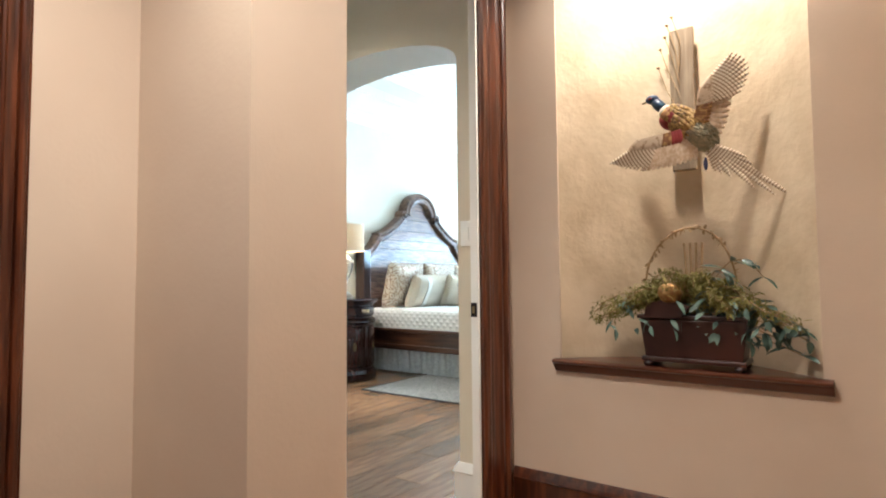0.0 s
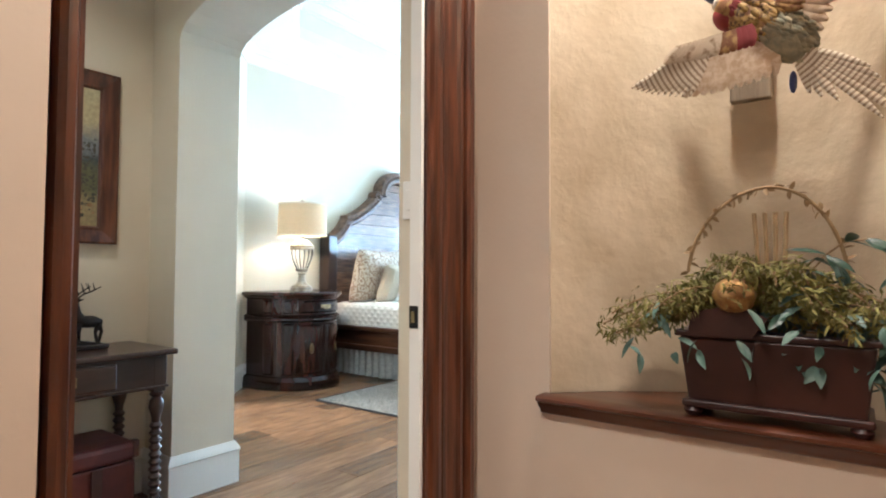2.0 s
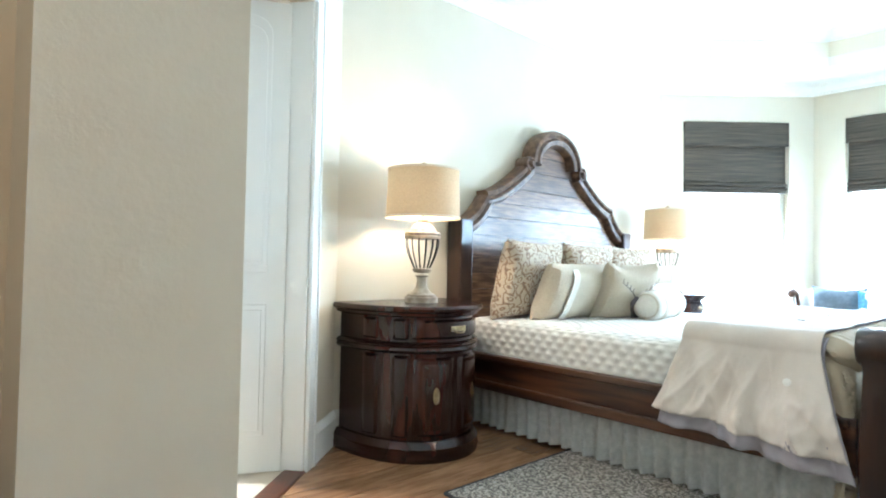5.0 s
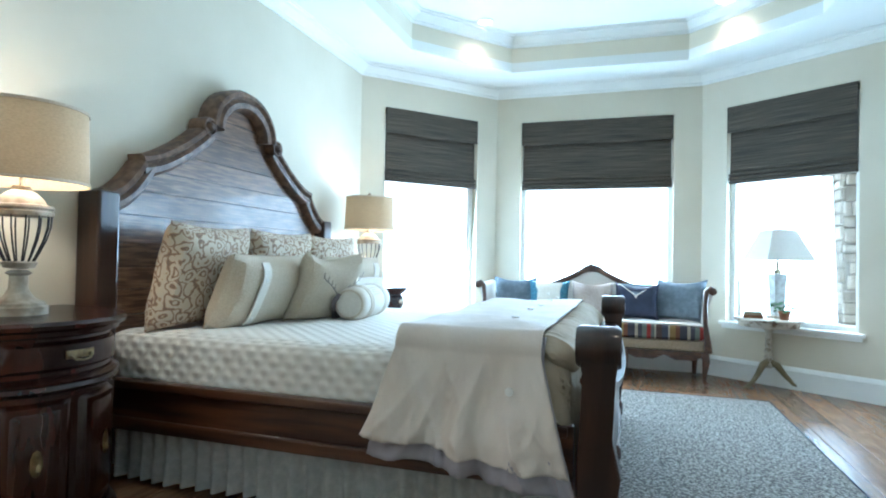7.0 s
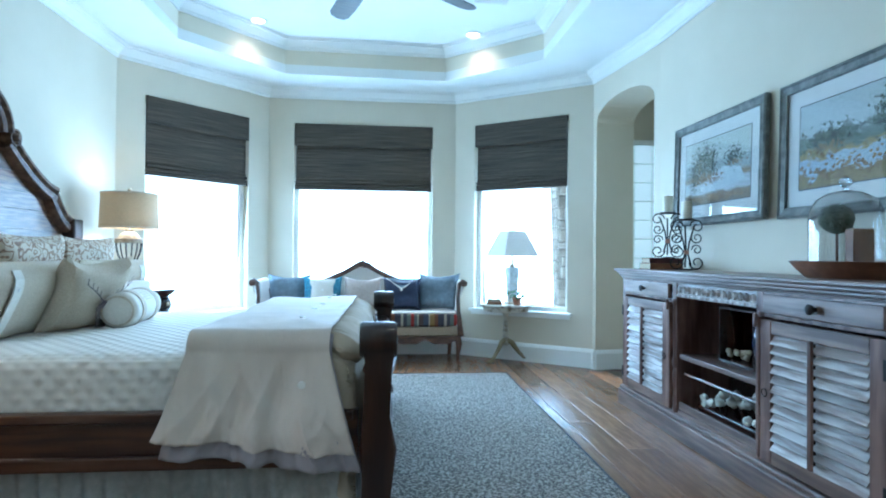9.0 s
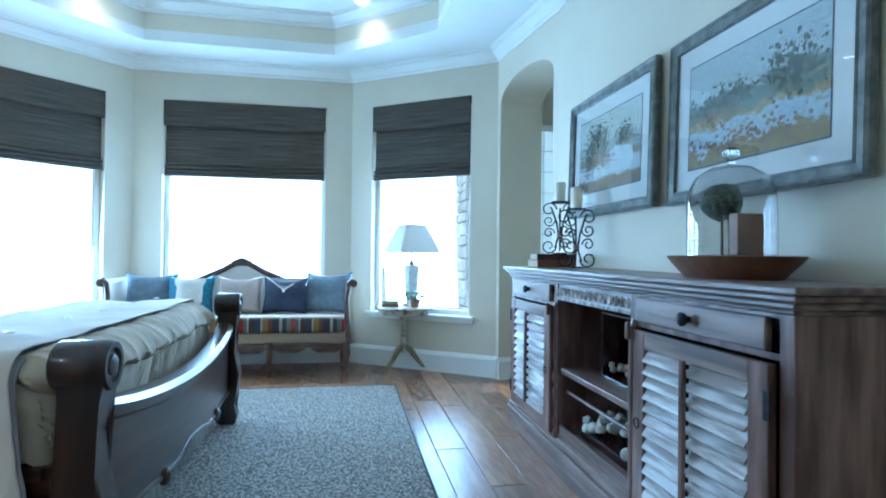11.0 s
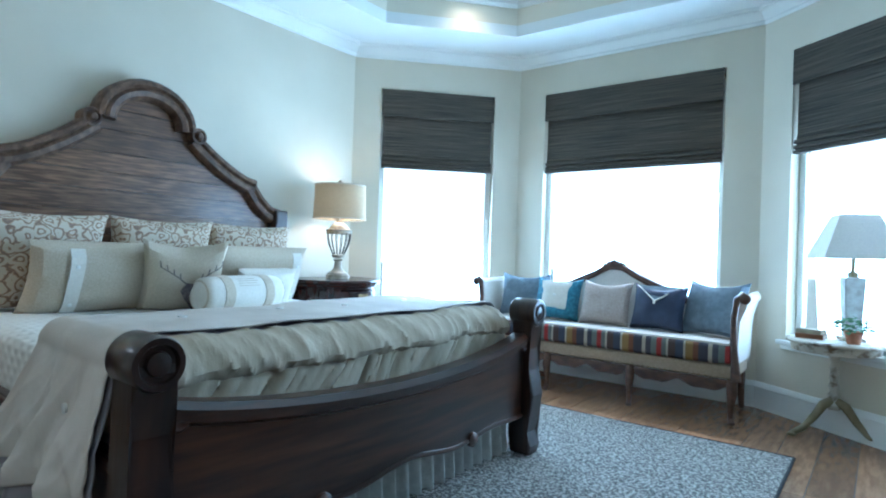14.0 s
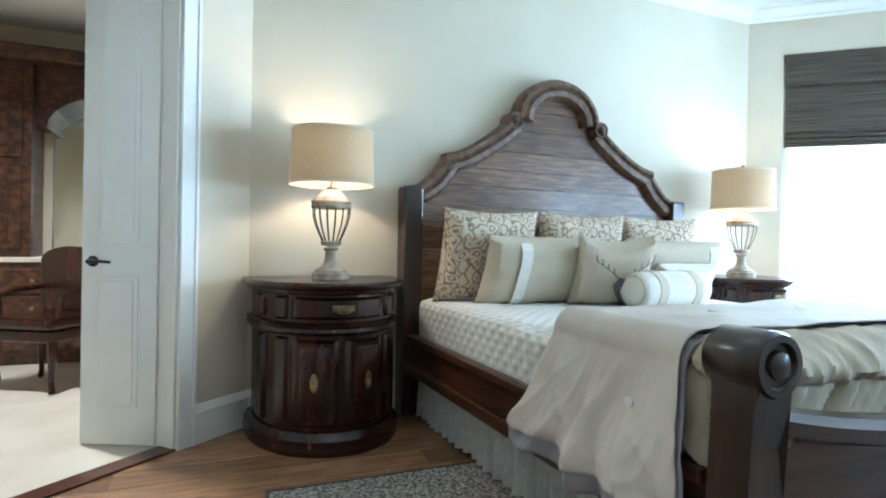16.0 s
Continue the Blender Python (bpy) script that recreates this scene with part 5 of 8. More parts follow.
def make_cabinet():
    """Local x runs out from the wall into the room, local y along the wall."""
    cab = thing("sideboard_cabinet", "weathered brown sideboard with louvered doors and open shelves", "cabinet", pose(0.125, 6.27, 0) @ Matrix.Rotation(radians(180), 4, "Z") @ Matrix.Diagonal((1, 1.05, 1, 1)))
    L, D, H = 1.185, 0.395, 1.02
    part("plinth", box((0.0, -L - 0.02, 0), (D + 0.03, L + 0.02, 0.12), None, 0.01), CABTOP, cab)
    part("plinth_cap", box((0.0, -L - 0.01, 0.1201), (D + 0.02, L + 0.01, 0.15), None, 0.012), CABTOP, cab)
    for y0 in (-L, L - 0.05, -0.43, 0.38):
        part("upright", box((0.0, y0, 0.1505), (D - 0.001, y0 + 0.05, 0.985), None, 0.003), CABWOOD, cab)
    # back of the open shelves, their shade put into its colour
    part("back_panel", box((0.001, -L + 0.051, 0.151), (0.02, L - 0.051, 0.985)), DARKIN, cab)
    for y0, y1 in ((-L + 0.0505, -0.4305), (0.4305, L - 0.0505)):
        part("drawer_rail", box((0.021, y0, 0.86), (D - 0.005, y1, 0.878)), CABWOOD, cab)
        part("top_rail", box((0.021, y0, 0.972), (D - 0.004, y1, 0.985)), CABWOOD, cab)
    part("frieze_backing", box((0.30, -0.3795, 0.895), (D - 0.02, 0.3795, 0.985)), CABWOOD, cab)
    part("shelf_board", box((0.021, -0.3795, 0.50), (D - 0.02, 0.3795, 0.53), None, 0.004), CABTOP, cab)
    part("shelf_bottom", box((0.021, -0.3795, 0.151), (D - 0.01, 0.3795, 0.175)), CABTOP, cab)
    part("shelf_rail", tube([(D - 0.06, -0.379, 0.40), (D - 0.06, 0.379, 0.40)], 0.009, 8), CABWOOD, cab)
    part("shelf_rail", box((D - 0.03, -0.379, 0.1755), (D - 0.015, 0.379, 0.225), None, 0.004), CABTOP, cab)
    # carved frieze of rosettes
    fr = part("frieze", box((D - 0.0195, -0.379, 0.898), (D - 0.006, 0.379, 0.984), None, 0.004), SLAT, cab)
    for k in range(15):
        y = -0.35 + 0.05 * k
        part("rosette", lathe([(0.0, 0.004), (0.007, 0.007), (0.011, 0.003), (0.017, 0.009), (0.022, 0.004), (0.024, 0)], 12, None, pose(D - 0.0058, y, 0.945, 0, 90)), SLAT, fr, "", True)
    for k in range(38):
        part("bead", box((D - 0.0058, -0.372 + 0.02 * k, 0.90), (D + 0.004, -0.36 + 0.02 * k, 0.916)), SLAT, fr)
    # turned half columns beside the opening
    for y in (-0.405, 0.405):
        prof = [(0.0, 0.1505), (0.022, 0.1505), (0.024, 0.18), (0.016, 0.2), (0.026, 0.24), (0.014, 0.27), (0.02, 0.33), (0.026, 0.40), (0.014, 0.43), (0.027, 0.46), (0.027, 0.49), (0.014, 0.52), (0.02, 0.58), (0.02, 0.84), (0.027, 0.86), (0.02, 0.885), (0.0, 0.889)]
        part("turned_column", lathe(prof, 14, None, Matrix.Translation((D - 0.012, y, 0))), CABWOOD, cab, "", True)
    # drawers
    for s in (1, -1):
        y0, y1 = (0.455, L - 0.075) if s > 0 else (-L + 0.075, -0.455)
        dr = part("drawer_front", box((D - 0.004, y0, 0.882), (D + 0.02, y1, 0.976), None, 0.006), CABTOP, cab)
        part("knob", lathe([(0, 0), (0.011, 0), (0.01, 0.015), (0.022, 0.02), (0.024, 0.03), (0.014, 0.038), (0, 0.04)], 14, None, pose(D + 0.0202, (y0 + y1) / 2, 0.93, 0, 90)), IRON, dr, "dark metal knob", True)
        y0, y1 = (0.44, L - 0.06) if s > 0 else (-L + 0.06, -0.44)
        dd = part("louvered_door", box((D - 0.004, y0, 0.165), (D + 0.024, y0 + 0.075, 0.85), None, 0.004), CABWOOD, cab)
        part("stile", box((D - 0.004, y1 - 0.075, 0.165), (D + 0.024, y1, 0.85), None, 0.004), CABWOOD, dd)
        part("rail", box((D - 0.003, y0 + 0.0755, 0.165), (D + 0.022, y1 - 0.0755, 0.235), None, 0.004), CABTOP, dd)
        part("rail", box((D - 0.003, y0 + 0.0755, 0.785), (D + 0.022, y1 - 0.0755, 0.85), None, 0.004), CABTOP, dd)
        # dark sheet standing in for the shade between the slats
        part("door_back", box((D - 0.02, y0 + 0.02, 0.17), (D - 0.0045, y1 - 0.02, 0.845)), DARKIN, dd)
        sl = box((-0.003, -(y1 - y0 - 0.156) / 2, -0.028), (0.003, (y1 - y0 - 0.156) / 2, 0.028), None, 0.002)
        me = None
        for k in range(12):
            m = pose(D + 0.014, (y0 + y1) / 2, 0.258 + 0.0459 * k, 0, -32, 0)
            if me is None:
                first = part("slat", sl, SLAT, dd)
                first.matrix_basis, me = m, first.data
            else:
                ob = new("slat", me)
                ob.parent, ob.matrix_basis = dd, m
        part("tilt_rod", box((D + 0.034, (y0 + y1) / 2 - 0.012, 0.24), (D + 0.05, (y0 + y1) / 2 + 0.012, 0.795), None, 0.005), CABWOOD, dd)
        for k in range(12):
            part("staple", box((D + 0.022, (y0 + y1) / 2 - 0.006, 0.262 + 0.0459 * k), (D + 0.036, (y0 + y1) / 2 + 0.006, 0.278 + 0.0459 * k)), IRON, dd)
        yi = y0 - 0.012 if s > 0 else y1 + 0.012
        part("latch_post", box((D, yi - 0.014, 0.17), (D + 0.03, yi + 0.014, 0.865), None, 0.008), CABWOOD, cab)
        part("latch_turn", box((D + 0.03, yi - 0.012, 0.81), (D + 0.048, yi + 0.012, 0.88), None, 0.008), CABWOOD, cab)
        yh = y1 - 0.002 if s > 0 else y0 + 0.002
        for z in (0.27, 0.74):
            part("hinge", box((D + 0.0242, yh - 0.012, z - 0.04), (D + 0.029, yh + 0.012, z + 0.04), None, 0.002), IRON, dd)
        part("ring_pull", lathe([(0.018, -0.003), (0.022, 0), (0.018, 0.003)], 14, cap=False, m= pose(D + 0.03, y0 + 0.04 if s > 0 else y1 - 0.04, 0.5, 0, 90)), IRON, dd, "", True)
    # moulded cornice and top
    for a, b, z0, z1 in ((0.008, 0.008, 0.9855, 1.0), (0.022, 0.02, 1.0005, 1.02), (0.04, 0.035, 1.0205, 1.04), (0.058, 0.05, 1.0405, 1.062)):
        part("cornice_step", box((0.0, -L - a, z0), (D + b, L + a, z1), None, 0.006), CABTOP, cab)
    return cab


make_cabinet()
CABZ = 1.0622

# on the cabinet's shelves
SHADOWBOX = mat("aged_paper", (0.42, 0.38, 0.28), 0.9, (0.22, 0.18, 0.12), 9.0)
sb = thing("shadow_box", "dark wooden shadow box with botanical inside on shelf", "box", pose(-0.05, 6.26, 0.5302, 0, 0, 180))
for lo, hi in (((-0.08, -0.17, 0), (0.08, -0.155, 0.33)), ((-0.08, 0.155, 0), (0.08, 0.17, 0.33)), ((-0.08, -0.1545, 0), (0.08, 0.1545, 0.015)), ((-0.08, -0.1545, 0.315), (0.08, 0.1545, 0.33)), ((-0.08, -0.1545, 0.0155), (-0.07, 0.1545, 0.3145))):
    part("side", box(lo, hi, None, 0.002), DARKWOOD, sb)
part("picture_card", box((-0.0695, -0.06, 0.10), (-0.064, 0.07, 0.28)), SHADOWBOX, sb, "aged botanical card")
rng = random.Random(7)
bits = None
for k in range(26):
    x, y, z = rng.uniform(-0.05, 0.05), rng.uniform(-0.13, 0.13), rng.uniform(0.03, 0.075)
    bits = lathe([(0, -0.018), (0.014, -0.008), (0.017, 0.004), (0, 0.018)], 7, bits, pose(x, y, z, rng.uniform(0, 180), rng.uniform(0, 180)))
part("dried_pods", bits, WHITEWASH, sb, "", True)
VASEBLUE = mat("glazed_navy", (0.012, 0.02, 0.045), 0.12, (0.02, 0.035, 0.07), 8.0, coat=0.6)
vs = tagged(part("vase", lathe([(0, 0), (0.05, 0), (0.055, 0.01), (0.085, 0.09), (0.10, 0.17), (0.09, 0.24), (0.05, 0.29), (0.045, 0.31), (0.055, 0.325), (0.045, 0.325), (0, 0.30)], 28), VASEBLUE, None, "", True), "dark blue glazed ceramic vase on the shelf", "vase")
vs.matrix_basis = pose(-0.10, 5.98, 0.5302)
COTTON = mat("cotton_boll", (0.72, 0.70, 0.64), 0.95, (0.62, 0.59, 0.52), 30, bump=0.003, bump_scale=90)


def cotton_tray():
    tr = thing("cotton_bolls_tray", "wooden trough filled with white cotton bolls", "decoration", pose(-0.06, 6.27, 0.1752))
    part("trough", box((-0.10, -0.34, 0), (0.10, 0.34, 0.05), None, 0.01), DARKWOOD, tr)
    rng = random.Random(3)
    for k in range(46):
        own = bmesh.new()
        bmesh.ops.create_icosphere(own, subdivisions=2, radius=0.026)
        for v in own.verts:
            v.co *= 1 + 0.35 * noise.noise(v.co * 60 + Vector((k, 0, 0)))
        x, y = rng.uniform(-0.12, 0.08), rng.uniform(-0.31, 0.31)
        z = 0.07 + rng.uniform(0, 0.05) + (0.05 if abs(y) < 0.15 else 0)
        ob = part("cotton_boll", moved(own, pose(x, y, z)), COTTON, tr, "", True)
    twigs = None
    for k in range(18):
        x, y = rng.uniform(-0.1, 0.06), rng.uniform(-0.3, 0.3)
        twigs = tube([(x, y, 0.05), (x - 0.03, y + rng.uniform(-0.05, 0.05), 0.13)], 0.003, 5, twigs)
    part("twigs", twigs, DARKWOOD, tr)["kind"] = "stuff"


cotton_tray()

# books and candlestick on the cabinet
LEATHERRED = mat("oxblood_leather", (0.06, 0.012, 0.012), 0.45, (0.10, 0.022, 0.018), 12.0, bump=0.0005, bump_scale=120)
LEATHERTAN = mat("tan_leather", (0.20, 0.075, 0.03), 0.5, (0.28, 0.12, 0.05), 10.0, bump=0.0005, bump_scale=120)
LEATHERDARK = mat("brown_leather", (0.035, 0.014, 0.012), 0.4, (0.06, 0.025, 0.02), 10.0, bump=0.0004, bump_scale=120)
PAPER = mat("page_edges", (0.55, 0.47, 0.34), 0.9, (0.45, 0.37, 0.25), 60.0, (1, 1, 12))
GILT = mat("gilt_stamp", (0.60, 0.44, 0.18), 0.35, (0.5, 0.35, 0.13), 60.0, metal=0.7)


def book(name, label, w, d, h, leather, m, group=""):
    """Lying flat: width along x with the spine on -x, depth along y."""
    b = thing(name, label, "book", m, group)
    part("pages", box((-w / 2 + 0.006, -d / 2 + 0.004, 0.004), (w / 2 - 0.005, d / 2 - 0.004, h - 0.004)), PAPER, b)
    part("cover", box((-w / 2, -d / 2, 0), (w / 2, d / 2, 0.0038), None, 0.001), leather, b)
    part("cover", box((-w / 2, -d / 2, h - 0.0038), (w / 2, d / 2, h), None, 0.001), leather, b)
    part("spine", box((-w / 2 - 0.003, -d / 2, 0.0002), (-w / 2 + 0.0055, d / 2, h - 0.0002), None, 0.002), leather, b)
    return b


book("book", "old tan leather book lying on the cabinet", 0.17, 0.26, 0.045, LEATHERTAN, pose(-0.09, 7.25, CABZ, 0, 0, 93), "leather books")
book("book", "old oxblood leather book on a stack", 0.16, 0.25, 0.04, LEATHERRED, pose(-0.085, 7.25, CABZ + 0.0452, 0, 0, 88), "leather books")
WAX = mat("ivory_wax", (0.78, 0.72, 0.56), 0.5, (0.82, 0.76, 0.62), 6.0)


def curl(cx, cz, r, turns, start, flip, n=26):
    pts = []
    for k in range(n):
        u = k / (n - 1)
        a = radians(start) + flip * turns * 2 * math.pi * u
        rr = r * (1 - 0.72 * u)
        pts.append((cx + rr * math.cos(a), 0, cz + rr * math.sin(a)))
    return pts


def candle_holder(m, h, label):
    c = thing("candle_holder", label, "candlestick", m, "scrolled iron candlesticks")
    part("stem", tube([(-0.055, 0, 0.30 * h / 0.34), (-0.02, 0, 0.2), (-0.008, 0, 0.12), (-0.03, 0, 0.04)], 0.006), IRON, c, "", True)
    part("stem", tube([(0.055, 0, 0.30 * h / 0.34), (0.02, 0, 0.2), (0.008, 0, 0.12), (0.03, 0, 0.04)], 0.006), IRON, c, "", True)
    part("stem", tube([(0, 0.04, 0.02), (0, 0.008, 0.12), (0, 0.02, 0.2), (0, 0.04, 0.30 * h / 0.34)], 0.006), IRON, c, "", True)
    for s in (1, -1):
        for cz, r, st in ((0.05, 0.05, 90), (0.135, 0.036, -90), (0.215, 0.038, 90), (0.29, 0.048, -90)):
            pts = [(s * (p[0] + 0.07), p[1], p[2] * h / 0.34) for p in curl(0, cz, r, 1.25, 180, 1 if st > 0 else -1)]
            part("scroll", tube(pts, 0.0046), IRON, c, "", True)
    part("binding", lathe([(0.0, 0.11), (0.018, 0.11), (0.02, 0.125), (0.018, 0.14), (0, 0.14)], 12), LEATHERTAN, c, "", True)
    part("foot_ring", lathe([(0.03, 0.0), (0.045, 0.0), (0.045, 0.008), (0.03, 0.008)], 16, cap=False), IRON, c)
    part("pan", lathe([(0, h - 0.01), (0.052, h - 0.01), (0.06, h), (0.052, h + 0.001), (0, h - 0.002)], 20), IRON, c, "", True)
    part("candle", lathe([(0, h), (0.036, h), (0.036, h + 0.12), (0.033, h + 0.125), (0.02, h + 0.122), (0, h + 0.12)], 24), WAX, c, "ivory pillar candle", True)
    part("wick", tube([(0, 0, h + 0.119), (0.002, 0, h + 0.132)], 0.0015, 5), IRON, c)


candle_holder(pose(-0.03, 7.26, CABZ + 0.086, 0, 0, -22), 0.34, "tall scrolled black iron candlestick with pillar candle")
candle_holder(pose(-0.03, 6.99, CABZ, 0, 0, -15), 0.36, "scrolled black iron candlestick with pillar candle")

# glass cloche
BOWLWOOD = mat("turned_bowl_wood", (0.13, 0.05, 0.022), 0.35, (0.20, 0.085, 0.04), 3.0, (1, 5, 5), coat=0.3)
LEAFDARK = mat("topiary_leaf", (0.020, 0.035, 0.016), 0.8, (0.045, 0.065, 0.03), 60.0, bump=0.002, bump_scale=120)


def cloche():
    c = thing("glass_cloche", "glass bell cloche over topiary on wooden tray", "cloche", pose(-0.07, 5.54, CABZ))
    part("tray", lathe([(0, 0.0), (0.20, 0.0), (0.26, 0.05), (0.285, 0.075), (0.27, 0.078), (0.24, 0.05), (0.19, 0.03), (0, 0.03)], 36, None, Matrix.Diagonal((0.62, 1, 1, 1))), BOWLWOOD, c, "oval carved wooden tray", True)
    prof = [(0.145, 0.033), (0.145, 0.26), (0.138, 0.31), (0.115, 0.355), (0.07, 0.385), (0.02, 0.395)]
    bell = part("bell", lathe(prof + [(r - 0.003, z - 0.003) for r, z in prof[::-1]], 36, cap=False), GLASS, c, "", True)
    bell.visible_shadow = False
    part("knob", lathe([(0.0, 0.396), (0.012, 0.398), (0.01, 0.41), (0.026, 0.425), (0.028, 0.44), (0.016, 0.455), (0, 0.458)], 20), GLASS, c, "", True)
    ball = bmesh.new()
    bmesh.ops.create_icosphere(ball, subdivisions=4, radius=0.068)
    for v in ball.verts:
        v.co *= 1 + 0.13 * noise.noise(v.co * 70)
    tp = part("topiary_ball", moved(ball, pose(0.0, 0.05, 0.27)), LEAFDARK, c, "small round green topiary")
    part("trunk", tube([(0, 0.05, 0.05), (0.003, 0.052, 0.13), (0, 0.05, 0.22)], 0.006), BOWLWOOD, c, "", True)
    part("pot_moss", lathe([(0, 0.031), (0.04, 0.031), (0.045, 0.06), (0.03, 0.07), (0, 0.072)], 14, None, Matrix.Translation((0, 0.05, 0))), LEAFDARK, c, "", True)
    part("small_book", box((-0.05, -0.10, 0.031), (0.05, -0.055, 0.22), None, 0.004), LEATHERTAN, c)
    part("small_book", box((-0.05, -0.054, 0.031), (0.05, -0.025, 0.20), None, 0.004), SHADOWBOX, c)


cloche()

# ---- pictures ----


def landscape(name, sky_c, far, mid, water, near, seed, swell=0.6, stops=(0.04, 0.14, 0.18, 0.33, 0.37, 0.46, 0.60, 0.68, 0.9), rough=0.7):
    """A loose painted landscape: bands of sky, trees, bank and water, broken by brushwork."""
    m = mat(name, sky_c, 0.45)
    n, l = m.node_tree.nodes, m.node_tree.links
    co = n.new("ShaderNodeTexCoord")
    sep = n.new("ShaderNodeSeparateXYZ")
    l.new(co.outputs["UV"], sep.inputs[0])
    t = n.new("ShaderNodeTexNoise")
    t.noise_dimensions = "4D"
    t.inputs["W"].default_value = seed
    t.inputs["Scale"].default_value, t.inputs["Detail"].default_value, t.inputs["Roughness"].default_value = 5.0, 10.0, rough
    l.new(co.outputs["UV"], t.inputs["Vector"])
    ma = n.new("ShaderNodeMath")
    ma.operation = "MULTIPLY_ADD"
    ma.inputs[1].default_value = swell
    l.new(t.outputs["Fac"], ma.inputs[0])
    l.new(sep.outputs["Y"], ma.inputs[2])
    sub = n.new("ShaderNodeMath")
    sub.operation, sub.inputs[1].default_value = "SUBTRACT", swell / 2
    l.new(ma.outputs[0], sub.inputs[0])
    r = n.new("ShaderNodeValToRGB")
    e = r.color_ramp.elements
    e[0].position, e[0].color = stops[0], (*near, 1)
    e[1].position, e[1].color = stops[8], (*sky_c, 1)
    for pos, c in ((stops[1], near), (stops[2], water), (stops[3], water), (stops[4], mid), (stops[5], far), (stops[6], far), (stops[7], sky_c)):
        k = e.new(pos)
        k.color = (*c, 1)
    l.new(sub.outputs[0], r.inputs["Fac"])
    t2 = n.new("ShaderNodeTexNoise")
    t2.inputs["Scale"].default_value, t2.inputs["Detail"].default_value = 34.0, 6.0
    l.new(co.outputs["UV"], t2.inputs["Vector"])
    mx = n.new("ShaderNodeMix")
    mx.data_type, mx.blend_type = "RGBA", "OVERLAY"
    mx.inputs["Factor"].default_value = 0.55
    l.new(r.outputs["Color"], mx.inputs["A"])
    l.new(t2.outputs["Fac"], mx.inputs["B"])
    l.new(mx.outputs["Result"], n["Principled BSDF"].inputs["Base Color"])
    return m


PEWTER = mat("pewter_frame", (0.10, 0.105, 0.095), 0.4, (0.19, 0.19, 0.17), 20.0, (1, 1, 1), 0.0008, 60, metal=0.2)
MATBOARD = mat("cream_matboard", (0.74, 0.72, 0.66), 0.85, (0.77, 0.75, 0.69), 10.0)
DARKLINE = mat("dark_fillet", (0.05, 0.05, 0.05), 0.5)
ART1 = landscape("river_landscape", (0.56, 0.57, 0.49), (0.36, 0.40, 0.36), (0.30, 0.20, 0.09), (0.50, 0.52, 0.50), (0.20, 0.15, 0.08), 1.0, 0.35)
ART2 = landscape("meadow_landscape", (0.48, 0.52, 0.50), (0.16, 0.20, 0.15), (0.38, 0.27, 0.07), (0.42, 0.48, 0.52), (0.28, 0.19, 0.05), 6.0, 0.8)
ART3 = landscape("wagon_landscape", (0.40, 0.35, 0.20), (0.15, 0.165, 0.17), (0.035, 0.045, 0.042), (0.085, 0.085, 0.032), (0.24, 0.185, 0.08), 11.0, 0.35, (0.05, 0.16, 0.24, 0.40, 0.47, 0.58, 0.62, 0.74, 0.95), 0.75)


def canvas(w, h, y0, material, parent, label):
    bm = bmesh.new()
    vs = [bm.verts.new(c) for c in ((-w / 2, y0, -h / 2), (w / 2, y0, -h / 2), (w / 2, y0, h / 2), (-w / 2, y0, h / 2))]
    bm.faces.new(vs)
    ob = part("canvas", bm, material, parent, label)
    lay = ob.data.uv_layers.new(name="picture")
    for lp in ob.data.loops:
        co = ob.data.vertices[lp.vertex_index].co
        lay.data[lp.index].uv = (co.x / w + 0.5, co.z / h + 0.5)
    return ob


def frame_bar(w, h, b, prof, material, parent):
    """Four mitred bars; prof of (inward, out)."""
    for k in range(4):
        a, c = (w, h) if k % 2 == 0 else (h, w)
        bm = bmesh.new()
        rings = []
        for s in (-1, 1):
            rings.append([bm.verts.new((s * (a / 2 - i), -o, -c / 2 + i)) for i, o in prof])
        for q in range(len(prof)):
            r = (q + 1) % len(prof)
            bm.faces.new((rings[0][q], rings[0][r], rings[1][r], rings[1][q]))
        bm.faces.new(rings[0])
        bm.faces.new(rings[1][::-1])
        part("frame_bar", moved(bm, Matrix.Rotation(radians(90 * k), 4, "Y")), material, parent)


LEAFPAINT = mat("painted_foliage", (0.035, 0.05, 0.035), 0.6, (0.11, 0.13, 0.075), 30.0)
RUSTPAINT = mat("painted_rust", (0.20, 0.11, 0.04), 0.6, (0.34, 0.22, 0.09), 30.0)
MISTPAINT = mat("painted_water", (0.52, 0.56, 0.56), 0.6, (0.66, 0.68, 0.66), 12.0)


def strokes(name, spots, material, parent, y, seed, half=(0.36, 0.21)):
    """Many loose dabs of paint, each an uneven rounded patch, from (x, z, spread across, spread up, dab size, count)."""
    rng = random.Random(seed)
    bm = bmesh.new()
    for cx, cz, sx, sz, size, count in spots:
        for _ in range(count):
            x, z, r = rng.gauss(cx, sx), rng.gauss(cz, sz), size * rng.uniform(0.4, 1.2)
            x, z = max(-half[0], min(half[0], x)), max(-half[1], min(half[1], z))
            yy = y - rng.uniform(0, 0.0006)
            bm.faces.new([bm.verts.new((x + r * rng.uniform(0.6, 1.3) * math.cos(k * 1.05), yy, z + r * rng.uniform(0.5, 1.1) * math.sin(k * 1.05))) for k in range(6)])
    ob = part(name, bm, material, parent)
    ob["kind"] = "stuff"


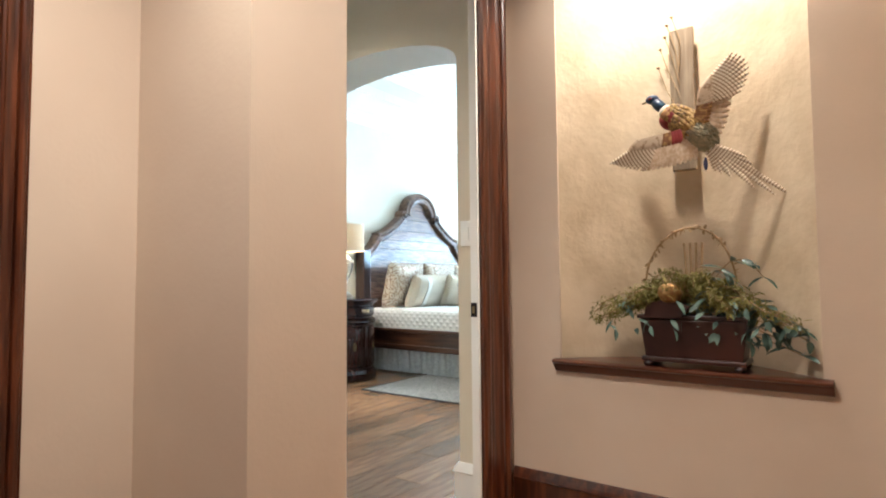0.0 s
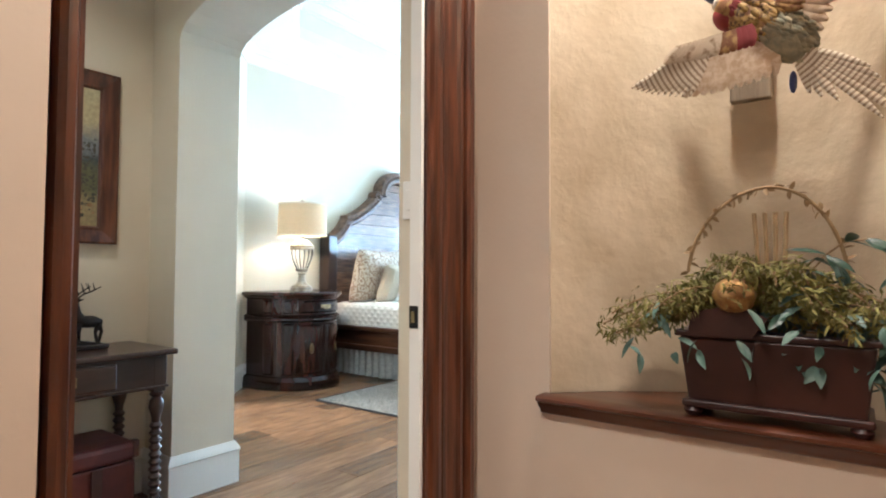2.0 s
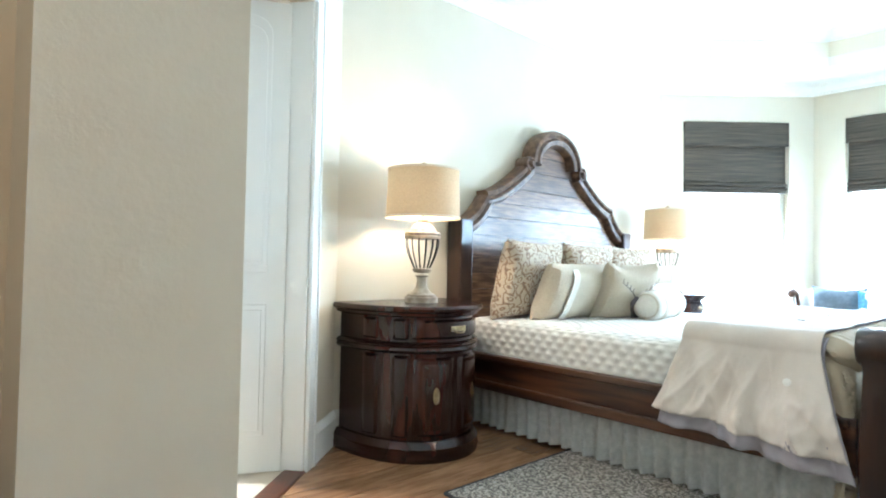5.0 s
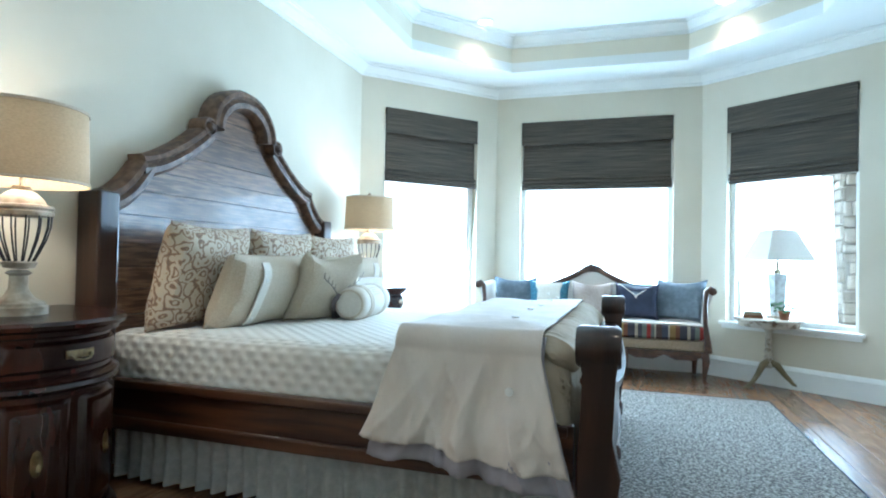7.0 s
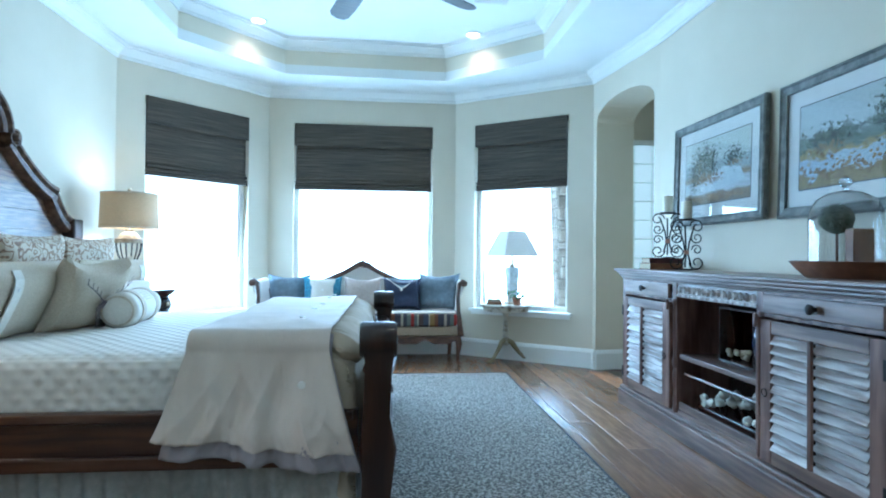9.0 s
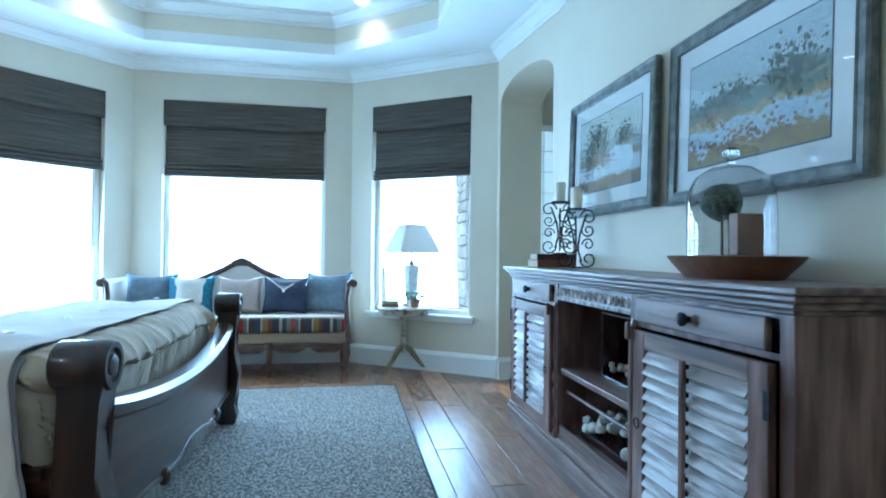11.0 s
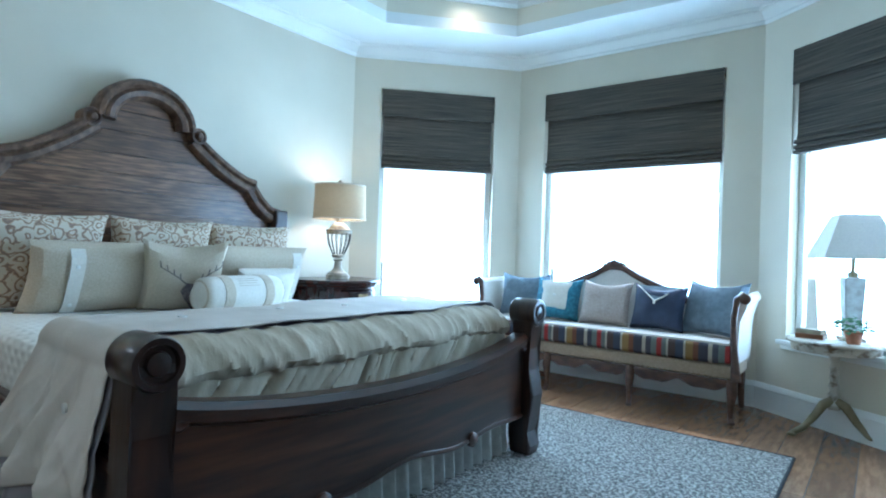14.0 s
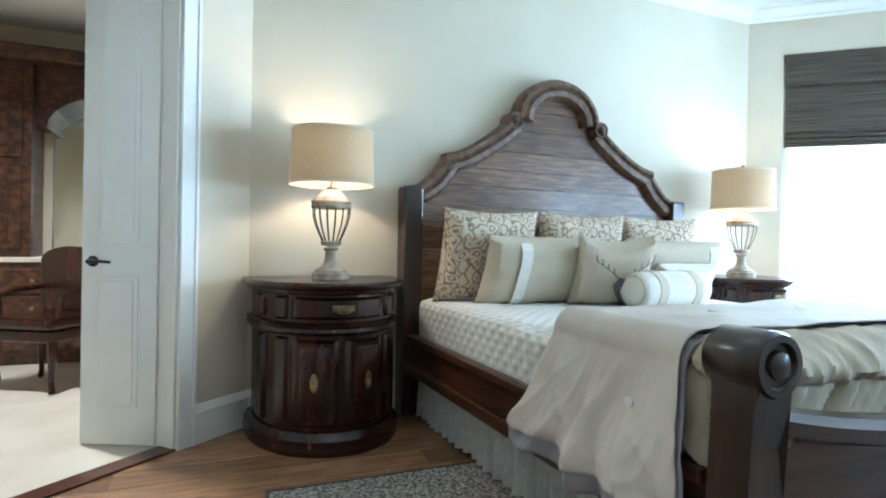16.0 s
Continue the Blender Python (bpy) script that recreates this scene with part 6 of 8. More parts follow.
def framed_print(m, w, h, art, label):
    p = thing("framed_print", label, "picture", m, "pair of framed landscapes")
    part("backing", box((-w / 2 + 0.01, -0.012, -h / 2 + 0.01), (w / 2 - 0.01, 0, h / 2 - 0.01)), MATBOARD, p)
    frame_bar(w, h, 0.06, [(0, 0), (0, 0.03), (0.012, 0.036), (0.02, 0.028), (0.045, 0.024), (0.055, 0.028), (0.06, 0.022), (0.06, 0)], PEWTER, p)
    part("fillet", box((-w / 2 + 0.145, -0.0132, -h / 2 + 0.145), (w / 2 - 0.145, -0.0122, h / 2 - 0.145)), DARKLINE, p)
    canvas(w - 0.302, h - 0.302, -0.0136, art, p, "loose painted river landscape")
    if art is ART1:
        river = [(0.28, -0.02), (0.10, 0.01), (-0.05, -0.03), (-0.14, -0.09), (-0.20, -0.13), (0.02, -0.15), (0.22, -0.12), (0.33, -0.10)]
        part("painted_river", prism(river, 0.0004, Matrix.Translation((0, -0.0143, 0))), MISTPAINT, p)
        strokes("painted_trees", ((-0.14, 0.07, 0.07, 0.06, 0.010, 420), (-0.05, 0.06, 0.035, 0.05, 0.009, 180), (0.20, 0.06, 0.05, 0.03, 0.009, 170), (-0.25, -0.02, 0.05, 0.04, 0.010, 170)), LEAFPAINT, p, -0.0150, 21)
        strokes("painted_bank", ((-0.10, -0.05, 0.10, 0.02, 0.009, 150), (0.0, -0.185, 0.16, 0.014, 0.010, 200), (0.22, 0.02, 0.06, 0.014, 0.007, 50), (-0.16, 0.03, 0.07, 0.05, 0.007, 60)), RUSTPAINT, p, -0.0157, 22)
    else:
        strokes("painted_trees", ((0.22, 0.05, 0.06, 0.05, 0.010, 260), (-0.16, 0.03, 0.09, 0.03, 0.009, 260)), LEAFPAINT, p, -0.0143, 23)
        strokes("painted_bank", ((0.0, -0.15, 0.16, 0.03, 0.011, 190), (-0.20, -0.03, 0.06, 0.02, 0.009, 60)), RUSTPAINT, p, -0.0150, 24)
    g = part("glazing", box((-w / 2 + 0.058, -0.0205, -h / 2 + 0.058), (w / 2 - 0.058, -0.0185, h / 2 - 0.058)), GLASS, p)
    g.visible_shadow = False
    return p


framed_print(pose(0.11, 6.845, 1.755, -1.5, 0, -90), 1.07, 0.75, ART1, "misty river landscape print in a pewter frame")
framed_print(pose(0.12, 5.68, 1.745, -1.5, 0, -90), 1.05, 0.75, ART2, "autumn meadow landscape print in a pewter frame")

# ---- settee ----
MAPLE = mat("carved_walnut", (0.06, 0.026, 0.014), 0.4, (0.13, 0.058, 0.03), 4.0, (3, 6, 6), 0.0008, 14, coat=0.3)
CREAM = mat("cream_upholstery", (0.62, 0.57, 0.50), 0.95, (0.67, 0.62, 0.55), 60, bump=0.0006, bump_scale=260)
TAN = mat("tan_upholstery", (0.36, 0.27, 0.18), 0.95, (0.42, 0.32, 0.22), 60)
BLUEGREY = mat("blue_grey_velvet", (0.13, 0.165, 0.20), 0.8, (0.18, 0.22, 0.26), 20, bump=0.0008, bump_scale=200)
NAVY = mat("navy_silk", (0.018, 0.026, 0.06), 0.5, (0.035, 0.045, 0.09), 9)
TEAL = mat("teal_fringe", (0.03, 0.13, 0.20), 0.7, (0.06, 0.22, 0.30), 40)
TAUPE = mat("taupe_plush", (0.40, 0.33, 0.29), 1.0, (0.48, 0.41, 0.36), 90, bump=0.003, bump_scale=220)


def stripes():
    m = mat("striped_serape", (0.2, 0.1, 0.1), 0.9, bump=0.0008, bump_scale=240)
    n, l = m.node_tree.nodes, m.node_tree.links
    co = n.new("ShaderNodeTexCoord")
    sep = n.new("ShaderNodeSeparateXYZ")
    l.new(co.outputs["Object"], sep.inputs[0])
    mul = n.new("ShaderNodeMath")
    mul.operation, mul.inputs[1].default_value = "MULTIPLY", 2.2
    l.new(sep.outputs["X"], mul.inputs[0])
    fr = n.new("ShaderNodeMath")
    fr.operation = "FRACT"
    l.new(mul.outputs[0], fr.inputs[0])
    r = n.new("ShaderNodeValToRGB")
    r.color_ramp.interpolation = "CONSTANT"
    cols = [(0.06, 0.055, 0.07), (0.16, 0.18, 0.15), (0.30, 0.03, 0.025), (0.14, 0.15, 0.13), (0.48, 0.42, 0.32), (0.075, 0.045, 0.04), (0.055, 0.06, 0.085), (0.45, 0.40, 0.30), (0.26, 0.16, 0.05), (0.16, 0.06, 0.03), (0.05, 0.045, 0.06), (0.42, 0.36, 0.27)]
    e = r.color_ramp.elements
    e[0].position, e[0].color = 0, (*cols[0], 1)
    e[1].position, e[1].color = 0.08, (*cols[1], 1)
    for p, c in zip((0.17, 0.25, 0.32, 0.35, 0.46, 0.58, 0.61, 0.72, 0.80, 0.94), cols[2:]):
        k = e.new(p)
        k.color = (*c, 1)
    l.new(fr.outputs[0], r.inputs["Fac"])
    l.new(r.outputs["Color"], n["Principled BSDF"].inputs["Base Color"])
    return m


STRIPE = stripes()


def settee():
    """Local x along the seat, local y towards the windows."""
    s = thing("settee", "carved walnut camelback settee with striped seat cushion", "sofa", pose(-2.42, 9.16, 0))
    W = 1.06
    # back with a peaked rail
    line = []
    for k in range(41):
        u = 2 * k / 40 - 1
        a = abs(u)
        z = 0.80 + 0.27 * (1 - a / 0.62) ** 1.05 if a < 0.62 else 0.80 - 0.03 * (a - 0.62) / 0.38
        z += 0.03 * math.exp(-((u / 0.13) ** 2)) - 0.03 * math.exp(-((u / 0.04) ** 2))
        line.append((u * (W - 0.02), z))
    part("back_upholstery", prism([(x, z - 0.05) for x, z in line] + [(W - 0.02, 0.36), (-W + 0.02, 0.36)], 0.07, Matrix.Translation((0, 0.50, 0)), None, 0.01), CREAM, s)
    rail = bmesh.new()
    rings = []
    for x, z in line:
        rings.append([rail.verts.new((x, 0.49 + a, z + b)) for a, b in ((0, -0.065), (-0.012, -0.045), (-0.008, -0.01), (0.02, 0.0), (0.07, -0.005), (0.09, -0.03), (0.085, -0.065))])
    for p, q in zip(rings, rings[1:]):
        for k in range(7):
            rail.faces.new((p[k], p[(k + 1) % 7], q[(k + 1) % 7], q[k]))
    rail.faces.new(rings[0])
    rail.faces.new(rings[-1][::-1])
    rl = part("crest_rail", rail, MAPLE, s, "carved walnut crest rail", True)
    for k in range(-3, 4):
        part("carved_leaf", lathe([(0, 0), (0.02, 0.004), (0.012, 0.012), (0, 0.014)], 10, None, pose(k * 0.028, 0.478, 1.075 - abs(k) * 0.012, 90) @ Matrix.Diagonal((0.8, 1.2, 1, 1))), MAPLE, rl, "", True)
    for q in (-1, 1):
        # scrolled arms
        prof = [(0.0, 0.40), (0.0, 0.86), (0.012, 0.885), (0.035, 0.89), (0.06, 0.87), (0.075, 0.84), (0.06, 0.81), (0.055, 0.70), (0.05, 0.40)]
        arm = prism([(q * (W - 0.06 + a), z) for a, z in prof], 0.52, Matrix.Translation((0, 0.03, 0)), None, 0.012)
        for v in arm.verts:
            if v.co.z > 0.6:
                v.co.x += q * 0.05 * ((v.co.z - 0.6) / 0.29) ** 2
                v.co.z -= 0.06 * max(0, (0.3 - v.co.y)) * (1 if v.co.z > 0.8 else 0)
        ar = part("arm", arm, CREAM, s, "cream upholstered arm")
        part("arm_facing", tube([(q * (W + 0.05), 0.02, 0.86), (q * (W + 0.02), 0.0, 0.88), (q * (W - 0.015), -0.012, 0.85), (q * (W - 0.03), -0.02, 0.72), (q * (W - 0.025), -0.03, 0.55), (q * (W - 0.01), -0.045, 0.42), (q * (W + 0.0), -0.05, 0.30)], [0.022, 0.025, 0.024, 0.02, 0.022, 0.027, 0.034], 10), MAPLE, ar, "carved walnut arm front", True)
        part("arm_scroll", lathe([(0, 0), (0.035, 0), (0.035, 0.02), (0.02, 0.03), (0, 0.032)], 16, None, pose(q * (W + 0.035), 0.0, 0.855, 90)), MAPLE, ar, "", True)
    part("seat_base", box((-W + 0.02, -0.03, 0.30), (W - 0.02, 0.49, 0.40), None, 0.015), TAN, s, "tan upholstered seat rail with nail heads")
    cu = superbox((-W + 0.035, -0.055, 0.4005), (W - 0.035, 0.485, 0.535), 0.035, 18)
    for v in cu.verts:
        v.co.z += 0.012 * (1 - (v.co.x / W) ** 2) if v.co.z > 0.5 else 0
    part("seat_cushion", cu, STRIPE, s, "serape striped seat cushion", True)
    part("seat_top", superbox((-W + 0.05, -0.035, 0.525), (W - 0.05, 0.48, 0.555), 0.014, 6), CREAM, s, "", True)
    # scalloped apron
    pts = [(-W + 0.03, 0.30)] + [(-W + 0.03 + (2 * W - 0.06) * k / 60, 0.235 + 0.02 * math.cos(k * 0.628) + 0.012 * math.cos(k * 1.257)) for k in range(61)] + [(W - 0.03, 0.30)]
    part("carved_apron", prism(pts, 0.03, Matrix.Translation((0, -0.05, 0)), None, 0.004), MAPLE, s)
    for x in (-W + 0.03, -0.34, 0.34, W - 0.03):
        part("front_leg", tube([(x, -0.03, 0.30), (x * 1.01, -0.06, 0.22), (x, -0.045, 0.10), (x * 1.0, -0.04, 0.045), (x * 1.015, -0.065, 0.014)], [0.036, 0.034, 0.02, 0.017, 0.022], 10), MAPLE, s, "", True)
    for x in (-W + 0.06, W - 0.06):
        part("back_leg", tube([(x, 0.47, 0.31), (x, 0.48, 0.15), (x, 0.52, 0.012)], [0.03, 0.025, 0.02], 8), MAPLE, s, "", True)
    for k in range(52):
        part("nail_head", lathe([(0, 0), (0.006, 0.001), (0, 0.004)], 6, None, pose(-W + 0.05 + 0.039 * k, -0.0305, 0.312, 90)), BRASS, s)
    return s


settee()


def sofa_pillow(label, w, h, x, y, turn, lean, material, seed):
    p = thing("throw_pillow", label, "pillow", pose(x, y, 0.553) @ Matrix.Rotation(radians(turn), 4, "Z") @ Matrix.Rotation(radians(-lean), 4, "X"), "settee pillows")
    part("cover", cushion(w, h, 0.16, 0.09, 14, 0.03, seed), material, p, "", True)
    return p


sofa_pillow("blue-grey velvet square pillow on the settee", 0.46, 0.40, -3.18, 9.42, 12, 16, BLUEGREY, 1)
p = sofa_pillow("teal fringed pillow with an ivory quilted center", 0.42, 0.38, -2.83, 9.36, 4, 18, TEAL, 2)
part("center_panel", cushion(0.27, 0.26, 0.05, 0.02, 8), IVORY, p, "ivory quilted panel", True).matrix_basis = pose(0, -0.065, 0.07)
part("button", lathe([(0, 0), (0.014, 0.004), (0, 0.01)], 10, None, pose(0, -0.092, 0.2, 90)), PEARL, p)
sofa_pillow("taupe plush square pillow on the settee", 0.42, 0.38, -2.40, 9.36, 0, 18, TAUPE, 3)
p = sofa_pillow("navy silk pillow with a pale folded flap", 0.42, 0.37, -1.98, 9.37, -4, 18, NAVY, 4)
fl = bmesh.new()
tri = [(-0.17, -0.045, 0.345), (0.17, -0.045, 0.345), (0.0, -0.1, 0.21)]
fl.faces.new([fl.verts.new(c) for c in tri])
solid(part("flap", fl, BLUEGREY, p, "pale folded envelope flap"), 0.008)
part("flap_trim", tube([tri[0], tri[2], tri[1]], 0.006, 6), IVORY, p)
part("tassel", lathe([(0, 0), (0.012, 0.004), (0.009, 0.03), (0, 0.034)], 8, None, pose(0, -0.108, 0.185)), IVORY, p, "", True)
sofa_pillow("blue-grey woven square pillow leaning on the arm", 0.48, 0.42, -1.60, 9.40, -22, 16, BLUEGREY, 5)

# ---- side table ----
PAINTED = mat("distressed_cream_paint", (0.52, 0.47, 0.38), 0.6, (0.14, 0.09, 0.05), 14.0, mix=(0.52, 0.66), bump=0.0008, bump_scale=50)
GREENWOOD = mat("antiqued_olive_paint", (0.17, 0.13, 0.06), 0.5, (0.27, 0.22, 0.12), 9.0)
CERAMIC = mat("crackled_white_ceramic", (0.55, 0.58, 0.58), 0.35, (0.38, 0.36, 0.35), 16.0)
TERRA = mat("terracotta", (0.36, 0.15, 0.08), 0.85, (0.44, 0.22, 0.13), 20.0)
LEAF = mat("ivy_leaf", (0.05, 0.13, 0.05), 0.5, (0.10, 0.21, 0.09), 20.0)
TX, TY, TZ = -0.83, 9.36, 0.62


def pedestal_table():
    t = thing("pedestal_table", "distressed cream round pedestal table with tripod base", "table", pose(TX, TY, 0))
    part("tabletop", lathe([(0, 0.595), (0.265, 0.595), (0.28, 0.6), (0.283, 0.61), (0.275, 0.62), (0, 0.62)], 40), PAINTED, t, "", True)
    part("apron", lathe([(0.225, 0.545), (0.245, 0.545), (0.25, 0.5945), (0.225, 0.5945)], 40, cap=False), PAINTED, t, "", True)
    part("column", lathe([(0, 0.17), (0.034, 0.17), (0.045, 0.20), (0.03, 0.23), (0.036, 0.26), (0.024, 0.29), (0.034, 0.32), (0.022, 0.35), (0.03, 0.38), (0.022, 0.41), (0.03, 0.44), (0.022, 0.47), (0.03, 0.50), (0.05, 0.53), (0.06, 0.5945), (0, 0.5945)], 20), PAINTED, t, "", True)
    for a in (100, 220, 340):
        c, s = math.cos(radians(a)), math.sin(radians(a))
        part("leg", tube([(0.02 * c, 0.02 * s, 0.22), (0.07 * c, 0.07 * s, 0.20), (0.13 * c, 0.13 * s, 0.12), (0.20 * c, 0.20 * s, 0.05), (0.27 * c, 0.27 * s, 0.016)], [0.03, 0.03, 0.024, 0.02, 0.016], 10), GREENWOOD, t, "", True)
        part("toe", lathe([(0, 0), (0.024, 0), (0.026, 0.012), (0.014, 0.022), (0, 0.024)], 12, None, Matrix.Translation((0.275 * c, 0.275 * s, 0))), GREENWOOD, t, "", True)


pedestal_table()


def square_lamp():
    l = thing("ceramic_lamp", "square white ceramic lamp with pyramid shade", "lamp", pose(TX + 0.08, TY + 0.05, TZ + 0.0005, 0, 0, 18))
    part("foot", box((-0.065, -0.065, 0), (0.065, 0.065, 0.025), None, 0.006), PAINTED, l)
    own = box((-0.06, -0.06, 0.0252), (0.06, 0.06, 0.41), None, 0.008)
    for v in own.verts:
        k = 0.72 + 0.28 * (v.co.z - 0.02) / 0.39
        v.co.x, v.co.y = v.co.x * k, v.co.y * k
    part("body", own, CERAMIC, l)
    part("neck", lathe([(0, 0.41), (0.03, 0.41), (0.03, 0.44), (0.012, 0.45), (0.012, 0.53), (0, 0.53)], 14), GREENWOOD, l, "", True)
    sh = bmesh.new()
    lo = [sh.verts.new((x * 0.215, y * 0.215, 0.53)) for x, y in ((-1, -1), (1, -1), (1, 1), (-1, 1))]
    hi = [sh.verts.new((x * 0.105, y * 0.105, 0.81)) for x, y in ((-1, -1), (1, -1), (1, 1), (-1, 1))]
    for k in range(4):
        sh.faces.new((lo[k], lo[(k + 1) % 4], hi[(k + 1) % 4], hi[k]))
    solid(part("shade", sh, WHITESHADE, l, "white linen pyramid shade"), 0.003)
    part("harp", tube([(0, 0, 0.52), (0.06, 0, 0.61), (0.05, 0, 0.76), (0, 0, 0.81)], 0.003, 6), BRASS, l, "", True)
    part("finial", lathe([(0, 0.81), (0.008, 0.812), (0.012, 0.82), (0, 0.835)], 10), BRASS, l, "", True)
    return l


square_lamp()
cord = [(TX + 0.12, TY + 0.12, TZ), (TX + 0.2, TY + 0.24, 0.60), (TX + 0.24, TY + 0.2, 0.45), (TX + 0.30, TY + 0.12, 0.22), (TX + 0.32, TY + 0.05, 0.06), (TX + 0.26, TY + 0.02, 0.006), (TX + 0.10, TY + 0.06, 0.006)]
cd = tagged(part("lamp_cord", tube(cord, 0.004, 6), IRON, None, "", True), "thin dark lamp cord hanging behind the table", "cord")
book("book", "small worn tan book on the round table", 0.11, 0.16, 0.03, LEATHERTAN, pose(TX - 0.13, TY - 0.02, TZ + 0.0005, 0, 0, 80), "small books")
book("book", "small pale book on the round table", 0.10, 0.15, 0.028, SHADOWBOX, pose(TX - 0.13, TY - 0.02, TZ + 0.031, 0, 0, 72), "small books")


def leaf_blade(length, width, bend, n=4):
    """A pointed leaf along +x with a fold down the middle."""
    vs, fs = [], []
    for k in range(n + 1):
        u = k / n
        w = width * math.sin(math.pi * min(0.999, u * 0.92 + 0.06)) ** 0.9
        x, z = length * u, -bend * u * u
        vs += [(x, -w / 2, z + 0.18 * w), (x, 0, z), (x, w / 2, z + 0.18 * w)]
    for k in range(n):
        for j in (0, 1):
            a = 3 * k + j
            fs.append((a, a + 1, a + 4, a + 3))
    return vs, fs


def leaves(name, places, material, parent, label=""):
    """Many leaves in one mesh; places are (matrix, length, width, bend)."""
    vs, fs = [], []
    for m, a, b, c in places:
        v, f = leaf_blade(a, b, c)
        o = len(vs)
        vs += [tuple(m @ Vector(p)) for p in v]
        fs += [tuple(i + o for i in q) for q in f]
    me = bpy.data.meshes.new(name)
    me.from_pydata(vs, [], fs)
    me.materials.append(material)
    for p in me.polygons:
        p.use_smooth = True
    ob = new(name, me)
    ob.parent = parent
    if label:
        ob["label"] = label
    return ob


def ivy_pot():
    p = thing("ivy_pot", "small green ivy plant in a terracotta pot", "plant", pose(TX + 0.10, TY - 0.13, TZ + 0.0005))
    part("pot", lathe([(0, 0), (0.035, 0), (0.048, 0.06), (0.053, 0.06), (0.053, 0.078), (0.045, 0.078), (0.04, 0.065), (0, 0.065)], 20), TERRA, p, "", True)
    rng = random.Random(5)
    pl = []
    for k in range(70):
        a, e = rng.uniform(0, 360), rng.uniform(-30, 70)
        r = rng.uniform(0.01, 0.10)
        pl.append((pose(r * math.cos(radians(a)), r * math.sin(radians(a)), 0.09 + rng.uniform(-0.02, 0.08) * (1 - r * 4), rng.uniform(-30, 30), -e * 0.5, a + rng.uniform(-40, 40)), rng.uniform(0.03, 0.05), rng.uniform(0.025, 0.04), 0.012))
    leaves("foliage", pl, LEAF, p, "small green ivy leaves")


ivy_pot()

# ---- ceiling fan, downlights, vent ----
BLADE = mat("dark_fan_blade", (0.035, 0.035, 0.035), 0.4, (0.06, 0.058, 0.055), 5.0, (2, 8, 1))


def ceiling_fan():
    f = thing("ceiling_fan", "dark bronze ceiling fan hanging from the tray", "ceiling fan", pose(-2.2, 6.45, 0))
    part("canopy", lathe([(0, 3.409), (0.075, 3.409), (0.07, 3.37), (0.03, 3.34), (0, 3.34)], 20), IRON, f, "", True)
    part("downrod", lathe([(0, 3.34), (0.013, 3.34), (0.013, 2.98), (0, 2.98)], 10), IRON, f, "", True)
    part("motor", lathe([(0, 2.98), (0.05, 2.97), (0.12, 2.93), (0.135, 2.88), (0.13, 2.83), (0.09, 2.80), (0.05, 2.78), (0, 2.775)], 28), IRON, f, "", True)
    for k in range(5):
        a = 112.0 + 72 * k - 0.5
        outline = [(0.20, -0.045), (0.35, -0.062), (0.60, -0.072), (0.76, -0.068), (0.81, -0.045), (0.825, 0.0), (0.81, 0.045), (0.76, 0.068), (0.60, 0.072), (0.35, 0.062), (0.20, 0.045)]
        own = prism(outline, 0.008, Matrix.Rotation(radians(-90), 4, "X"), None, 0.002)
        moved(own, Matrix.Rotation(radians(a), 4, "Z") @ Matrix.Translation((0, 0, 2.83)) @ Matrix.Rotation(radians(12), 4, "X"))
        bl = part("blade", own, BLADE, f)
        part("bracket", moved(box((0.10, -0.02, 2.835), (0.28, 0.02, 2.845), None, 0.003), Matrix.Rotation(radians(a), 4, "Z")), IRON, bl)


ceiling_fan()
LED = glow("warm_lens", (1.0, 0.86, 0.68), 8.0)
for x, y in ((-3.4, 8.77), (-1.29, 8.88), (-3.4, 4.9), (-1.29, 4.9)):
    d = thing("downlight", "round white recessed downlight glowing warm", "downlight", pose(x, y, SOFFIT + 0.36), "tray downlights")
    part("trim_ring", lathe([(0.062, -0.001), (0.088, -0.001), (0.088, -0.006), (0.066, -0.009), (0.062, -0.006)], 28, cap=False), TRIM, d, "", True)
    part("lens", lathe([(0, -0.002), (0.061, -0.002), (0.061, -0.004), (0, -0.004)], 24), LED, d, "glowing lens")
v = thing("ceiling_vent", "white slotted air vent in the tray ceiling", "vent", pose(-1.24, 8.08, SOFFIT + 0.36))
part("frame", box((-0.16, -0.08, -0.008), (0.16, 0.08, -0.001), None, 0.002), TRIM, v)
for k in range(7):
    part("slat", box((-0.145, -0.066 + 0.02 * k, -0.0125), (0.145, -0.056 + 0.02 * k, -0.0082)), TRIM, v)
dt = tagged(part("smoke_hood", lathe([(0, 0), (0.06, 0), (0.055, -0.03), (0, -0.035)], 20), TRIM), "small white round detector on the ceiling", "detector")
dt.matrix_basis = pose(-2.9, 6.0, SOFFIT + 0.3595)

# ---- passage window glimpsed through the side arch ----
pw = thing("window_4", "white multi-pane passage window with glowing panes", "window", pose(0.66, 8.995, 0, 0, 0, 90), kind="structure")
# panes emit a weak glow in place of daylight; the wall behind is solid
PANEGLOW = glow("pane_daylight_glow", (0.80, 0.92, 0.90), 0.45)
part("window_frame", box((-0.03, -0.42, 0.5), (0.0, 0.42, 2.4), None, 0.005), TRIM, pw)
for i in range(4):
    for k in range(9):
        part("pane", box((-0.036, -0.38 + 0.195 * i, 0.55 + 0.2 * k), (-0.0302, -0.20 + 0.195 * i, 0.735 + 0.2 * k), None, 0.002), PANEGLOW, pw)

# ---- niche ----
TRAYWOOD = mat("polished_ledge_wood", (0.050, 0.014, 0.006), 0.28, (0.10, 0.030, 0.012), 3.0, (0.9, 7, 7), 0.0005, 8, coat=0.4)


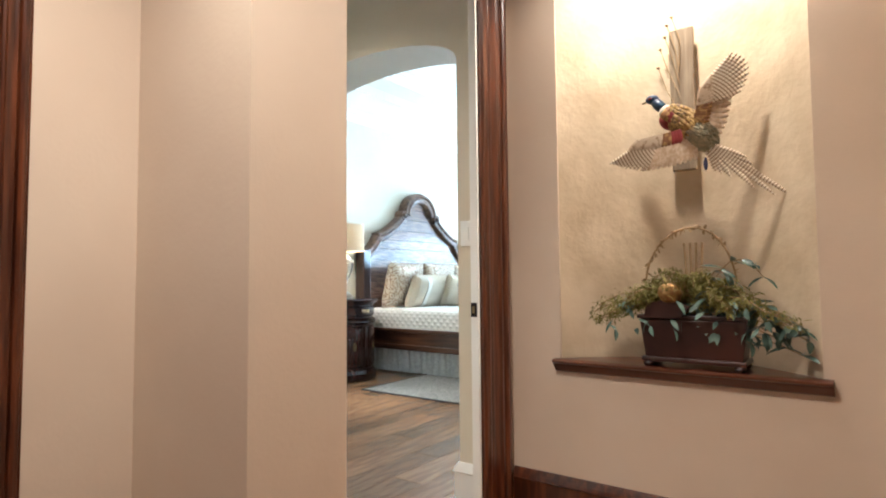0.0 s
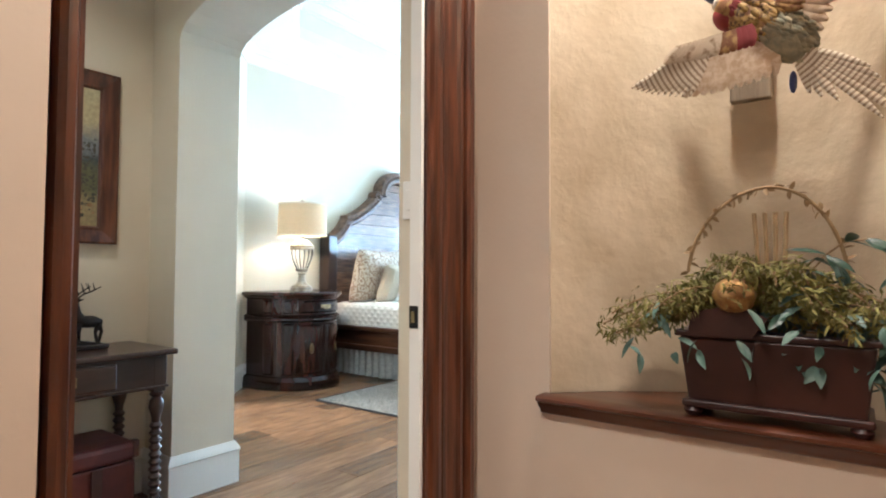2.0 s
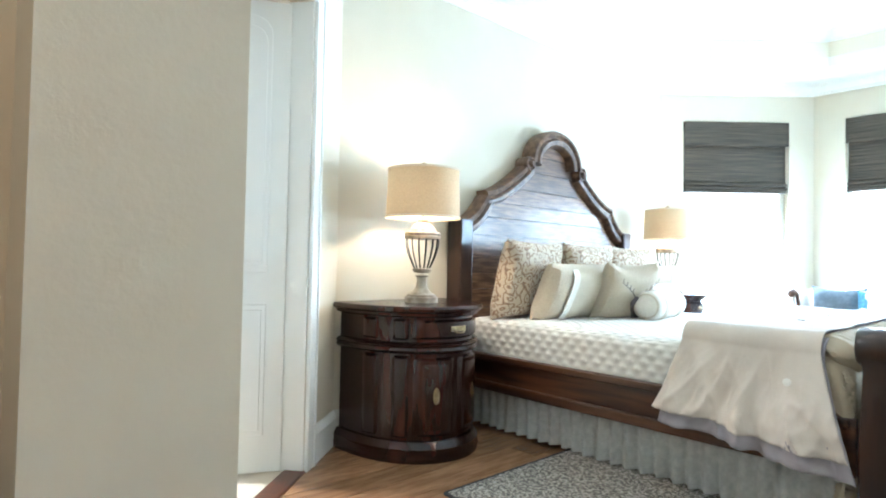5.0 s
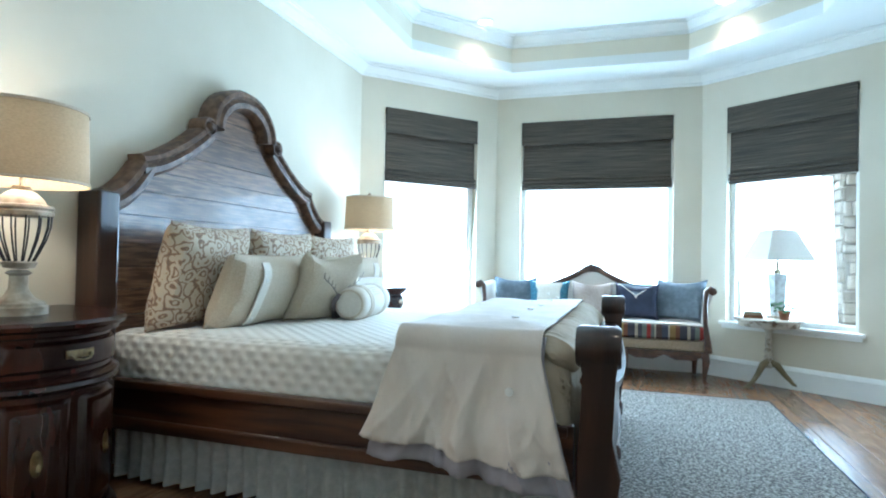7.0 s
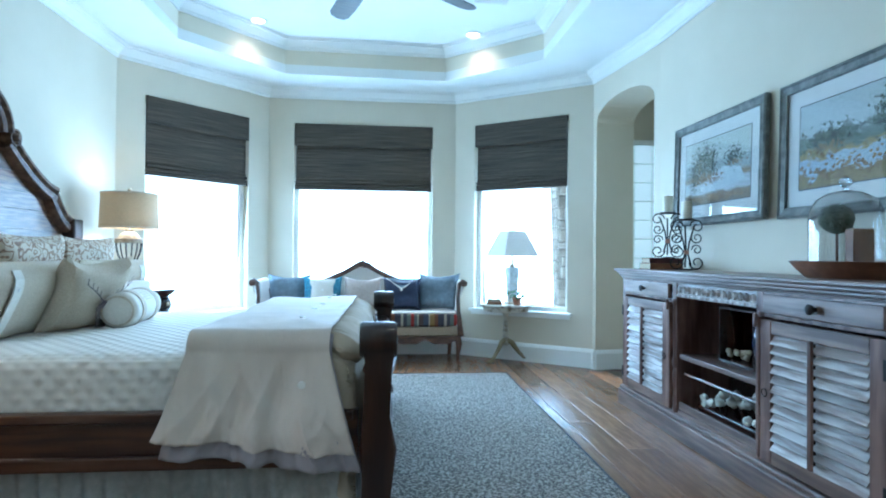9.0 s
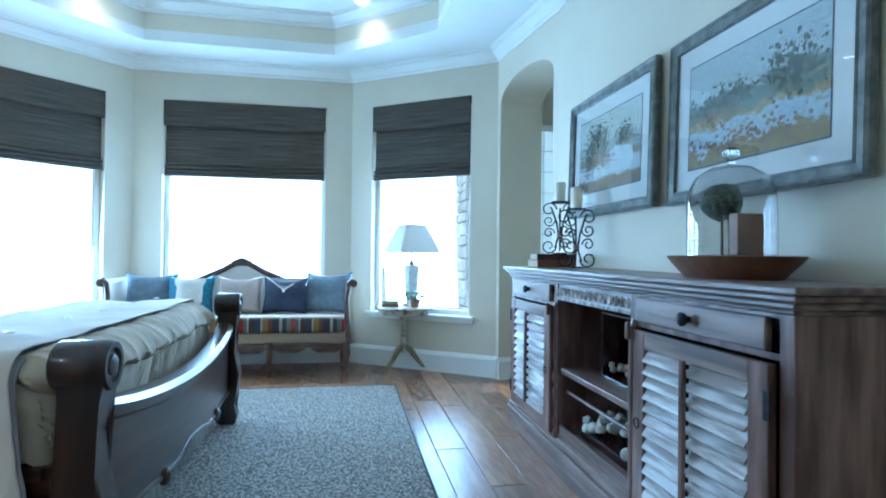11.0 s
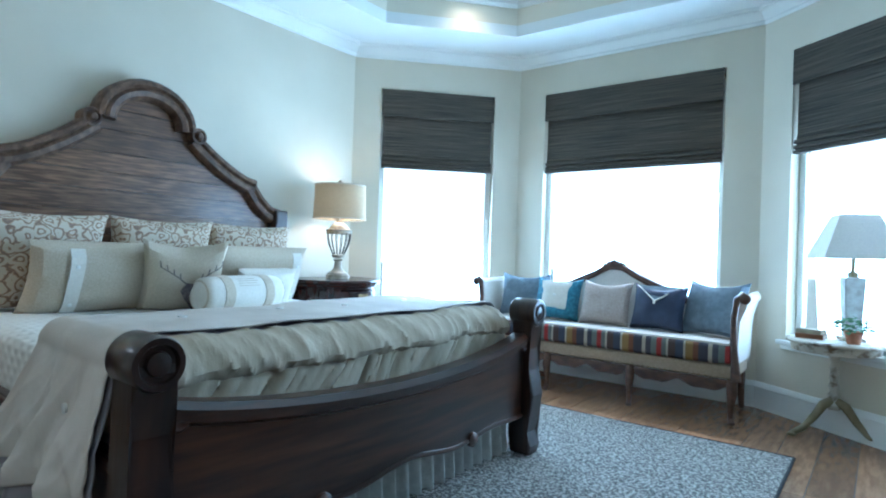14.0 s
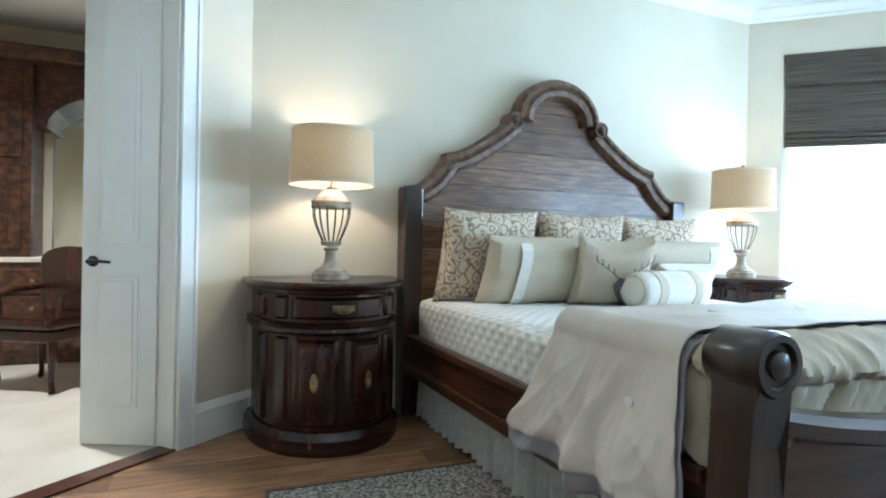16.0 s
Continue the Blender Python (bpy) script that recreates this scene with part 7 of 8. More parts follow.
def ledge():
    s = thing("niche_shelf", "moulded stained wood ledge in the wall niche", "shelf", pose(-0.37, 3.05, 0.66))
    back = []
    for k in range(13):
        u = k / 12
        back.append((-0.475 + 0.95 * u, 0.0 + 0.302 * (1 - abs(2 * u - 1) ** 1.6)))
    own = bmesh.new()
    for z0, z1 in ((0.0005, 0.0405),):
        lo = [own.verts.new((x, y, z0)) for x, y in back]
        hi = [own.verts.new((x, y, z1)) for x, y in back]
        own.faces.new(lo)
        own.faces.new(hi[::-1])
        for k in range(len(lo)):
            j = (k + 1) % len(lo)
            own.faces.new((lo[k], lo[j], hi[j], hi[k]))
    part("ledge_top", own, TRAYWOOD, s)
    prof = [(0.0, -0.014), (0.0, 0.041), (0.05, 0.041), (0.058, 0.036), (0.058, 0.028), (0.046, 0.022), (0.042, 0.012), (0.03, 0.002), (0.026, -0.008), (0.014, -0.012), (0.012, -0.014)]
    part("front_molding", sweep(prof, [(0.505, -0.001, 0), (-0.49, -0.001, 0)]), TRAYWOOD, s, "", True)


ledge()
POT = mat("oxblood_planter", (0.024, 0.006, 0.005), 0.4, (0.050, 0.014, 0.010), 7.0, coat=0.2)
MOSS = mat("feathery_green", (0.12, 0.115, 0.026), 0.85, (0.25, 0.225, 0.06), 20.0)
DEEP = mat("dark_glossy_leaf", (0.018, 0.045, 0.028), 0.4, (0.04, 0.085, 0.055), 20.0)
PALE = mat("blue_green_leaf", (0.06, 0.11, 0.085), 0.5, (0.11, 0.18, 0.145), 20.0)
TWIG = mat("tan_twig", (0.22, 0.14, 0.06), 0.7, (0.32, 0.21, 0.10), 30.0)


def planter():
    p = thing("flower_arrangement", "artificial greenery arrangement in dark red planter", "plant", pose(-0.305, 3.10, 0.7015) @ Matrix.Diagonal((1.12, 1, 1, 1)))
    own = box((-0.17, -0.075, 0.03), (0.17, 0.075, 0.185), None, 0.006)
    for q in own.verts:
        k = 0.9 + 0.1 * (q.co.z - 0.03) / 0.15
        q.co.x, q.co.y = q.co.x * k, q.co.y * k
    pt = part("planter_box", own, POT, p, "dark red wooden planter")
    part("rim", box((-0.178, -0.082, 0.1855), (0.178, 0.082, 0.20), None, 0.004), POT, pt)
    part("base_molding", box((-0.165, -0.08, 0.02), (0.165, 0.08, 0.038), None, 0.005), POT, pt)
    for x in (-0.145, 0.145):
        for y in (-0.062, 0.062):
            part("foot", lathe([(0, 0), (0.012, 0), (0.02, 0.012), (0.013, 0.024), (0, 0.024)], 10, None, Matrix.Translation((x, y, -0.0005))), POT, pt, "", True)
    rng = random.Random(11)

    def clear(x, y):
        return x, min(y, 0.10 - 0.12 * abs(x / 0.45))

    # drooping plumes
    fr = []
    stems = None
    for k in range(60):
        side = rng.uniform(-1, 1)
        lift = rng.uniform(0.10, 0.30) * (1 - 0.5 * abs(side))
        reach = 0.30 * side + rng.uniform(-0.05, 0.05)
        out = rng.uniform(-0.16, 0.02)
        pts = []
        for i in range(9):
            u = i / 8
            x, y = clear(reach * u, out * u)
            pts.append(Vector((x, y, 0.19 + lift * 2.2 * u - (lift * 1.6 + 0.06 * abs(side)) * u * u)))
        stems = tube(pts, 0.0022, 5, stems)
        for i in range(3, 9):
            for q in range(17):
                c = pts[i] + Vector((rng.uniform(-0.022, 0.022), rng.uniform(-0.022, 0.016), rng.uniform(-0.02, 0.022)))
                fr.append((pose(*c, rng.uniform(-60, 60), rng.uniform(-20, 70), rng.uniform(0, 360)), rng.uniform(0.012, 0.028), 0.005, 0.006))
    part("stem_bundle", stems, TWIG, p)
    leaves("plume_fronds", fr, MOSS, p, "yellow-green feathery plumes")
    dk, pl = [], []
    vines = None
    for k in range(17):
        side = rng.choice((-1, 1, 1)) * rng.uniform(0.1, 1.0)
        up = rng.uniform(-0.06, 0.26)
        pts = []
        for i in range(8):
            u = i / 7
            x, y = clear(0.335 * side * u, rng.uniform(-0.09, 0.0) * u)
            pts.append(Vector((x, y, 0.2 + up * math.sin(u * 2.1) - 0.10 * abs(side) * u * u)))
        vines = tube(pts, 0.002, 5, vines)
        target = dk if up > 0.05 else pl
        for i in range(2, 8):
            for q in range(2):
                target.append((pose(*pts[i], rng.uniform(-40, 40), rng.uniform(-20, 55), rng.uniform(180, 360)), rng.uniform(0.045, 0.075), rng.uniform(0.016, 0.026), 0.014))
    for k in range(26):
        x, y = clear(rng.uniform(-0.3, 0.34), -0.09 + rng.uniform(-0.05, 0.03))
        pl.append((pose(x, y, rng.uniform(0.14, 0.27), rng.uniform(-40, 40), rng.uniform(0, 60), rng.uniform(190, 350)), rng.uniform(0.04, 0.062), rng.uniform(0.013, 0.02), 0.016))
    part("vines", vines, TWIG, p)
    leaves("dark_leaves", dk, DEEP, p, "dark glossy green leaves")
    leaves("pale_leaves", pl, PALE, p, "dusty blue-green leaves")
    hoop = [(0.21 * math.cos(radians(a)) * 0.72 - 0.02, 0.03, 0.30 + 0.24 * math.sin(radians(a)) + 0.006 * math.sin(a)) for a in range(10, 175, 6)]
    part("twig_hoop", tube(hoop, 0.004, 6), TWIG, p, "berried twig hoop", True)
    hp = [(pose(*hoop[i], rng.uniform(-90, 90), rng.uniform(-90, 90), rng.uniform(0, 360)), 0.022, 0.01, 0.004) for i in range(len(hoop)) for q in range(2)]
    leaves("hoop_buds", hp, TWIG, p)
    for k in range(4):
        part("bamboo_cane", tube([(-0.02 + 0.012 * k, 0.02, 0.2), (-0.035 + 0.02 * k, 0.03, 0.48)], 0.005, 6), TWIG, p)
    part("bark_cup", prism([(-0.15, 0.19), (-0.03, 0.19), (0.0, 0.235), (-0.06, 0.262), (-0.14, 0.245)], 0.02, Matrix.Translation((0, -0.09, 0))), POT, p)
    own = bmesh.new()
    bmesh.ops.create_icosphere(own, subdivisions=4, radius=0.040)
    for q in own.verts:
        q.co *= 1 + 0.10 * abs(math.sin(math.atan2(q.co.y, q.co.x) * 4 + q.co.z * 60)) * abs(math.cos(q.co.z * 110)) - 0.05
    part("gilded_artichoke", moved(own, pose(-0.06, -0.085, 0.285)), mat("gilded_leaf", (0.42, 0.26, 0.09), 0.55, (0.25, 0.13, 0.05), 60.0, metal=0.6), p, "gilded round pod", True)


planter()


def bird_mount():
    """A plain mounted bird shape with spread wings on a weathered plank."""
    pk = tagged(part("driftwood_plank", box((-0.05, 0, 0), (0.05, 0.025, 0.62), None, 0.006), mat("weathered_plank", (0.20, 0.15, 0.10), 0.9, (0.32, 0.26, 0.18), 4.0, (8, 8, 0.8), 0.003, 20)), "weathered grey driftwood plank on the niche wall", "plank")
    pk.matrix_basis = pose(-0.368, 3.285, 1.50)
    mats = [mat("tan_feather", (0.58, 0.47, 0.34), 0.9, (0.30, 0.20, 0.12), 55.0, mix=(0.52, 0.66)), mat("copper_feather", (0.20, 0.085, 0.03), 0.6, (0.42, 0.25, 0.08), 60.0, mix=(0.45, 0.6)), mat("blue_feather", (0.02, 0.025, 0.10), 0.35, (0.03, 0.07, 0.09), 12.0), mat("white_feather", (0.72, 0.68, 0.60), 0.8), mat("grey_green_feather", (0.22, 0.21, 0.14), 0.8, (0.34, 0.29, 0.18), 60.0), mat("red_feather", (0.22, 0.02, 0.02), 0.6)]
    pale = mat("barred_feather", (0.58, 0.48, 0.35), 0.9)
    nodes, links = pale.node_tree.nodes, pale.node_tree.links
    bars = nodes.new("ShaderNodeTexWave")
    bars.wave_type, bars.rings_direction = "RINGS", "SPHERICAL"
    bars.inputs["Scale"].default_value, bars.inputs["Distortion"].default_value = 26, 0.6
    tone = nodes.new("ShaderNodeValToRGB")
    tone.color_ramp.elements[0].position, tone.color_ramp.elements[1].position = 0.25, 0.55
    tone.color_ramp.elements[0].color, tone.color_ramp.elements[1].color = (0.36, 0.26, 0.17, 1), (0.76, 0.67, 0.53, 1)
    links.new(nodes["Texture Coordinate"].outputs["Object"], bars.inputs["Vector"])
    links.new(bars.outputs["Fac"], tone.inputs["Fac"])
    links.new(tone.outputs["Color"], nodes["Principled BSDF"].inputs["Base Color"])
    mats += [pale, mat("brown_feather", (0.50, 0.36, 0.23), 0.9, (0.66, 0.54, 0.40), 70.0), mat("gold_feather", (0.42, 0.26, 0.07), 0.6, (0.10, 0.05, 0.02), 90.0, mix=(0.5, 0.6))]
    bm = bmesh.new()

    def blob(c, r, m, mi, sub=3):
        got = bmesh.ops.create_icosphere(bm, subdivisions=sub, radius=1.0)
        for q in got["verts"]:
            q.co = Vector(c) + m @ Vector((q.co.x * r[0], q.co.y * r[1], q.co.z * r[2]))
        for f in {f for q in got["verts"] for f in q.link_faces}:
            f.material_index, f.smooth = mi, True

    tilt = Matrix.Rotation(radians(46), 3, "Y")
    blob((-0.005, 0, -0.005), (0.118, 0.05, 0.058), tilt, 1)
    blob((0.035, -0.008, -0.05), (0.085, 0.042, 0.05), tilt, 4)
    blob((-0.066, 0, 0.05), (0.05, 0.038, 0.042), tilt, 1)
    blob((-0.082, 0.004, 0.03), (0.04, 0.032, 0.03), tilt, 5)
    blob((-0.092, 0, 0.078), (0.018, 0.027, 0.029), tilt, 3)
    blob((-0.115, 0, 0.105), (0.042, 0.021, 0.023), tilt, 2)
    blob((-0.142, 0, 0.135), (0.027, 0.02, 0.02), Matrix.Identity(3), 2)
    blob((-0.146, -0.015, 0.135), (0.009, 0.008, 0.007), Matrix.Identity(3), 5)
    blob((-0.171, 0, 0.128), (0.016, 0.0055, 0.0045), Matrix.Rotation(radians(-12), 3, "Y"), 4)

    def feather(a, ang, length, width, y, mi, curve=0.0):
        d = Vector((math.cos(radians(ang)), 0, math.sin(radians(ang))))
        n = Vector((-d.z, 0, d.x))
        rows = []
        for i in range(6):
            u = i / 5
            w = width * (0.55 + 0.45 * math.sin(math.pi * min(1, u * 0.8 + 0.15))) * (0.35 if i == 5 else 1)
            c = Vector(a) + d * length * u + n * curve * u * u
            rows.append((bm.verts.new(c + n * w / 2 + Vector((0, y + 0.003, 0))), bm.verts.new(c + Vector((0, y - 0.002, 0))), bm.verts.new(c - n * w / 2 + Vector((0, y + 0.003, 0)))))
        for p, q in zip(rows, rows[1:]):
            for s in (0, 1):
                f = bm.faces.new((p[s], p[s + 1], q[s + 1], q[s]))
                f.material_index, f.smooth = mi, True

    # wing held up: short inner feathers fan to the side, long ones reach up
    for k in range(9):
        u = k / 8
        feather((0.035 + 0.02 * u, 0, 0.01 + 0.075 * u), -52 + 56 * u, 0.11, 0.036, -0.004 - 0.0025 * k, 7, 0.01)
    for k in range(10):
        u = k / 9
        feather((0.055 + 0.018 * u, 0, 0.075 + 0.07 * u), 6 + 36 * u, 0.145 + 0.035 * math.sin(math.pi * u), 0.021, -0.027 - 0.002 * k, 6, 0.008)
    for k in range(14):
        u = k / 13
        feather((0.03 + 0.03 * u, 0, 0.02 + 0.10 * u), -30 + 74 * u, 0.062, 0.024, -0.05 - 0.0012 * k, 1 if u < 0.45 else 0, 0.006)
    # wing held low and out
    for k in range(11):
        u = k / 10
        feather((0.0 - 0.12 * u, 0, -0.045 - 0.015 * u), 292 - 42 * u, 0.105 + 0.02 * u, 0.038, -0.034 - 0.0022 * k, 7, -0.012)
    for k in range(11):
        u = k / 10
        feather((-0.115 - 0.085 * u, 0, -0.058 - 0.02 * u), 254 - 40 * u, 0.125 - 0.01 * u, 0.019, -0.058 - 0.002 * k, 6, -0.016)
    for k in range(16):
        u = k / 15
        feather((-0.025 - 0.15 * u, 0, -0.03 - 0.022 * u), 286 - 58 * u, 0.055, 0.026, -0.082 - 0.001 * k, 5 if u < 0.18 else (1 if u < 0.4 else 0), -0.006)
    # small overlapping feathers of the back and breast
    rnd = random.Random(4)
    axis = tilt @ Vector((1, 0, 0))
    across = tilt @ Vector((0, 0, 1))
    for k in range(190):
        u, v = -1.05 + 2.05 * k / 189, rnd.uniform(-0.92, 0.92)
        c = axis * (0.115 * u + 0.006) + across * (0.058 * v * math.sqrt(max(0.05, 1 - 0.75 * u * u)))
        lift = -0.052 * math.sqrt(max(0.02, (1 - 0.8 * u * u) * (1 - v * v))) - 0.004
        feather(c, -46 + rnd.uniform(-16, 16), 0.026, 0.017, lift, 4 if u > 0.15 else (8 if u > -0.6 or v > 0 else 5))
    # tail
    for ang, length, wide in ((-62, 0.12, 0.02), (-56, 0.14, 0.022), (-20, 0.17, 0.02), (-26, 0.20, 0.022), (-50, 0.17, 0.022), (-32, 0.25, 0.02), (-44, 0.26, 0.02), (-40, 0.33, 0.019), (-36, 0.40, 0.018)):
        feather((0.055, 0, -0.085), ang, length, wide, -0.012 - 0.0006 * (70 + ang) * 0.5, 6, -0.02)
    blob((0.06, -0.01, -0.165), (0.009, 0.008, 0.028), Matrix.Identity(3), 2, 2)
    me = bpy.data.meshes.new("bird_mount")
    bm.to_mesh(me)
    bm.free()
    for m in mats:
        me.materials.append(m)
    ob = new("bird_mount", me)
    ob.matrix_basis = pose(-0.32, 3.17, 1.66)
    tagged(ob, "mounted game bird ornament with spread wings in niche", "bird mount")


bird_mount()
berries = None
for k, (x, z) in enumerate(((-0.42, 2.14), (-0.45, 2.04), (-0.43, 2.09), (-0.40, 2.17), (-0.46, 1.96))):
    berries = tube([(x, 3.27, z), (x + 0.03, 3.27, z - 0.1), (-0.375, 3.275, z - 0.22)], 0.002, 5, berries)
    berries = lathe([(0, -0.008), (0.008, 0), (0, 0.008)], 8, berries, pose(x, 3.27, z))
tagged(part("dried_sprig", berries, TWIG), "dried twig sprig tucked behind the plank", "twigs")

# ---- foyer console ----
ESPRESSO = mat("espresso_wood", (0.022, 0.010, 0.007), 0.32, (0.045, 0.020, 0.013), 3.0, (5, 0.8, 5), 0.0005, 12, coat=0.35)
CX, CY, CZ = -2.89, 2.41, 0.71


def console():
    c = thing("console_table", "dark wood console table with bobbin turned legs", "table", pose(CX, CY + 0.065, 0))
    part("tabletop", box((0.002, -0.60, 0.686), (0.42, 0.40, 0.71), None, 0.007), ESPRESSO, c)
    part("frieze", box((0.02, -0.565, 0.555), (0.395, 0.365, 0.6855), None, 0.003), ESPRESSO, c)
    part("lower_bead", box((0.012, -0.572, 0.55), (0.403, 0.372, 0.562), None, 0.004), ESPRESSO, c)
    dr = part("drawer_front", box((0.3955, -0.22, 0.572), (0.415, 0.16, 0.672), None, 0.008), ESPRESSO, c)
    part("pull_plate", box((0.4152, -0.075, 0.605), (0.419, 0.015, 0.64), None, 0.002), BRASS, dr, "pierced brass pull plate")
    part("bail", tube([(0.42, -0.06, 0.626), (0.432, -0.055, 0.611), (0.432, -0.005, 0.611), (0.42, 0.0, 0.626)], 0.003, 6), BRASS, dr, "", True)
    prof = [(0, 0.03), (0.022, 0.03), (0.028, 0.05), (0.018, 0.07)]
    z = 0.08
    while z < 0.41:
        prof += [(0.016, z), (0.026, z + 0.014), (0.016, z + 0.028)]
        z += 0.03
    prof += [(0.018, 0.43), (0.03, 0.47), (0.026, 0.50), (0.016, 0.512), (0.03, 0.525), (0.016, 0.535), (0, 0.535)]
    for x in (0.045, 0.37):
        for y in (-0.535, 0.335):
            lg = part("leg", lathe(prof, 16, None, Matrix.Translation((x, y, 0))), ESPRESSO, c, "bobbin turned leg", True)
            part("leg_block", box((x - 0.026, y - 0.026, 0.5355), (x + 0.026, y + 0.026, 0.684), None, 0.003), ESPRESSO, lg)
            part("leg_foot", lathe([(0, 0), (0.02, 0), (0.026, 0.015), (0.018, 0.03), (0, 0.031)], 12, None, Matrix.Translation((x, y, 0))), ESPRESSO, lg, "", True)
    return c


console()


def trunk():
    t = thing("leather_trunk", "low red-brown leather trunk under the console", "trunk", pose(CX, CY + 0.06, 0))
    part("body", box((0.05, -0.55, 0.0), (0.355, 0.27, 0.27), None, 0.01), LEATHERRED, t)
    part("lid", box((0.045, -0.555, 0.2705), (0.362, 0.275, 0.345), None, 0.02), LEATHERRED, t)
    for y in (-0.545, 0.265):
        part("corner_cap", box((0.325, y - 0.012, 0.28), (0.365, y + 0.014, 0.348), None, 0.006), LEATHERDARK, t)
    part("clasp", box((0.3625, -0.17, 0.23), (0.37, -0.11, 0.31), None, 0.004), BRASS, t, "brass clasp")
    part("strap", box((0.3605, 0.10, 0.0), (0.366, 0.14, 0.27), None, 0.002), LEATHERDARK, t)


trunk()
DULLGILT = mat("dull_gilt", (0.30, 0.20, 0.08), 0.5, (0.22, 0.14, 0.05), 60.0, metal=0.3)
SPINE = mat("dark_spine_leather", (0.022, 0.007, 0.005), 0.5, (0.04, 0.013, 0.009), 10.0, bump=0.0004, bump_scale=120)
TITLES = ("THE TRAILBLAZERS", "THE RAILROADERS", "THE GUNFIGHTERS", "THE ALASKANS", "THE RANCHERS", "THE PIONEERS", "THE TEXANS", "THE COWBOYS")


def upright_book(k, y):
    b = thing("book", "brown leather-bound book with gilt spine, standing upright", "book", pose(CX + 0.055, y, CZ + 0.0005), "gilt spined book set")
    w = 0.0265
    part("pages", box((0.006, 0.003, 0.004), (0.165, w - 0.003, 0.305)), PAPER, b)
    for q in (0.0, w - 0.0029):
        part("cover", box((0.0, q, 0), (0.172, q + 0.0028, 0.31), None, 0.001), LEATHERDARK, b)
    part("spine", box((0.1722, 0.0, 0.0), (0.178, w, 0.31), None, 0.003), SPINE, b)
    for z0, z1 in ((0.012, 0.020), (0.036, 0.044), (0.052, 0.055), (0.252, 0.255), (0.272, 0.284), (0.297, 0.30)):
        part("gilt_band", box((0.1781, 0.004, z0), (0.1785, w - 0.004, z1)), DULLGILT, b)
    cu = bpy.data.curves.new("title", "FONT")
    cu.body, cu.size, cu.align_x, cu.align_y, cu.extrude = TITLES[k], 0.0105, "CENTER", "CENTER", 0.0002
    ob = new("title", cu)
    ob.parent = b
    ob.matrix_basis = pose(0.1784, w / 2, 0.185, 90, 0, 90) @ Matrix.Rotation(radians(-90), 4, "Z")
    cu.materials.append(DULLGILT)
    return b


for k in range(8):
    upright_book(k, CY - 0.085 + 0.0272 * k)


def stag_bookend(m, label):
    """One plain cast shape."""
    bm = box((-0.05, -0.075, 0), (0.05, 0.075, 0.018), None, 0.005)
    bm = prism([(-0.07, 0.018), (0.072, 0.018), (0.072, 0.10), (0.062, 0.10), (0.05, 0.045), (0.0, 0.03)], 0.06, Matrix.Rotation(radians(90), 4, "Z") @ Matrix.Translation((0, -0.03, 0)), bm)
    bm = tube([(0, -0.06, 0.105), (0, -0.03, 0.11), (0, 0.01, 0.113), (0, 0.03, 0.125)], [0.014, 0.025, 0.026, 0.02], 10, bm)
    bm = tube([(0, 0.02, 0.12), (0, 0.035, 0.15), (0, 0.04, 0.185), (0, 0.045, 0.195)], [0.024, 0.017, 0.013, 0.013], 10, bm)
    bm = tube([(0, 0.03, 0.2), (0, 0.055, 0.198), (0, 0.08, 0.188)], [0.012, 0.014, 0.007], 8, bm)
    for x, y, lean in ((0.012, -0.052, -0.015), (-0.012, -0.045, 0.012), (0.012, 0.02, 0.0), (-0.012, 0.024, 0.03)):
        bm = tube([(x, y, 0.105), (x, y + lean, 0.065), (x, y + lean * 0.3, 0.02)], [0.013, 0.007, 0.006], 7, bm)
    for s in (-1, 1):
        bm = tube([(s * 0.006, 0.04, 0.205), (s * 0.022, 0.02, 0.228), (s * 0.04, -0.005, 0.24), (s * 0.05, -0.035, 0.258)], [0.004, 0.0035, 0.003, 0.002], 6, bm)
        for y, z, up in ((0.02, 0.228, 0.03), (0.0, 0.238, 0.034), (-0.018, 0.248, 0.026)):
            bm = tube([(s * 0.03, y, z), (s * 0.034, y + 0.008, z + up)], [0.003, 0.0015], 5, bm)
        bm = tube([(s * 0.012, 0.03, 0.203), (s * 0.028, 0.022, 0.206)], [0.006, 0.002], 5, bm)
    ob = part("stag_bookend", bm, IRON, None, "", True)
    ob.matrix_basis = m
    return tagged(ob, label, "bookend", "stag bookends")


stag_bookend(pose(CX + 0.14, CY - 0.17, CZ + 0.0005, 0, 0, 0), "dark cast stag bookend beside the books")
stag_bookend(pose(CX + 0.14, CY + 0.215, CZ + 0.0005, 0, 0, 180), "dark cast stag bookend beside the books")


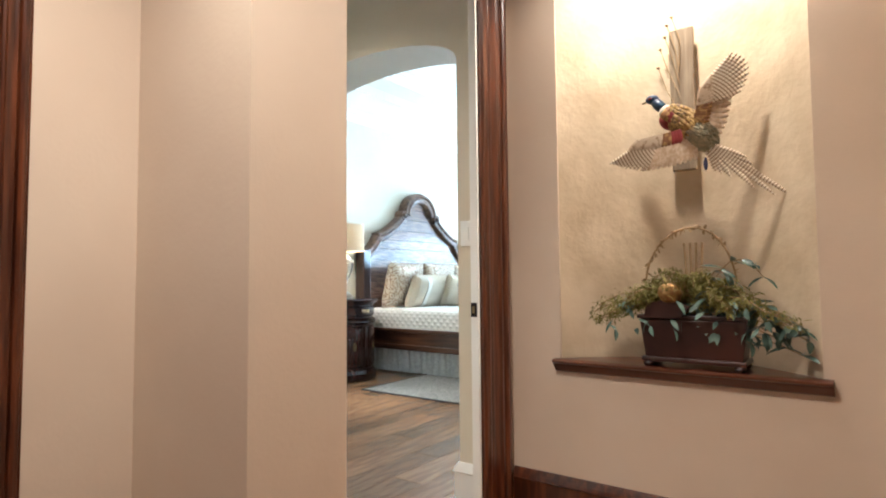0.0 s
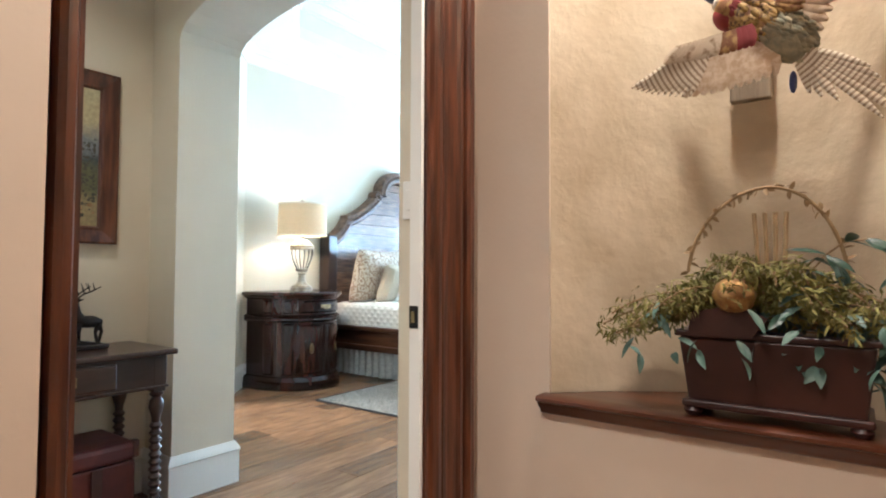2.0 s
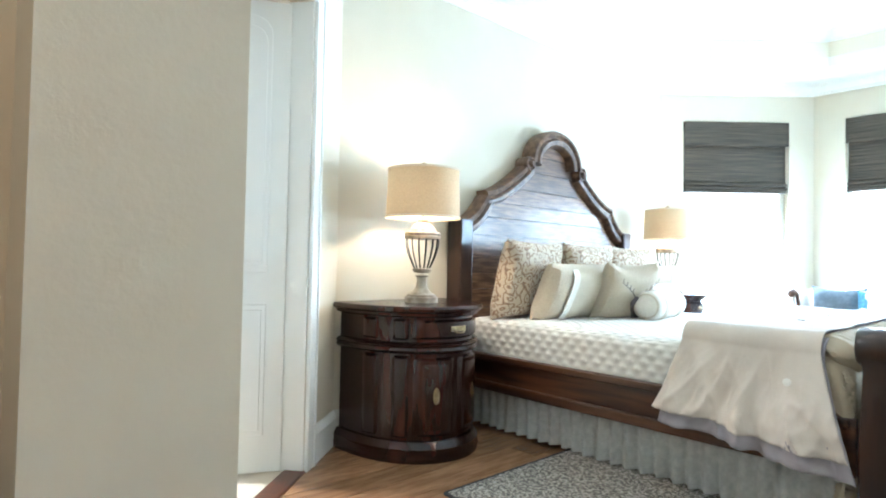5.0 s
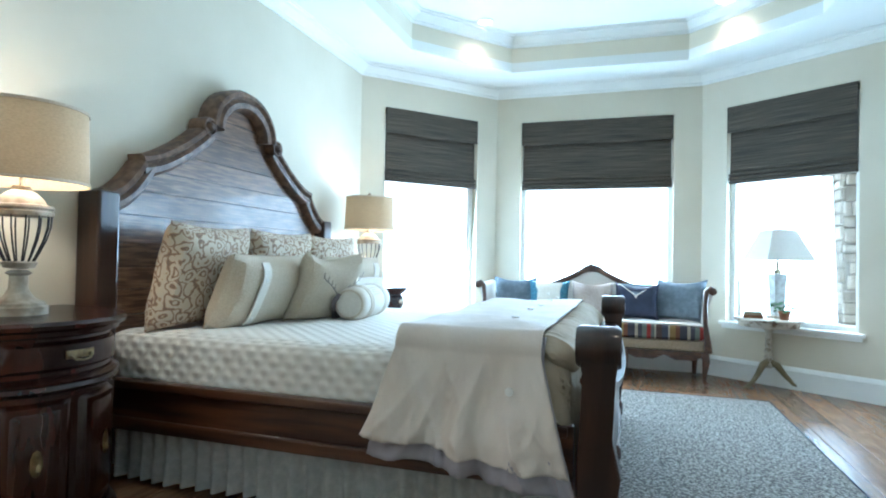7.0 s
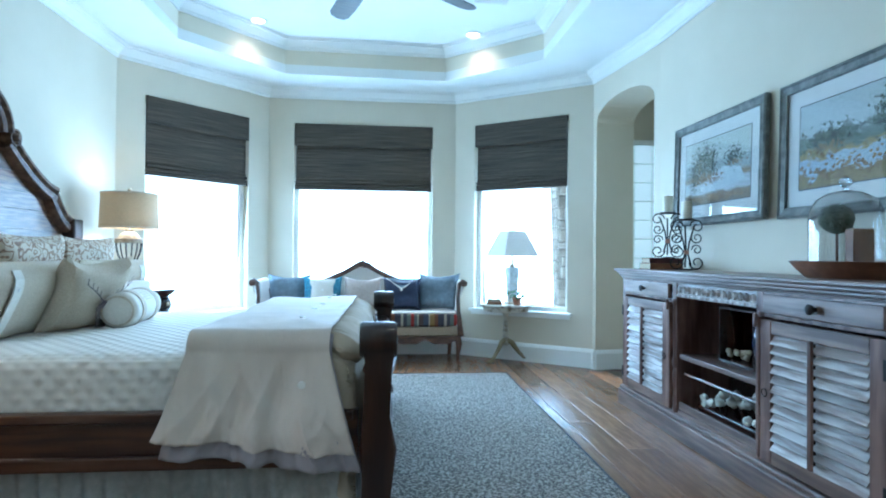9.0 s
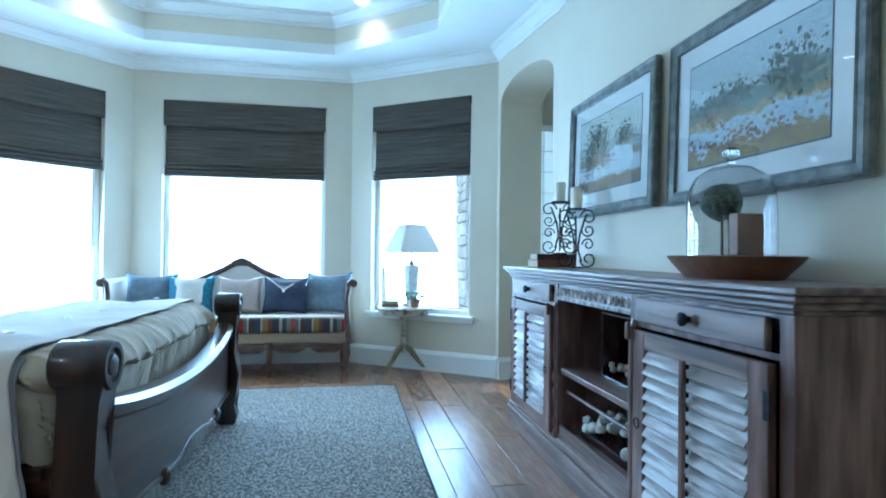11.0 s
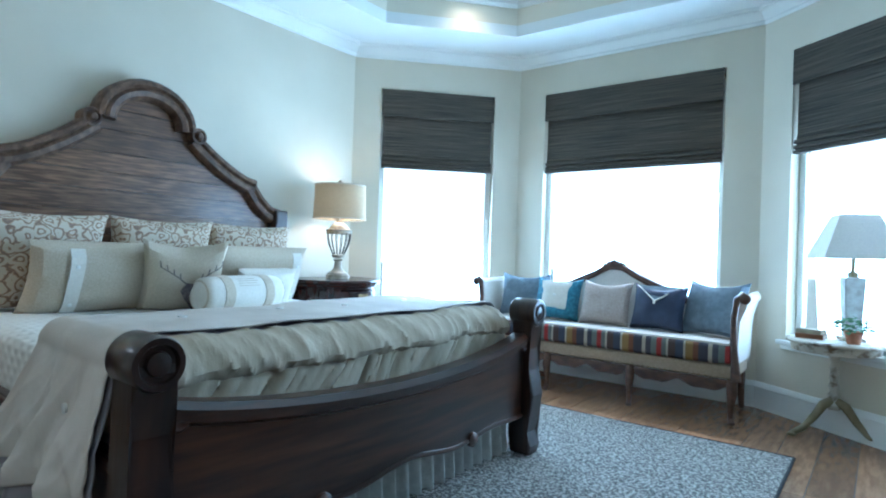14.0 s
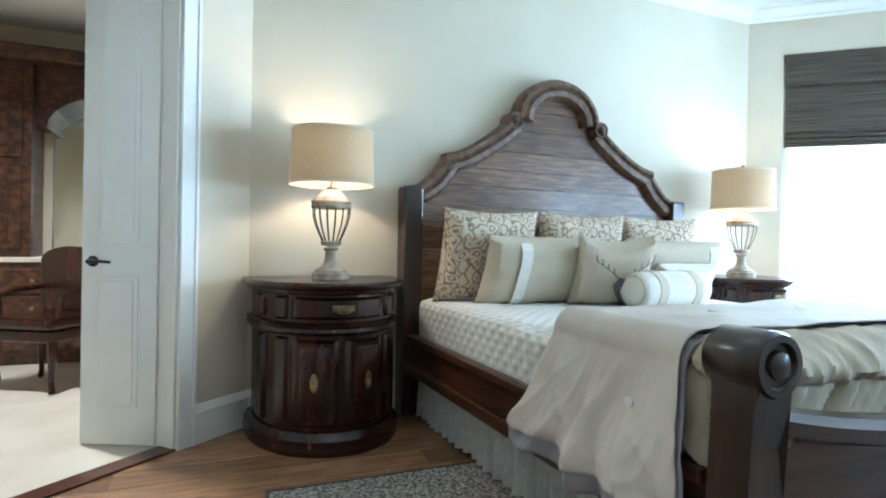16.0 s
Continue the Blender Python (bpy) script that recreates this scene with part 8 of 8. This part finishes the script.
def wagon_painting():
    p = thing("framed_painting", "western landscape oil painting in a wide wood frame", "painting", pose(CX + 0.001, 2.446, 1.537, 0, 0, 90))
    w, h = 0.68, 0.766
    part("backing", box((-w / 2 + 0.02, -0.012, -h / 2 + 0.02), (w / 2 - 0.02, 0, h / 2 - 0.02)), DARKIN, p)
    frame_bar(w, h, 0.08, [(0, 0), (0, 0.035), (0.01, 0.04), (0.03, 0.034), (0.06, 0.022), (0.07, 0.024), (0.078, 0.016), (0.078, 0)], STAIN, p)
    canvas(w - 0.15, h - 0.15, -0.0135, ART3, p, "painted plain under a dull yellow sky")
    dab = mat("painted_dark", (0.03, 0.03, 0.022), 0.5, (0.06, 0.05, 0.03), 40.0)
    warm = mat("painted_ochre", (0.08, 0.042, 0.018), 0.5, (0.20, 0.13, 0.055), 40.0)
    white = mat("painted_cream", (0.42, 0.35, 0.24), 0.5)

    def dabs(name, quads, material):
        bm = bmesh.new()
        for q in quads:
            bm.faces.new([bm.verts.new((x, -0.0142, z)) for x, z in q])
        ob = part(name, bm, material, p)
        if len(quads) > 9:
            ob["kind"] = "stuff"

    for x, z, s in ((0.135, 0.05, 1.0), (-0.125, 0.10, 0.5), (-0.09, 0.10, 0.4), (0.02, 0.08, 0.35)):
        q = [[(x - 0.03 * s, z), (x - 0.022 * s, z), (x - 0.003 * s, z + 0.17 * s), (x - 0.008 * s, z + 0.17 * s)], [(x + 0.022 * s, z), (x + 0.03 * s, z), (x + 0.008 * s, z + 0.17 * s), (x + 0.003 * s, z + 0.17 * s)]]
        for k in range(5):
            zz, hw = z + 0.034 * k * s, (0.028 - 0.0045 * k) * s
            q.append([(x - hw, zz), (x + hw, zz), (x + hw, zz + 0.005 * s), (x - hw, zz + 0.005 * s)])
        dabs("painted_derrick", q, dab)
    strokes("painted_brush", ((-0.10, -0.15, 0.10, 0.05, 0.008, 150), (0.17, -0.12, 0.06, 0.07, 0.008, 130), (0.0, 0.045, 0.17, 0.012, 0.007, 120), (0.2, 0.02, 0.04, 0.02, 0.006, 50)), dab, p, -0.0136, 31, (0.245, 0.29))
    strokes("painted_track", ((0.0, -0.16, 0.07, 0.05, 0.008, 130), (0.06, -0.24, 0.09, 0.03, 0.010, 90), (-0.18, -0.2, 0.05, 0.05, 0.006, 60)), RUSTPAINT, p, -0.0137, 32, (0.245, 0.29))
    rng = random.Random(2)
    def daub(x, z, w, h):
        return [(x + w * (1 + rng.uniform(-0.25, 0.2)) * math.cos(k * 0.57), z + h * (1 + rng.uniform(-0.25, 0.2)) * math.sin(k * 0.57)) for k in range(11)]

    dabs("painted_team", [daub(x, z, w, h) for x, z, w, h in ((-0.15, 0.01, 0.026, 0.026), (-0.105, -0.005, 0.028, 0.034), (-0.07, -0.02, 0.022, 0.045), (-0.03, -0.02, 0.028, 0.05), (0.005, -0.03, 0.02, 0.055), (0.03, -0.01, 0.018, 0.04))], warm)
    dabs("painted_pack", [daub(x, z, w, h) for x, z, w, h in ((-0.15, 0.028, 0.014, 0.016), (-0.11, 0.022, 0.014, 0.016), (-0.032, 0.05, 0.009, 0.026), (0.008, 0.046, 0.007, 0.022))], white)
    dabs("painted_load", [daub(-0.012, 0.05, 0.013, 0.024)], mat("painted_red", (0.14, 0.03, 0.02), 0.5))
    dabs("painted_legs", [[(x, -0.08), (x + 0.006, -0.08), (x + 0.009, -0.03), (x - 0.002, -0.03)] for x in (-0.16, -0.145, -0.12, -0.10, -0.08, -0.06, -0.04, -0.02)], dab)
    dabs("painted_scrub", [[(x, z), (x + rng.uniform(0.01, 0.03), z + 0.003), (x + 0.012, z + rng.uniform(0.008, 0.02))] for x, z in ((rng.uniform(-0.24, 0.21), rng.uniform(-0.29, -0.08)) for _ in range(60))], dab)
    dabs("painted_path", [[(x, z), (x + rng.uniform(0.02, 0.05), z + 0.002), (x + 0.02, z + 0.012)] for x, z in ((rng.uniform(-0.14, 0.12), rng.uniform(-0.28, -0.1)) for _ in range(60))], warm)
    dabs("painted_post", [[(x, -0.12), (x + 0.008, -0.12), (x + 0.007, -0.02), (x, -0.02)] for x in (0.07, 0.10, 0.15)], dab)


wagon_painting()

# ---- floor planks ----


def floor_span(x):
    """Where the floor begins and ends along y for a plank at x."""
    low = 2.95 if x < -2.9 else (1.2 if x < -1.4 else -1.0)
    if x < -3.4:
        low = 3.1 + (-3.4 - x) * 1.15
    high = 9.85
    if x < -3.6:
        high = 9.85 - (-3.6 - x) * 0.95
    elif x > -1.2:
        high = 9.75 - (x + 1.2) * 0.75
    if x > 0.22:
        return ((-1.0, 1.6), (7.7, 8.95)) if x < 0.9 else ((-1.0, 1.6),)
    return ((low, high),)


def lay_floor():
    width, gap = 0.19, 0.004
    meshes = []
    for k, length in enumerate((1.1, 1.5, 1.9, 2.3)):
        bm = box((0, 0, -0.014), (width - gap, length - gap, 0.0), None, 0.0025)
        me = bpy.data.meshes.new("plank")
        bm.to_mesh(me)
        bm.free()
        me.materials.append(PLANK)
        meshes.append((me, length))
    rng = random.Random(21)
    x = -4.86
    while x < 1.5:
        for low, high in floor_span(x + width / 2):
            y = low - rng.uniform(0, 0.9)
            while y < high - 0.05:
                me, length = rng.choice(meshes)
                a, b = max(y, low), min(y + length, high)
                if b - a > 0.05:
                    ob = new("plank", me)
                    ob.parent = floor
                    ob.matrix_basis = Matrix.Translation((x, a, 0.0)) @ Matrix.Diagonal((1, (b - a) / length, 1, 1))
                y += length
        x += width


lay_floor()
